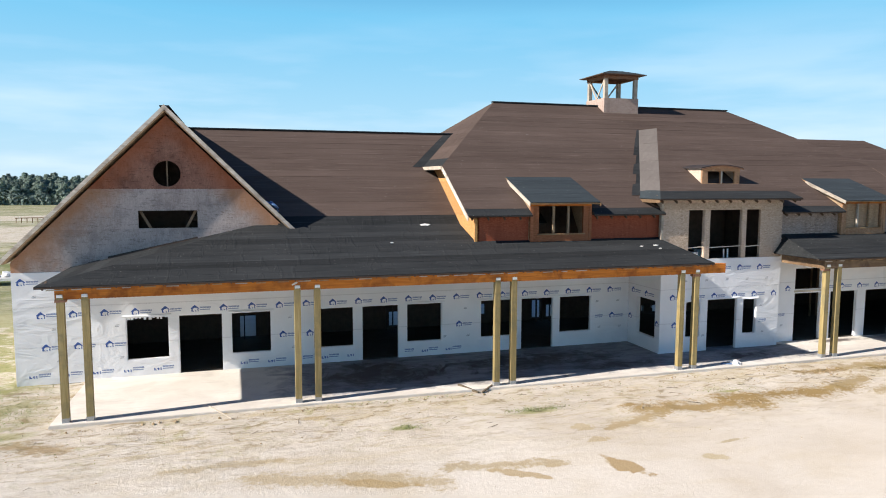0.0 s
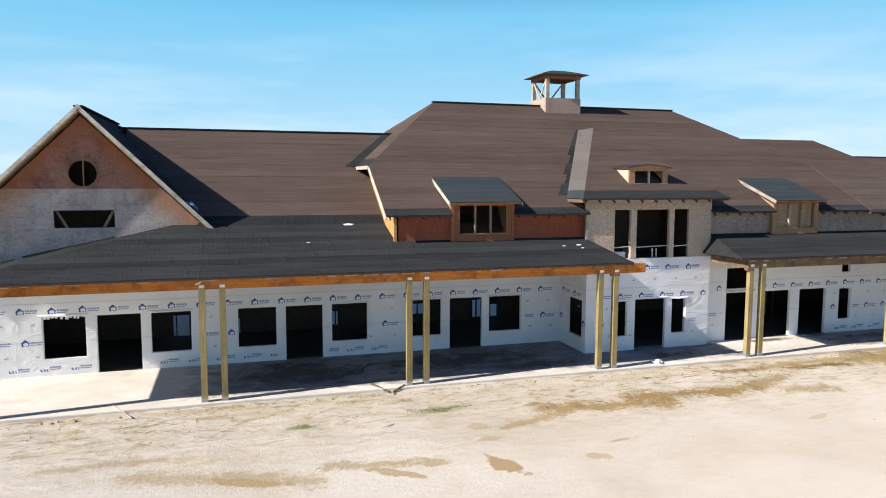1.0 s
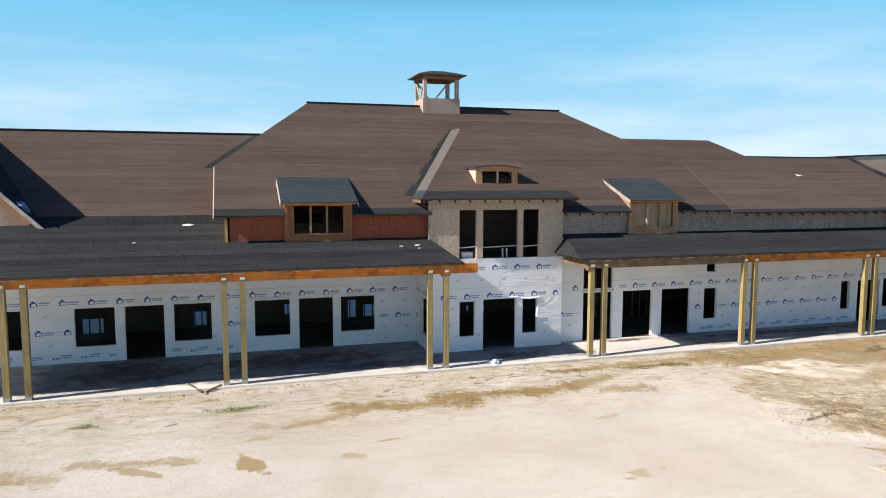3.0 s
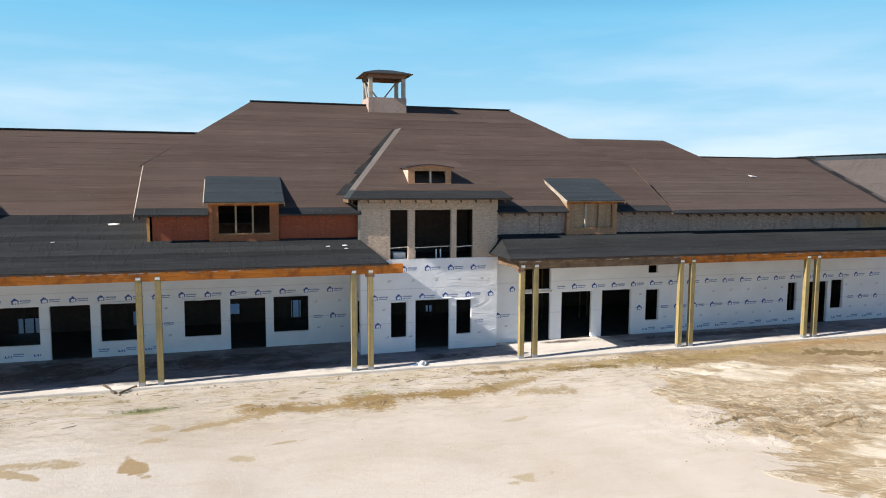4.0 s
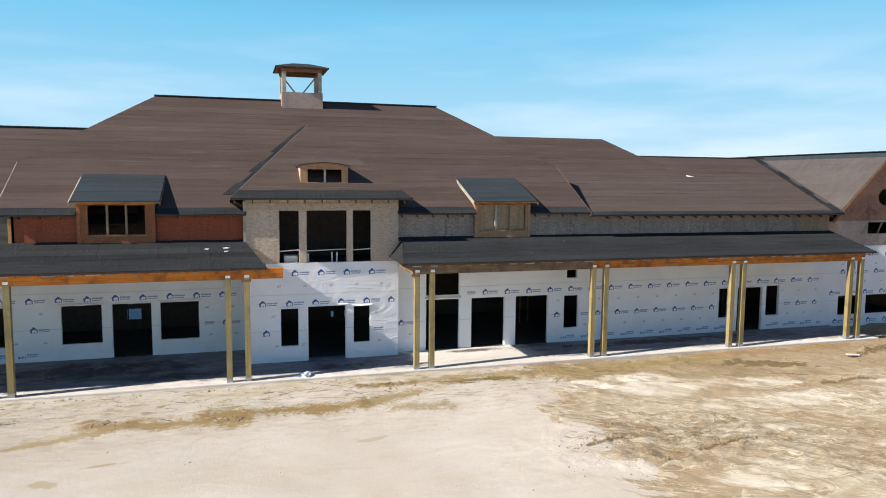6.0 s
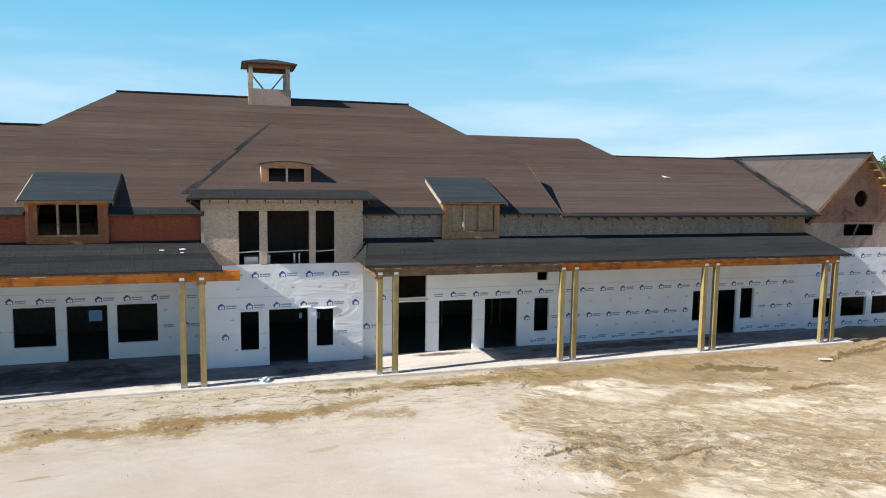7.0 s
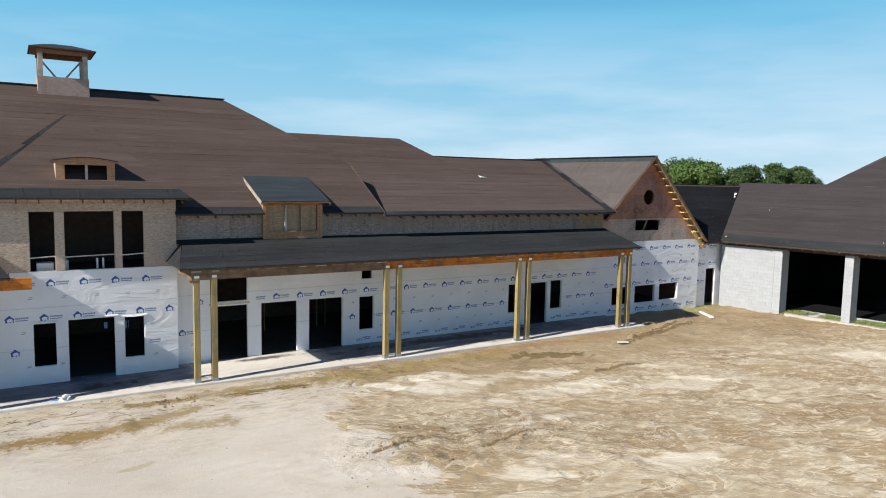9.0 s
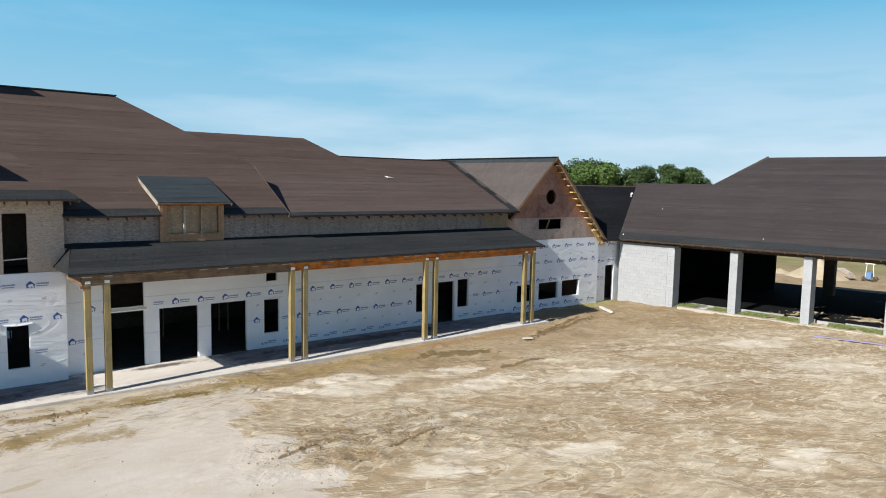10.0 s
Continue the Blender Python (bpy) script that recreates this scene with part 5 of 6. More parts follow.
part("eave_board", boxed((7.90, 7.935, 26.0, 37.2, zc_w - 0.16, zc_w - 0.02)), TRIM_WOOD)
part("eave_board", boxed((15.33, 15.355, TE, 25.5, TZ - 0.15, TZ - 0.03)), BEAM_GREY)
# rafter tails under the eaves
TAIL_WOOD = plain("aged_rafter_wood", (0.09, 0.055, 0.033), (0.17, 0.11, 0.07), 6, 0.8)
TAIL = bpy.data.meshes.new("rafter_tail")
bm = boxed((-0.02, 0.02, 0, 0.5, -0.05, 0.03))
bm.to_mesh(TAIL)
bm.free()
TAIL.materials.append(TAIL_WOOD)


SHORT_TAIL = bpy.data.meshes.new("rafter_tail")
bm = boxed((-0.02, 0.02, 0, 0.5, -0.03, 0.03))
bm.to_mesh(SHORT_TAIL)
bm.free()
SHORT_TAIL.materials.append(TAIL_WOOD)


def tails(x0, x1, y, z, rise, step=0.61, mesh=TAIL):
    x = x0
    while x < x1:
        ob = new("rafter_tail", mesh)
        ob.matrix_world = pose(x, y, z, math.degrees(math.atan(rise)), 0, 0)
        x += step


for a, b in ((8.1, 10.3), (13.0, 15.8), (21.6, 24.5), (27.1, 29.5)):
    tails(a, b, EAVE + 0.03, MZ + MS * 0.13 - 0.13, MS)
tails(30.3, 42.2, M0 + 0.03, RZ - 0.13, RS)
tails(15.5, 21.9, TE + 0.02, TZ - 0.13, tf)
# look-outs of the east gable's unfinished rake
for i in range(13):
    t = (i + 0.6) / 13
    x, z = 45.72 + 4.6 * t, 8.36 - 4.75 * t
    part("lookout", boxed((x - 0.20, x + 0.08, 23.08, R + 0.02, z - 0.11, z - 0.05)), FRESH_WOOD)
part("barge_board", barred((49.2, 23.2, 4.42), (50.15, 23.2, 3.55), 0.05, 0.26), FRESH_WOOD, None, "fresh yellow board")
under(house, before)


# ---- porches ----
PZ, PY, PS = 4.01, 20.62, 0.282


def blocking(x0, x1, step=0.61):
    """Pale edge of the deck between the rafter tails under a porch roof's lip."""
    rnd = random.Random(int(x0))
    x = x0
    while x < x1 - step:
        a, b = x + 0.06 + rnd.uniform(0, 0.1), x + step - 0.08 - rnd.uniform(0, 0.2)
        part("blocking", barred((a, 20.672, 3.905 + rnd.uniform(-0.006, 0.006)), (b, 20.672, 3.905 + rnd.uniform(-0.006, 0.006)), 0.02, 0.03), TRIM_WOOD if rnd.random() < 0.4 else STUD_WOOD)
        x += step


def porch_post(x, y, porch, tall=3.56):
    post = part("post", boxed((x - 0.092, x + 0.092, y - 0.092, y + 0.092, SLAB + 0.10, SLAB + tall)), POST_WOOD, None, "treated square timber post")
    adopt(post, porch)
    base = part("post_base", boxed((x - 0.097, x + 0.097, y - 0.097, y + 0.097, SLAB - 0.02, SLAB + 0.13)), STEEL)
    cap = part("post_cap", boxed((x - 0.075, x + 0.075, y - 0.115, y + 0.05, SLAB + tall - 0.05, SLAB + tall + 0.035)), PAPER, None, "pale fresh-cut top")
    for ob in (base, cap):
        ob.parent = post
        ob.matrix_parent_inverse = Matrix.Translation(-porch.location) @ Matrix.Translation(porch.location)


before = set(scene.objects)
porch_w = thing("porch", "open porch with charcoal felt roof on paired timber posts", "porch", "porches", (6, 20.8, SLAB))
pz = lambda y: PZ + PS * (y - PY)
slope([[(0, 0), (21.6, 0), (20.97, 2.3), (20.97, 2.58), (13.45, 2.58), (5.88 * 2.58 / 4.58, 2.58)], [(5.88 * 2.58 / 4.58, 2.58), (13.45, 2.58), (13.45, 4.58), (5.88, 4.58)]],
      (-5.1, PY, PZ), (1, 0, 0), (0, 1, PS), [(0.48, FELT_DARK, BIG)], None, deck=0.05)
slope([[(0, 0), (4.58, 0), (4.58, 5.88)]], (-5.1, PY, PZ), (0, 1, 0), (1, 0, PS * 4.58 / 5.88), [(0.48, FELT_DARK, BIG)], None, deck=0.05)
# front beam in lengths, with a redder seat over the corner post
for x0, x1, mat in ((-4.62, 1.95, BEAM_WOOD), (1.955, 8.45, BEAM_WOOD), (8.455, 17.02, BEAM_WOOD)):
    part("beam", boxed((x0, x1, 20.70, 20.87, 3.63 + 0.004 * (x0 % 2), 3.965)), mat, None, "orange laminated timber beam")
part("beam", boxed((-4.6, -4.44, 20.875, 25.18, 3.63, 3.965)), BEAM_WOOD)
part("beam_seat", boxed((-4.63, -4.35, 20.69, 20.88, 3.56, 3.625)), OSB_RUST)
part("beam_seat", boxed((15.68, 15.98, 20.69, 20.88, 3.53, 3.625)), OSB_RUST)
tails(-4.9, 16.6, PY + 0.03, PZ - 0.075, PS, 0.61, SHORT_TAIL)
blocking(-4.9, 16.6)
part("upturned_felt", barred((-3.95, 25.13, 4.29), (-1.1, 25.13, 4.90), 0.04, 0.10), DARK_WOOD)
part("upturned_felt", barred((-4.55, 25.08, 4.13), (-4.2, 25.08, 4.21), 0.12, 0.07), FELT_GREY)
part("upturned_felt", boxed((12.9, 14.6, 23.05, 23.19, 4.60, 4.72)), FELT_DARK)
part("upturned_felt", boxed((8.6, 10.3, 23.06, 23.19, 4.60, 4.70)), FELT_DARK)
part("shim", barred((1.70, 20.66, 3.80), (1.86, 20.66, 3.88), 0.02, 0.05), RAKE_WOOD)
under(porch_w, before | {porch_w})
for x in (-4.50, -3.88, 1.86, 2.45, 8.26, 8.84, 15.25, 15.85):
    porch_post(x, 20.785, porch_w)

before = set(scene.objects)
porch_e = thing("porch", "long open porch with charcoal felt roof and partly weathered beam", "porch", "porches", (32, 20.8, SLAB))
slope([[(0, 0), (21.2, 0), (21.2, 2.7), (0.65, 2.7)]], (21.12, PY, PZ), (1, 0, 0), (0, 1, PS), [(0.48, FELT_DARK, BIG)], None, deck=0.05)
slope([[(0, 0), (2.4, 0), (2.4, 0.55)]], (21.12, PY, PZ), (0, 1, 0), (1, 0, PS * 4.4), [(0.48, FELT_DARK, BIG)], None, deck=0.05)
part("beam", boxed((21.5, 28.55, 20.70, 20.87, 3.62, 3.965)), BEAM_GREY, None, "weathered brown timber beam")
for x0, x1 in ((28.555, 33.2), (33.205, 37.4), (37.405, 41.75)):
    part("beam", boxed((x0, x1, 20.695, 20.87, 3.63, 3.965)), BEAM_WOOD, None, "orange laminated timber beam")
    bm = bmesh.new()
    rnd = random.Random(int(x0))
    x = x0 + 0.5
    while x < x1 - 1.0:
        w = rnd.uniform(0.25, 0.8)
        box(bm, x, x + w, 20.689, 20.6935, 3.765, 3.80)
        x += w + rnd.uniform(0.35, 0.9)
    tagged(part("stamp_print", bm, DARK_TWIG), kind="stuff")
part("beam", boxed((21.5, 21.66, 20.875, 22.9, 3.62, 3.965)), BEAM_GREY)
part("beam", boxed((41.55, 41.74, 20.875, R - 0.01, 3.63, 3.965)), BEAM_WOOD)
part("beam_seat", boxed((21.45, 21.75, 20.685, 20.88, 3.54, 3.615)), OSB_RUST)
tails(21.4, 42.2, PY + 0.03, PZ - 0.075, PS, 0.61, SHORT_TAIL)
blocking(21.4, 42.2)
part("upturned_felt", boxed((21.5, 24.55, 23.08, 23.21, 4.60, 4.74)), FELT_DARK)
part("upturned_felt", boxed((26.98, 31.6, 23.10, 23.21, 4.62, 4.72)), FELT_DARK)
under(porch_e, before | {porch_e})
for x in (21.66, 22.22, 28.64, 29.18, 34.98, 35.52, 41.08, 41.64):
    porch_post(x, 20.785, porch_e)


# ---- dormers ----
def shed_dormer(x0, x1, w0, w1, filled, label):
    before = set(scene.objects)
    d = thing("dormer", label, "dormer", "shed dormers", ((x0 + x1) / 2, 23.1, 4.72))
    y = 23.03
    # front with three lights between posts
    post = 0.035
    side = OSB_HONEY if filled else OSB_BROWN
    gap = (w1 - w0) / 3
    part("front_panel", sheet(pierce([[(x0, 4.62), (x1, 4.62), (x1, 6.06), (x0, 6.06)]], [(w0, w1, 4.98, 5.99)]), facing_y(y), (0, 0.1, 0)), side)
    for i in range(1, 3):
        xm = w0 + gap * i
        part("mullion", boxed((xm - post, xm + post, y + 0.01, y + 0.1, 4.98, 5.99)), TRIM_WOOD if i == 1 and filled else OSB_TAN)
    part("window_sill", boxed((w0 - 0.05, w1 + 0.05, y - 0.03, y + 0.08, 4.93, 4.978)), STUD_WOOD)
    part("head_board", boxed((x0, x1, y - 0.025, y + 0.004, 5.99, 6.12)), BEAM_WOOD)
    part("corner_board", boxed((x0 - 0.01, x0 + 0.10, y - 0.02, y - 0.002, 4.7, 5.985)), side)
    part("corner_board", boxed((x1 - 0.10, x1 + 0.01, y - 0.02, y - 0.002, 4.7, 5.985)), side)
    for xs, off in ((x0, 0.1), (x1, -0.1)):
        part("cheek", sheet([[(y + 0.1, 4.62), (23.6, 4.62), (25.2, 6.9), (25.2, 6.95), (y + 0.1, 6.12)]], facing_x(xs), (off, 0, 0)), OSB_TAN)
    if filled:
        part("backing_panel", boxed((w0, w1, y + 0.14, y + 0.18, 4.8, 6.0)), OSB_TAN)
    # shed roof
    slope([[(0, 0), (x1 - x0 + 0.34, 0), (x1 - x0 + 0.34, 2.45), (0, 2.45)]], (x0 - 0.15, 22.70, 6.13), (1, 0, 0), (0, 1, 0.375), [(0.45, FELT_BLUE, BIG)], None, deck=0.06, deck_mat=STUD_WOOD)
    part("rake_board", barred((x0 - 0.17, 22.69, 6.055), (x0 - 0.17, 24.9, 6.88), 0.03, 0.13), TRIM_WOOD)
    part("rake_board", barred((x1 + 0.205, 22.69, 6.03), (x1 + 0.205, 24.9, 6.85), 0.03, 0.12), BEAM_GREY)
    under(d, before | {d})


shed_dormer(10.40, 12.85, 10.73, 12.53, False, "orange plywood shed dormer with three empty lights on the felted roof")
shed_dormer(24.60, 26.94, 24.85, 26.75, True, "tan shed dormer with boarded lights on the felted roof")

before = set(scene.objects)
eyebrow = thing("eyebrow_dormer", "small tan eyebrow dormer with two empty lights and a bowed roof", "dormer", "", (18.75, 23.5, 6.75))
y = 23.33
part("front_panel", sheet(pierce([[(17.86, 6.66), (19.62, 6.66), (19.62, 7.42), (17.86, 7.42)]], [(18.12, 18.72, 6.82, 7.30), (18.80, 19.38, 6.82, 7.30)]), facing_y(y), (0, 0.09, 0)), OSB_HONEY)
bm = bmesh.new()
n = 12
arc = [(17.76 + 1.95 * i / n, 7.40 + 0.12 * math.sin(math.pi * i / n)) for i in range(n + 1)]
for i in range(n):
    (xa, za), (xb, zb) = arc[i], arc[i + 1]
    prism(bm, [(xa, y - 0.10, za), (xb, y - 0.10, zb), (xb, 25.6, zb + 0.04), (xa, 25.6, za + 0.04)], (0, 0, 0.05))
part("bowed_roof", bm, FELT_BLOCK)
bm = bmesh.new()
for i in range(n):
    (xa, za), (xb, zb) = arc[i], arc[i + 1]
    prism(bm, [(xa, y - 0.125, za - 0.03), (xb, y - 0.125, zb - 0.03), (xb, y - 0.125, zb + 0.012), (xa, y - 0.125, za + 0.012)], (0, 0.022, 0))
part("bowed_trim", bm, OSB_RUST)
bm = bmesh.new()
for i in range(n):
    (xa, za), (xb, zb) = arc[i], arc[i + 1]
    xa2, xb2 = min(max(xa, 17.86), 19.62), min(max(xb, 17.86), 19.62)
    if xb2 - xa2 > 0.01:
        prism(bm, [(xa2, y + 0.001, 7.42), (xb2, y + 0.001, 7.42), (xb2, y + 0.001, max(zb, 7.425)), (xa2, y + 0.001, max(za, 7.425))], (0, 0.08, 0))
part("arched_head", bm, OSB_HONEY)
for xs, off in ((17.86, 0.08), (19.62, -0.08)):
    part("cheek", sheet([[(y + 0.09, 6.66), (24.6, 7.4), (24.6, 7.45), (y + 0.09, 7.44)]], facing_x(xs), (off, 0, 0)), OSB_PALE)
part("window_sill", boxed((17.83, 19.65, y - 0.04, y + 0.05, 6.70, 6.76)), STUD_WOOD)
part("mullion", boxed((18.725, 18.795, y - 0.01, y + 0.08, 6.82, 7.30)), TRIM_WOOD)
under(eyebrow, before | {eyebrow})

# ---- cupola ----
before = set(scene.objects)
cupola = thing("cupola", "open timber cupola with plywood skirt and felted hip roof", "cupola", "", (18.65, 31.75, 10.2))
cx0, cx1, cy0, cy1 = 17.70, 19.60, 30.86, 32.70
CZ0, CZ1, CZ2 = 10.98, 12.08, 12.50
for a in ((cx0, cx1, cy0, cy0 + 0.03), (cx0, cx1, cy1 - 0.03, cy1), (cx0, cx0 + 0.03, cy0 + 0.032, cy1 - 0.032), (cx1 - 0.03, cx1, cy0 + 0.032, cy1 - 0.032)):
    part("skirt_panel", boxed((*a, 9.6, CZ0)), OSB_ROSY)
for x in (cx0 + 0.125, cx1 - 0.125):
    for y in (cy0 + 0.125, cy1 - 0.125):
        part("post", boxed((x - 0.09, x + 0.09, y - 0.09, y + 0.09, CZ0 - 0.4, CZ1 - 0.12)), TRIM_WOOD)
for y in (cy0 + 0.03, cy1 - 0.17):
    part("header", boxed((cx0, cx1, y, y + 0.14, CZ1 - 0.16, CZ1)), OSB_RUST)
for x in (cx0 + 0.03, cx1 - 0.17):
    part("header", boxed((x, x + 0.14, cy0 + 0.18, cy1 - 0.18, CZ1 - 0.16, CZ1)), OSB_RUST)
xm = (cx0 + cx1) / 2
part("brace", barred((cx0 + 0.18, cy1 - 0.09, CZ1 - 0.2), (xm - 0.05, cy1 - 0.09, CZ0), 0.04, 0.07), TRIM_WOOD)
part("brace", barred((cx1 - 0.18, cy1 - 0.09, CZ1 - 0.2), (xm + 0.05, cy1 - 0.09, CZ0), 0.04, 0.07), TRIM_WOOD)
ym = (cy0 + cy1) / 2
part("brace", barred((cx0 + 0.09, cy1 - 0.2, CZ1 - 0.2), (cx0 + 0.09, ym, CZ0), 0.04, 0.07), TRIM_WOOD)
part("brace", barred((cx0 + 0.09, cy0 + 0.2, CZ1 - 0.2), (cx0 + 0.09, ym, CZ0), 0.04, 0.07), TRIM_WOOD)
part("ceiling_panel", boxed((cx0 - 0.22, cx1 + 0.22, cy0 - 0.22, cy1 + 0.22, CZ1 + 0.004, CZ1 + 0.03)), OSB_RUST)
o = 0.27
ring = [(cx0 - o, cy0 - o), (cx1 + o, cy0 - o), (cx1 + o, cy1 + o), (cx0 - o, cy1 + o)]
for i in range(4):
    bm = bmesh.new()
    (ax, ay), (bx, by) = ring[i], ring[(i + 1) % 4]
    rows = []
    for k, (t, z) in enumerate(((0.0, CZ1 + 0.05), (0.35, CZ1 + 0.19), (0.7, CZ1 + 0.31), (0.995, CZ2 - 0.1))):
        rows.append([(ax + (xm - ax) * t, ay + (ym - ay) * t, z), (bx + (xm - bx) * t, by + (ym - by) * t, z)])
    for k in range(3):
        prism(bm, [rows[k][0], rows[k][1], rows[k + 1][1], rows[k + 1][0]], (0, 0, -0.035))
    part("roof_face", bm, FELT_BLUE)
    part("eave_board", barred((ax, ay, CZ1 + 0.035), (bx, by, CZ1 + 0.035), 0.02, 0.04), DARK_WOOD)
under(cupola, before | {cupola})

# ---- block building ----
before = set(scene.objects)
BLK = Matrix(((0.1221, 0.9925, 0, 51.93), (-0.9925, 0.1221, 0, 23.30), (0, 0, 1, 0.0), (0, 0, 0, 1)))
block = thing("block_building", "concrete block building with charcoal felt roof and open bays", "building", "", (0, 0, 0))
BW = {}


def blk_mesh(a, b, c):
    key = (round(a, 3), round(b, 3), round(c, 3))
    if key not in BW:
        bm = boxed((0, a, 0, b, 0, c))
        bmesh.ops.bevel(bm, geom=bm.edges[:], offset=0.006, segments=1, affect="EDGES")
        me = bpy.data.meshes.new("block")
        bm.to_mesh(me)
        bm.free()
        me.materials.append(BLOCK)
        BW[key] = me
    return BW[key]


def block_wall(name, x0, x1, y0, deep, z1, label):
    core = part(name, boxed((x0 + 0.012, x1 - 0.012, y0 + 0.012, y0 + deep - 0.012, -0.1, z1 - 0.01)), MORTAR, None, label)
    z, row = 0.0, 0
    while z < z1 - 0.02:
        edges = [x0]
        x = x0 + (0.2 if row % 2 else 0.4)
        while x < x1 - 0.12:
            edges.append(x)
            x += 0.4
        edges.append(x1)
        for a, b in zip(edges, edges[1:]):
            ob = new("block", blk_mesh(b - a - 0.01, deep, 0.19))
            ob.location = (a + 0.005, y0, z)
            ob.parent = core
        z += 0.2
        row += 1
    return core


def pillar(x):
    return block_wall("pillar", x, x + 0.43, 0.0, 0.8, 3.61, "square pier of pale concrete block")


# near black of the bay floor; on the bay walls it is painted shade
BAY_BLACK = plain("bay_black_tone", (0.008, 0.008, 0.009), (0.018, 0.018, 0.019), 2.0, 0.95, spec=0.05)
block_wall("block_wall", 0.0, 3.14, 0.0, 0.4, 3.61, "pale concrete block wall")
block_wall("pillar", 3.15, 3.58, -0.03, 0.8, 3.61, "square pier of pale concrete block")
for i in range(9):
    pillar(6.74 + 3.72 * i)
part("header", boxed((-0.2, 40.5, 0.08, 0.5, 3.62, 3.84)), DARK_WOOD)
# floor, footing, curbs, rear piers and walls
part("floor_slab", boxed((0.4, 40.5, 1.04, 15.6, -0.9, 0.14)), BAY_BLACK)
FOOTING = plain("dusty_footing", (0.40, 0.36, 0.30), (0.58, 0.53, 0.45), 1.6, 0.9)
part("footing", boxed((3.95, 40.5, -0.18, 0.12, -0.1, 0.16)), FOOTING)
rnd = random.Random(4)
x = 4.3
while x < 40:
    w = rnd.uniform(1.0, 2.4)
    part("curb", boxed((x, min(x + w, 40.5), 0.93, 1.02, -0.1, 0.31 + rnd.uniform(-0.04, 0.03))), MORTAR)
    x += w + rnd.uniform(0.01, 0.3)
# rear piers and walls coloured dark, holding the shade of the bays
for i in range(9):
    part("rear_pier", boxed((8.30 + 3.72 * i, 8.92 + 3.72 * i, 11.7, 12.3, -0.1, 3.2)), DARK_WOOD)
part("rear_wall", boxed((0.0, 5.25, 11.7, 12.0, -0.1, 3.2)), BAY_BLACK)
part("side_wall", boxed((0.0, 0.3, 0.42, 11.69, -0.1, 3.85)), BAY_BLACK)
part("header", boxed((-0.2, 40.5, 11.7, 12.1, 2.55, 3.46)), DARK_WOOD)
part("ceiling_deck", boxed((-0.1, 40.5, 0.52, 11.69, 3.5, 3.6)), DARK_WOOD)
# roof
BZ, BS = 3.86, 0.5186
slope([[(-2.4, 6.45), (0.0, 0.0), (41.0, 0.0), (41.0, 6.45)], [(3.1, 6.45), (41.0, 6.45), (41.0, 9.95), (5.1, 9.95)]], (0, -0.45, BZ), (1, 0, 0), (0, 1, BS), [(0.7, FELT_DARK, 0.66), (0.5, FELT_BLOCK, BIG)], None)
slope([[(-2.4, 0.0), (3.4, 0.0), (3.4, 6.45), (-2.4, 6.45)]], (0, 12.45, BZ), (1, 0, 0), (0, -1, BS), [(1.0, FELT_BROWN, BIG)], None)
slope([[(5.1, 0.0), (41.0, 0.0), (41.0, 9.95), (5.1, 9.95)]], (0, 19.45, BZ), (1, 0, 0), (0, -1, BS), [(1.0, FELT_BROWN, BIG)], None)
slope([[(0, 0), (6.95, 0), (3.5, 2.05)]], (3.08, 6.0, BZ + BS * 6.45), (0, 1, 0), (1, 0, 0.93), [(0.5, FELT_BLOCK, BIG)], None)
x = -0.1
while x < 40:
    ob = new("rafter_tail", TAIL)
    ob.matrix_world = pose(x, -0.42, 3.74, 27.4, 0, 0)
    part("tail_end", boxed((x - 0.02, x + 0.02, -0.445, -0.425, 3.715, 3.74)), STUD_WOOD)
    x += 0.61
for ob in [o for o in scene.objects if o not in before and o.parent is None and o is not block]:
    ob.parent = block
block.matrix_world = BLK
# grass strip between the piers and the curbs
verts, faces = [], []
rnd = random.Random(5)
for i in range(15000):
    u, v = rnd.uniform(3.7, 22.0), rnd.uniform(0.12, 0.92)
    if noise.noise((u * 0.9, v * 0.6, 3.0)) < -0.02:
        continue
    p = BLK @ Vector((u, v, 0.08 + 0.17 * v))
    h, a = rnd.uniform(0.03, 0.10), rnd.uniform(0, 6.3)
    d = Vector((math.cos(a), math.sin(a), 0)) * 0.022
    n = len(verts)
    verts += [p - d, p + d, p + Vector((rnd.uniform(-.06, .06), rnd.uniform(-.06, .06), h))]
    faces.append((n, n + 1, n + 2))
me = bpy.data.meshes.new("grass_strip")
me.from_pydata(verts, [], faces)
me.materials.append(GRASS)
tagged(new("grass_strip", me), "green grass growing between the block piers", "grass", kind="stuff")


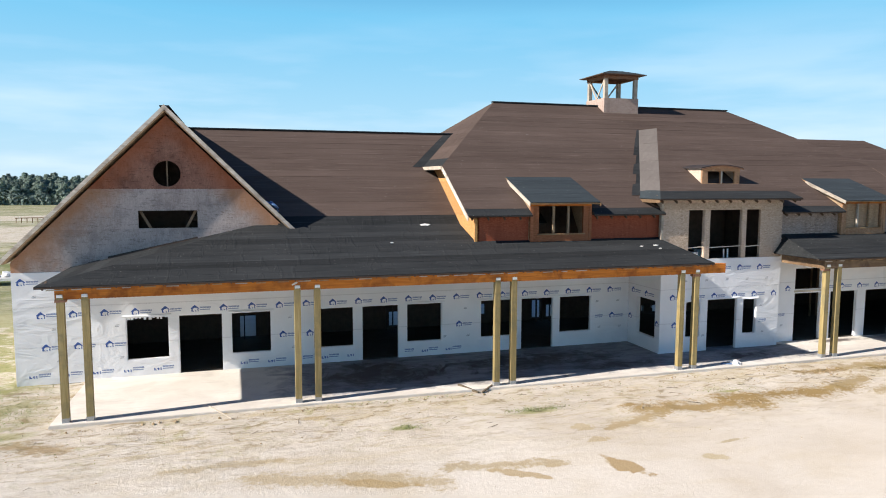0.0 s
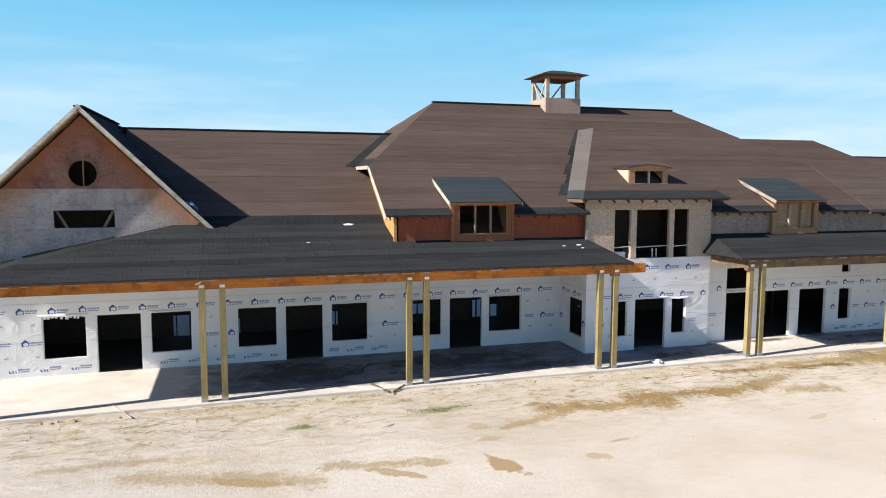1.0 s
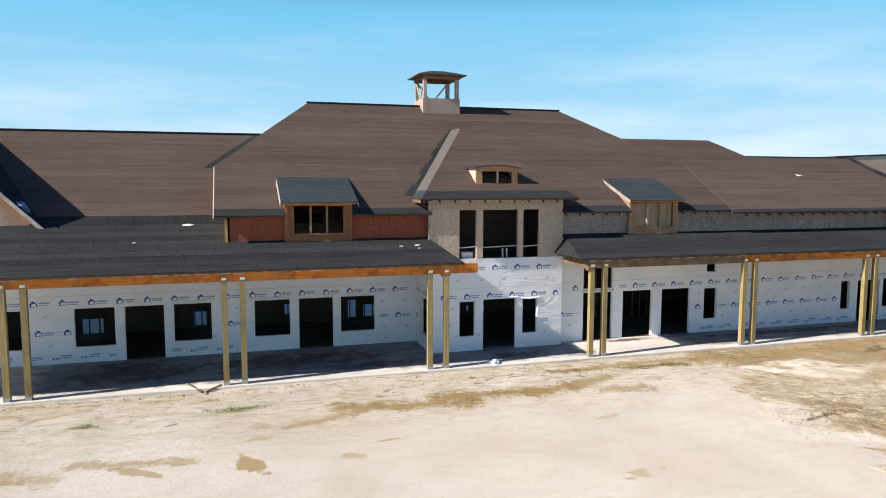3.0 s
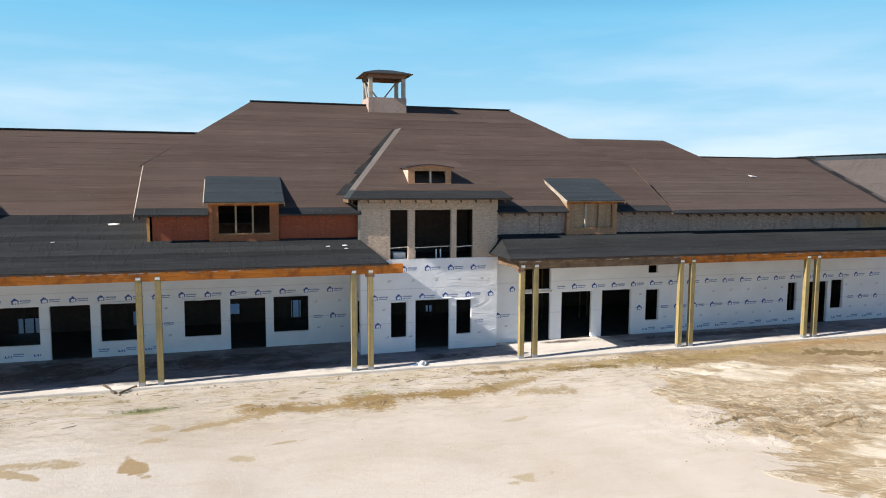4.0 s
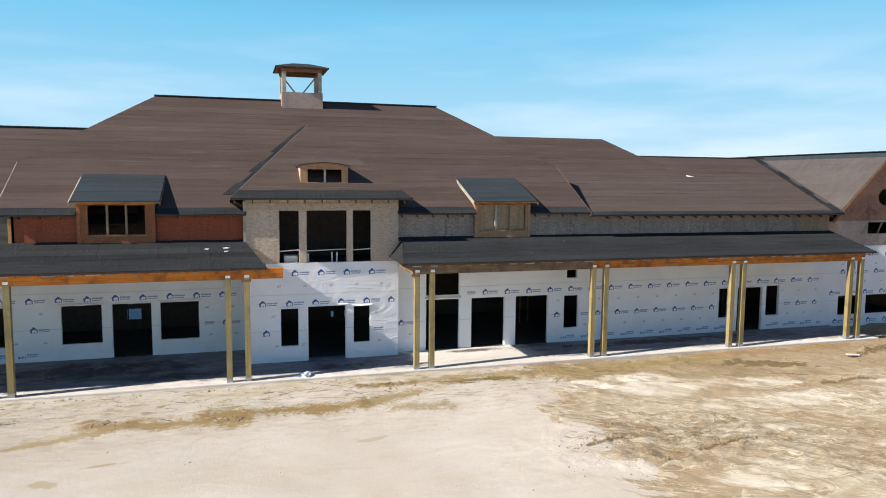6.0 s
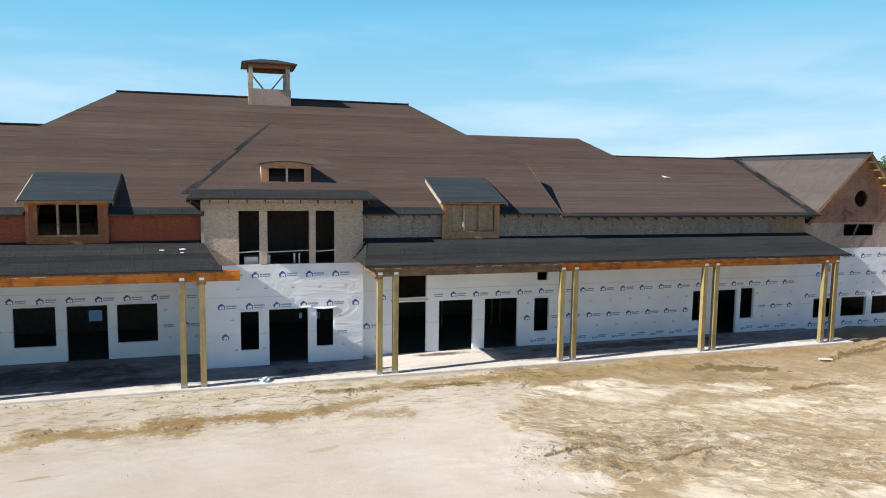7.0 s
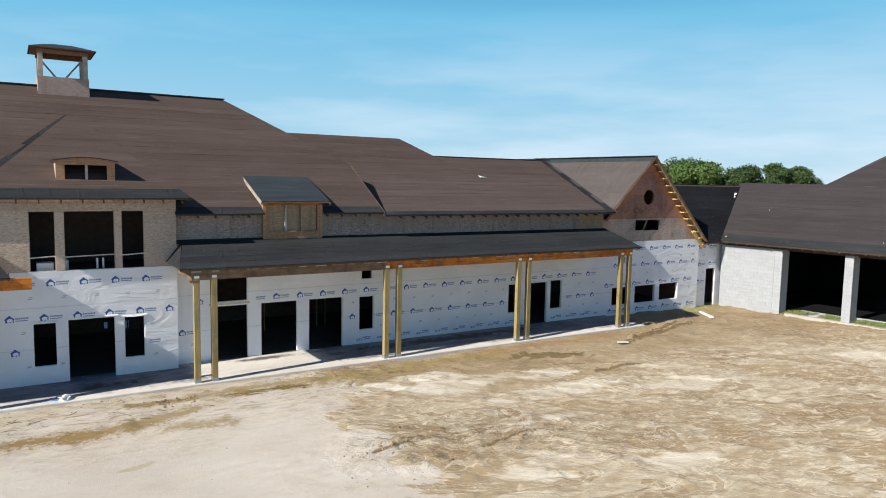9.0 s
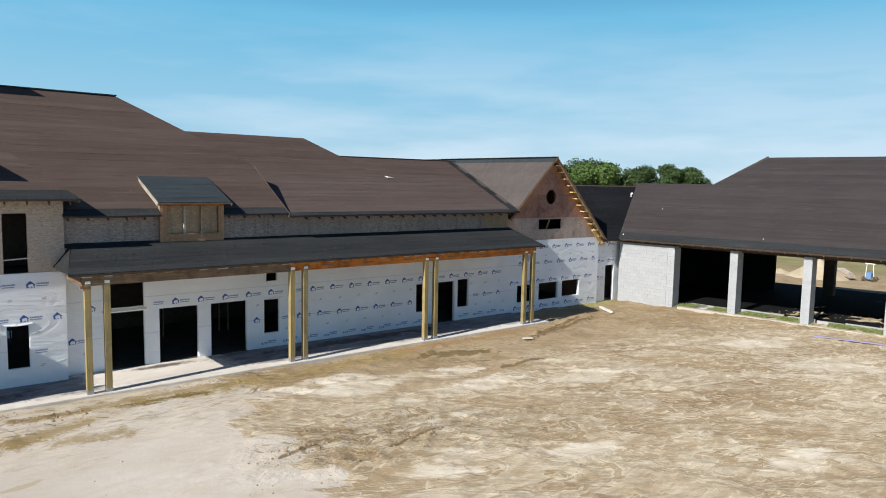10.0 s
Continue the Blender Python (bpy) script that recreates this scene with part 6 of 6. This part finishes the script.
# ---- trees ----
def crown_mesh(name, lumps, count, size, mat, seed, shell=0.0):
    """Leaf clumps strewn over and inside uneven lumps (centre, radii)."""
    rnd = random.Random(seed)
    verts, faces = [], []
    for (cx, cy, cz), (rx, ry, rz) in lumps:
        for i in range(count):
            d = Vector((rnd.gauss(0, 1), rnd.gauss(0, 1), rnd.gauss(0, 1))).normalized()
            r = rnd.uniform(0.62, 1.04) * (0.86 + 0.34 * noise.noise(d * 2.1 + Vector((cx, cy, cz))))
            p = Vector((cx + d.x * rx * r, cy + d.y * ry * r, cz + d.z * rz * r))
            s = size * rnd.uniform(0.6, 1.4)
            u = Vector((rnd.gauss(0, 1), rnd.gauss(0, 1), rnd.gauss(0, 1))).normalized()
            if shell:
                n = d * shell + Vector((0, 0, 0.5)) + u * 0.4
                u = n.cross(Vector((rnd.gauss(0, 1), rnd.gauss(0, 1), rnd.gauss(0, 1)))).normalized()
                w = n.cross(u).normalized()
            else:
                w = u.cross(d + Vector((0, 0, 0.01))).normalized()
            n = len(verts)
            verts += [p - u * s, p + w * s * 0.6, p + u * s, p - w * s * 0.6 + d * s * 0.3]
            faces.append((n, n + 1, n + 2, n + 3))
    me = bpy.data.meshes.new(name)
    me.from_pydata(verts, [], faces)
    me.materials.append(mat)
    return me


def limb(bm, a, b, ra, rb, sides=7):
    a, b = Vector(a), Vector(b)
    t = (b - a).normalized()
    u = t.orthogonal().normalized()
    v = t.cross(u)
    ring = lambda c, r: [bm.verts.new(c + (u * math.cos(k * 2 * math.pi / sides) + v * math.sin(k * 2 * math.pi / sides)) * r) for k in range(sides)]
    p, q = ring(a, ra), ring(b, rb)
    for k in range(sides):
        bm.faces.new((p[k], p[(k + 1) % sides], q[(k + 1) % sides], q[k]))


def broad_tree(x, y, tall, wide, mat, seed, label):
    rnd = random.Random(seed)
    tree = thing("tree", label, "tree", "trees behind the roofs", (x, y, -0.1))
    bm = bmesh.new()
    limb(bm, (0, 0, 0), (0.1, 0, tall * 0.35), wide * 0.06, wide * 0.045)
    lumps = []
    for i in range(9):
        a, r = i * 2.4 + rnd.uniform(-0.4, 0.4), wide * rnd.uniform(0.12, 0.36)
        z = tall * rnd.uniform(0.42, 0.86) if i else tall * 0.84
        c = (math.cos(a) * r, math.sin(a) * r, z)
        limb(bm, (0.1, 0, tall * rnd.uniform(0.22, 0.34)), c, wide * 0.028, wide * 0.008, 5)
        s = wide * rnd.uniform(0.15, 0.24)
        lumps.append((c, (s * 1.15, s * 1.15, s * 0.85)))
    part("trunk", bm, BARK, tree)
    ob = new("crown", crown_mesh("crown", lumps, 1200, wide * 0.018, mat, seed))
    ob.parent = tree
    return tree


for i, (x, y, tall, wide, mat) in enumerate(((150, 112, 11.6, 13, LEAF), (147, 104.5, 13.2, 13, LEAF), (143, 96, 12.4, 14, LEAF_LIGHT), (148, 91.5, 11.8, 12, LEAF),
                                             (150, 86.5, 12.6, 12, LEAF), (152, 82.0, 11.6, 11, LEAF), (155, 78.5, 9.6, 6, LEAF), (160, 71, 8.0, 5, LEAF), (148, 120, 10.5, 12, LEAF))):
    broad_tree(x, y, tall, wide, mat, 40 + i, "broad-leaved tree in full leaf behind the roofs" if mat is LEAF else "light green broad-leaved tree behind the roofs")


def pine_mesh(seed, tall):
    rnd = random.Random(seed)
    lumps = []
    n = 9
    for i in range(n):
        t = i / (n - 1)
        z = tall * (0.22 + 0.72 * t)
        r = tall * (0.15 * (1 - t) ** 0.6 + 0.04) * rnd.uniform(0.8, 1.2)
        lumps.append(((rnd.uniform(-0.3, 0.3), rnd.uniform(-0.3, 0.3), z), (r, r, tall * 0.10)))
    return crown_mesh("crown", lumps, 420, tall * 0.019, NEEDLE, seed, 1.6)


PINES = [pine_mesh(70 + i, 7.5) for i in range(4)]
bm = bmesh.new()
limb(bm, (0, 0, 0), (0, 0, 6.6), 0.16, 0.05)
TRUNK = bpy.data.meshes.new("trunk")
bm.to_mesh(TRUNK)
bm.free()
TRUNK.materials.append(BARK)
rnd = random.Random(8)
for i in range(210):
    row = i % 3
    x = -118 + 92 * (i + rnd.uniform(-1.5, 1.5)) / 210
    y = 208 + row * 9 + rnd.uniform(0, 5)
    tree = thing("pine_tree", "dark green pine in the far tree line", "tree", "far tree line", (x, y, -0.2))
    s = rnd.uniform(0.86, 1.04) * (0.86, 1.02, 1.12)[row]
    tree.scale = (s * 2.1, s * 2.1, s)
    for nm, me in (("trunk", TRUNK), ("crown", PINES[i % 4])):
        ob = new(nm, me)
        ob.parent = tree
# undergrowth and hedges that nobody could count
hl = []
for i in range(70):
    hl.append(((-122 + 1.5 * i, 206 + rnd.uniform(-1, 1), 1.0), (2.2, 1.2, rnd.uniform(1.5, 3.2))))
    hl.append(((-122 + 1.5 * i, 232 + rnd.uniform(-2, 2), 2.6), (2.6, 1.6, rnd.uniform(3.6, 5.6))))
tagged(new("undergrowth", crown_mesh("undergrowth", hl, 150, 0.4, NEEDLE, 3, 1.0)), "dark undergrowth along the far tree line", "bushes", kind="stuff")
hl = [((104 + rnd.uniform(-2, 2), 2 + 1.6 * i, -0.6), (1.6, 1.6, rnd.uniform(0.7, 1.9))) for i in range(44)]
tagged(new("hedge", crown_mesh("hedge", hl, 80, 0.3, LEAF_LIGHT, 4)), "ragged green scrub beyond the block building", "bushes", kind="stuff")


# ---- loose things on the site ----
def lump_mesh(name, r, flat, seed, mat, detail=2, rough=0.25):
    bm = bmesh.new()
    bmesh.ops.create_icosphere(bm, subdivisions=detail, radius=1.0)
    for v in bm.verts:
        k = 1 + rough * noise.noise(v.co * 1.7 + Vector((seed, 0, 0)))
        v.co = Vector((v.co.x * r * k, v.co.y * r * k, max(v.co.z, -0.3) * r * flat * k))
    me = bpy.data.meshes.new(name)
    bm.to_mesh(me)
    bm.free()
    me.materials.append(mat)
    return me


def pile(x, y, r, h, seed):
    bm = bmesh.new()
    n, rings = 28, 9
    top = bm.verts.new((0, 0, h))
    last = None
    for j in range(1, rings + 1):
        t = j / rings
        ring = []
        for i in range(n):
            a = i * 2 * math.pi / n
            k = r * t * (1 + 0.14 * noise.noise((math.cos(a) * 2, math.sin(a) * 2, seed)))
            ring.append(bm.verts.new((math.cos(a) * k, math.sin(a) * k, h * (1 - t) ** 1.1 + 0.05 * h * noise.noise((math.cos(a) * 3 * t, math.sin(a) * 3 * t, seed + 5)) * (1 - t) - (0.1 if j == rings else 0))))
        for i in range(n):
            if last is None:
                bm.faces.new((top, ring[i], ring[(i + 1) % n]))
            else:
                bm.faces.new((last[i], ring[i], ring[(i + 1) % n], last[(i + 1) % n]))
        last = ring
    ob = tagged(part("sand_mound", bm, PILE_SAND, None, "", True), "cone of pale dug sand on the far yard", "sand mound", "sand mounds")
    ob.location = (x, y, ground_height(x, y) - 0.05)


PILE_SAND = plain("dug_sand", (0.42, 0.34, 0.22), (0.56, 0.47, 0.33), 1.2, 0.95, 0.4, 0.05)
pile(84.6, 25.0, 3.0, 1.75, 1)
pile(84.3, 28.4, 1.2, 0.5, 2)
pile(-64, 118, 9, 2.6, 3)
pile(-50, 128, 7, 1.6, 4)
pile(-86, 150, 12, 2.2, 5)

# a stack of pale sheets and a small blue machine on the far yard
before = set(scene.objects)
th = thing("board_stack", "tilted stack of pale boards on the far yard", "boards", "", (84.7, 22.4, -1.0))
for i in range(5):
    part("board", barred((84.5, 22.0 + 0.06 * i, -0.85 + 0.09 * i), (85.1, 23.1 + 0.06 * i, -0.60 + 0.12 * i), 0.7, 0.06), TRIM_WOOD)
under(th, before | {th})
before = set(scene.objects)
th = thing("lift_machine", "small blue site machine with upright masts", "machine", "", (85.5, 21.0, -1.05))
part("body", boxed((85.2, 85.8, 20.78, 21.22, -0.85, -0.3)), BLUE_PLASTIC)
for y in (20.6, 21.3):
    part("mast", barred((85.45, y + 0.04, -0.75), (85.45, y + 0.04 + (0.12 if y < 21 else -0.12), 0.85), 0.05, 0.05, (1, 0, 0)), PAPER)
for x in (85.1, 85.9):
    for y in (20.6, 21.4):
        bm = bmesh.new()
        limb(bm, (x, y - 0.1, -0.80), (x, y + 0.1, -0.88), 0.17, 0.17, 14)
        bmesh.ops.holes_fill(bm, edges=bm.edges[:])
        part("wheel", bm, DARK_TWIG)
part("cross_bar", boxed((85.38, 85.52, 20.58, 21.4, 0.45, 0.55)), PAPER)
under(th, before | {th})


def stick(name, a, b, w, d, mat, label, category="debris", group=""):
    ob = tagged(part(name, barred(a, b, w, d), mat), label, category, group)
    return ob


def gz(x, y):
    return ground_height(x, y)


stick("plank", (-0.75, 21.1, SLAB + 0.02), (-0.1, 19.9, gz(-0.1, 19.9) + 0.05), 0.035, 0.02, TRIM_WOOD, "pale lath leaning off the slab's edge", "plank")
stick("branch", (7.05, 21.1, SLAB + 0.03), (7.5, 20.35, 0.12), 0.07, 0.06, DARK_TWIG, "dark broken branch on the slab's edge", "branch")
stick("branch", (7.62, 20.35, 0.12), (8.1, 20.72, SLAB + 0.03), 0.05, 0.05, DARK_TWIG, "dark broken branch on the slab's edge", "branch")
stick("white_pipe", (48.5, 21.9, 0.12), (47.55, 20.4, 0.16), 0.15, 0.1, PAPER, "white plastic pipe lying on the sand", "pipe")
stick("plank", (38.7, 18.5, 0.2), (39.15, 18.3, 0.2), 0.09, 0.04, PAPER, "pale offcut lying on the sand", "plank")
for k, (x, y) in enumerate(((50.7, 11.2), (50.95, 10.2), (51.2, 9.3))):
    stick("plastic_strip", (x, y, 0.16), (x + 0.24, y - 0.85, 0.17), 0.2, 0.03, LILAC, "lilac plastic strip half buried in sand", "plastic strip", "strips before the bays")
# plastic bag and scraps by the tower's slab
bagm = lump_mesh("plastic_bag", 0.2, 0.45, 3, PAPER, 3, 0.9)
b = tagged(new("plastic_bag", bagm), "crumpled pale blue-white plastic on the slab's edge", "bag")
b.location = (17.75, 20.85, SLAB + 0.03)
s = stick("plastic_strip", (17.25, 21.0, SLAB + 0.015), (17.6, 20.85, SLAB + 0.015), 0.12, 0.02, BLUE_PLASTIC, "blue plastic strip on the slab", "plastic strip")

# felt scraps and papers on the roofs
for x, y, r in ((6.95, 24.95, 0.17), (14.55, 22.3, 0.07), (15.2, 22.35, 0.08), (15.2, 22.05, 0.05), (5.3, 23.2, 0.05)):
    bm = bmesh.new()
    rnd = random.Random(int(x * 10))
    pts = [(x + r * 1.4 * math.cos(a) * rnd.uniform(0.7, 1.1), y + r * 0.7 * math.sin(a) * rnd.uniform(0.5, 1.1)) for a in (0.2, 1.5, 2.9, 4.0, 5.2)]
    prism(bm, [(px, py, pz(py) + 0.016) for px, py in pts], (0, 0, 0.012))
    tagged(part("paper_scrap", bm, PAPER), "white torn scrap lying on the charcoal felt", "scrap", "scraps on the roof")
for u, v, r, up in ((-1.75, 4.3, 0.17, 0.16), (-1.62, 4.05, 0.09, 0.12), (1.23, 2.9, 0.03, 0.02), (0.26, -0.08, 0.05, 0.02), (8.29, 0.41, 0.025, 0.02)):
    bm = bmesh.new()
    rnd = random.Random(int(u * 10 + 99))
    pts = [(u + r * math.cos(a) * rnd.uniform(0.6, 1.2), v + r * math.sin(a) * rnd.uniform(0.6, 1.2)) for a in (0.2, 1.5, 2.9, 4.0, 5.2)]
    prism(bm, [tuple(BLK @ Vector((px, py, BZ + BS * (py + 0.45) + up))) for px, py in pts], (0, 0, 0.02))
    tagged(part("paper_scrap", bm, PAPER), "white torn scrap lying on the dark brown felt", "scrap", "scraps on the roof")
# bundle of blue plastic on the gable's roof
b = tagged(new("plastic_bundle", lump_mesh("plastic_bundle", 0.3, 0.5, 9, BLUE_PLASTIC, 3, 0.9)), "crumpled blue and white plastic on the dark gable roof", "bag")
b.matrix_world = pose(1.45, 25.3, 5.95, 0, 45, 10) @ Matrix.Diagonal((0.8, 1.5, 0.7, 1))
# loose flap of felt where the hipped step ends
bm = bmesh.new()
prism(bm, [(37.75, 27.75, 7.20), (38.1, 27.72, 7.18), (37.7, 27.95, 7.28)], (0, -0.02, 0.03))
tagged(part("felt_flap", bm, PAPER), "pale turned-up corner of roofing felt", "felt flap")
# stacked goods behind the tower's upper windows
for k, (x, y, z, w, h, mat) in enumerate(((17.22, 23.2, 3.75, 0.5, 0.36, PAPER), (17.9, 23.25, 3.75, 0.24, 0.42, PAPER))):
    bm = boxed((x, x + w, y, y + 0.5, z, z + h))
    bmesh.ops.bevel(bm, geom=bm.edges[:], offset=0.012, segments=1, affect="EDGES")
    tagged(part("carton", bm, mat), "white carton standing on the upper floor", "carton", "cartons on the upper floor")
for x in (19.0, 19.18):
    stick("white_board", (x, 23.3, 3.75), (x, 23.32, 4.2), 0.06, 0.03, PAPER, "white board standing on the upper floor", "board", "boards on the upper floor")

# clods and stones of the court
rnd = random.Random(21)
verts, faces = [], []


def clod(x, y, r):
    n = len(verts)
    z = ground_height(x, y)
    ring = [(x + r * math.cos(a) * rnd.uniform(0.6, 1.2), y + r * math.sin(a) * rnd.uniform(0.6, 1.2), z - 0.02) for a in (0, 1.05, 2.1, 3.15, 4.2, 5.25)]
    mid = [(x + 0.6 * (px - x) + rnd.uniform(-.2, .2) * r, y + 0.6 * (py - y) + rnd.uniform(-.2, .2) * r, z + r * rnd.uniform(0.25, 0.6)) for px, py, _ in ring]
    verts.extend(ring + mid + [(x, y, z + r * rnd.uniform(0.45, 0.75))])
    for i in range(6):
        faces.append((n + i, n + (i + 1) % 6, n + 6 + (i + 1) % 6, n + 6 + i))
        faces.append((n + 6 + i, n + 6 + (i + 1) % 6, n + 12))


for i in range(1150):
    k = rnd.random()
    if k < 0.34:
        x, y = rnd.uniform(23, 50), rnd.uniform(5, 20)
    elif k < 0.55:
        x, y = rnd.gauss(27, 2.4), rnd.gauss(12.8, 1.1)
    elif k < 0.70:
        x, y = rnd.uniform(38.5, 46.5), 0
        y = 17.5 + (x - 38.8) * 0.37 + rnd.gauss(0, 0.35)
    elif k < 0.88:
        x, y = rnd.uniform(-8, 22), rnd.gauss(18.6, 1.0)
    else:
        x, y = rnd.uniform(-8, 22), rnd.uniform(9, 20)
    if y < 20.4:
        clod(x, y, min(0.036, rnd.expovariate(105) + 0.007))
for ax, ay, bx, by, n, spread in ((38.9, 18.5, 45.6, 20.4, 260, 0.22), (39.6, 18.8, 45.2, 20.9, 160, 0.2), (24.0, 12.7, 26.0, 12.8, 140, 0.25), (26.6, 11.8, 28.8, 12.1, 120, 0.25), (23.6, 11.6, 30.5, 12.9, 260, 0.8),
                                  (11.4, 17.6, 12.6, 17.5, 70, 0.2), (14.9, 17.2, 15.8, 17.1, 110, 0.2), (19.6, 19.4, 21.3, 19.4, 160, 0.22), (22.3, 19.3, 24.6, 19.3, 80, 0.15), (34.6, 15.7, 37.1, 15.9, 60, 0.1), (24.0, 20.2, 42.0, 20.3, 300, 0.12), (-4.5, 20.3, 20.0, 20.25, 260, 0.14)):
    for i in range(n):
        t = rnd.random()
        x, y = ax + (bx - ax) * t + rnd.gauss(0, spread), ay + (by - ay) * t + rnd.gauss(0, spread)
        if y < 20.45:
            clod(x, y, min(0.055, rnd.expovariate(80) + 0.009))
cm = bpy.data.meshes.new("clods")
cm.from_pydata(verts, [], faces)
cm.materials.append(plain("clod_earth", (0.25, 0.18, 0.10), (0.41, 0.31, 0.19), 3.0, 0.95))
tagged(new("clods", cm), "scattered clods of brown sand", "clods", kind="stuff")

# twigs and wood scraps
TWIG = bpy.data.meshes.new("twig")
bm = bmesh.new()
limb(bm, (-0.5, 0, 0), (0.1, 0.05, 0.03), 0.022, 0.02, 5)
limb(bm, (0.1, 0.05, 0.03), (0.55, -0.04, 0.02), 0.02, 0.008, 5)
limb(bm, (0.1, 0.05, 0.03), (0.3, 0.22, 0.06), 0.012, 0.005, 5)
bm.to_mesh(TWIG)
bm.free()
TWIG.materials.append(DARK_TWIG)
for i in range(70):
    k = rnd.random()
    x, y = (rnd.gauss(19.2, 1.6), rnd.gauss(19.1, 0.5)) if k < 0.45 else ((rnd.uniform(-6, 20), rnd.gauss(18.8, 1.2)) if k < 0.85 else (rnd.uniform(24, 48), rnd.uniform(8, 19.5)))
    if y > 20.3:
        continue
    ob = tagged(new("twig", TWIG), "dry dark twig lying on the sand", "twig", "twigs on the sand")
    s = rnd.uniform(0.12, 0.42)
    ob.matrix_world = pose(x, y, ground_height(x, y) + 0.012, 0, 0, rnd.uniform(0, 360)) @ Matrix.Diagonal((s, s, s, 1))

# grass tufts
bm_v, bm_f = [], []
for cx, cy, sx, sy, n in ((8.6, 18.35, 0.5, 0.10, 700), (4.55, 17.9, 0.25, 0.10, 260), (-6.6, 22.2, 1.0, 1.1, 1800), (-8.2, 27.5, 1.4, 2.5, 2600), (5.0, 20.35, 1.6, 0.08, 200),
                           (15.3, 18.4, 0.6, 0.2, 160), (-3.5, 18.6, 1.6, 0.7, 120), (10.5, 19.6, 2.5, 0.4, 120), (50.5, 22.6, 1.6, 0.5, 500), (48.2, 22.8, 1.3, 0.3, 260)):
    for i in range(n):
        x, y = rnd.gauss(cx, sx), rnd.gauss(cy, sy)
        if y > 20.45 and -5.0 < x < 43:
            continue
        z = ground_height(x, y) - 0.01
        h, a = rnd.uniform(0.015, 0.05), rnd.uniform(0, 6.3)
        dx, dy = math.cos(a) * 0.016, math.sin(a) * 0.016
        k = len(bm_v)
        bm_v += [(x - dx, y - dy, z), (x + dx, y + dy, z), (x + rnd.uniform(-.1, .1), y + rnd.uniform(-.1, .1), z + h)]
        bm_f.append((k, k + 1, k + 2))
tm = bpy.data.meshes.new("grass_tufts")
tm.from_pydata(bm_v, [], bm_f)
tm.materials.append(GRASS)
tagged(new("grass_tufts", tm), "sparse green grass tufts on the sand", "grass", kind="stuff")

# dark post in the field beside the gable
stick("fence_post", (-13.9, 45, 0), (-13.9, 45, 3.6), 0.2, 0.2, DARK_TWIG, "dark round post standing in the field", "post")

# low trestle of raw boards on the far field
before = set(scene.objects)
th = thing("trestle", "long low trestle of raw boards on the far field", "trestle", "", (-30, 124, 0.05))
part("rail", barred((-32.2, 122, 0.85), (-28.4, 122.6, 0.85), 0.10, 0.12), STUD_WOOD)
for i in range(6):
    k = i / 5
    part("leg", barred((-32.1 + 3.6 * k, 122.02 + 0.57 * k, 0.0), (-32.1 + 3.6 * k, 122.02 + 0.57 * k, 0.79), 0.1, 0.1, (1, 0, 0)), STUD_WOOD)
under(th, before | {th})
# white flat trailer with bagged load at the field's edge
before = set(scene.objects)
th = thing("flat_trailer", "low white flat trailer loaded with pale bags", "trailer", "", (-16.5, 51, 0.05))
part("deck", boxed((-20.0, -13.4, 50.2, 52.0, 0.38, 0.56)), PAPER)
for x in (-18.6, -17.7):
    for y in (50.1, 52.0):
        bm = bmesh.new()
        limb(bm, (x, y - 0.09, 0.30), (x, y + 0.09, 0.30), 0.29, 0.29, 14)
        bmesh.ops.holes_fill(bm, edges=bm.edges[:])
        part("wheel", bm, DARK_TWIG)
for i, (x, r) in enumerate(((-14.1, 0.36), (-14.9, 0.42), (-15.9, 0.34))):
    ob = new("bag", lump_mesh("bag", r, 0.75, 30 + i, PAPER if i != 1 else TRIM_WOOD, 2, 0.5))
    ob.location = (x, 51.0, 0.64)
under(th, before | {th})
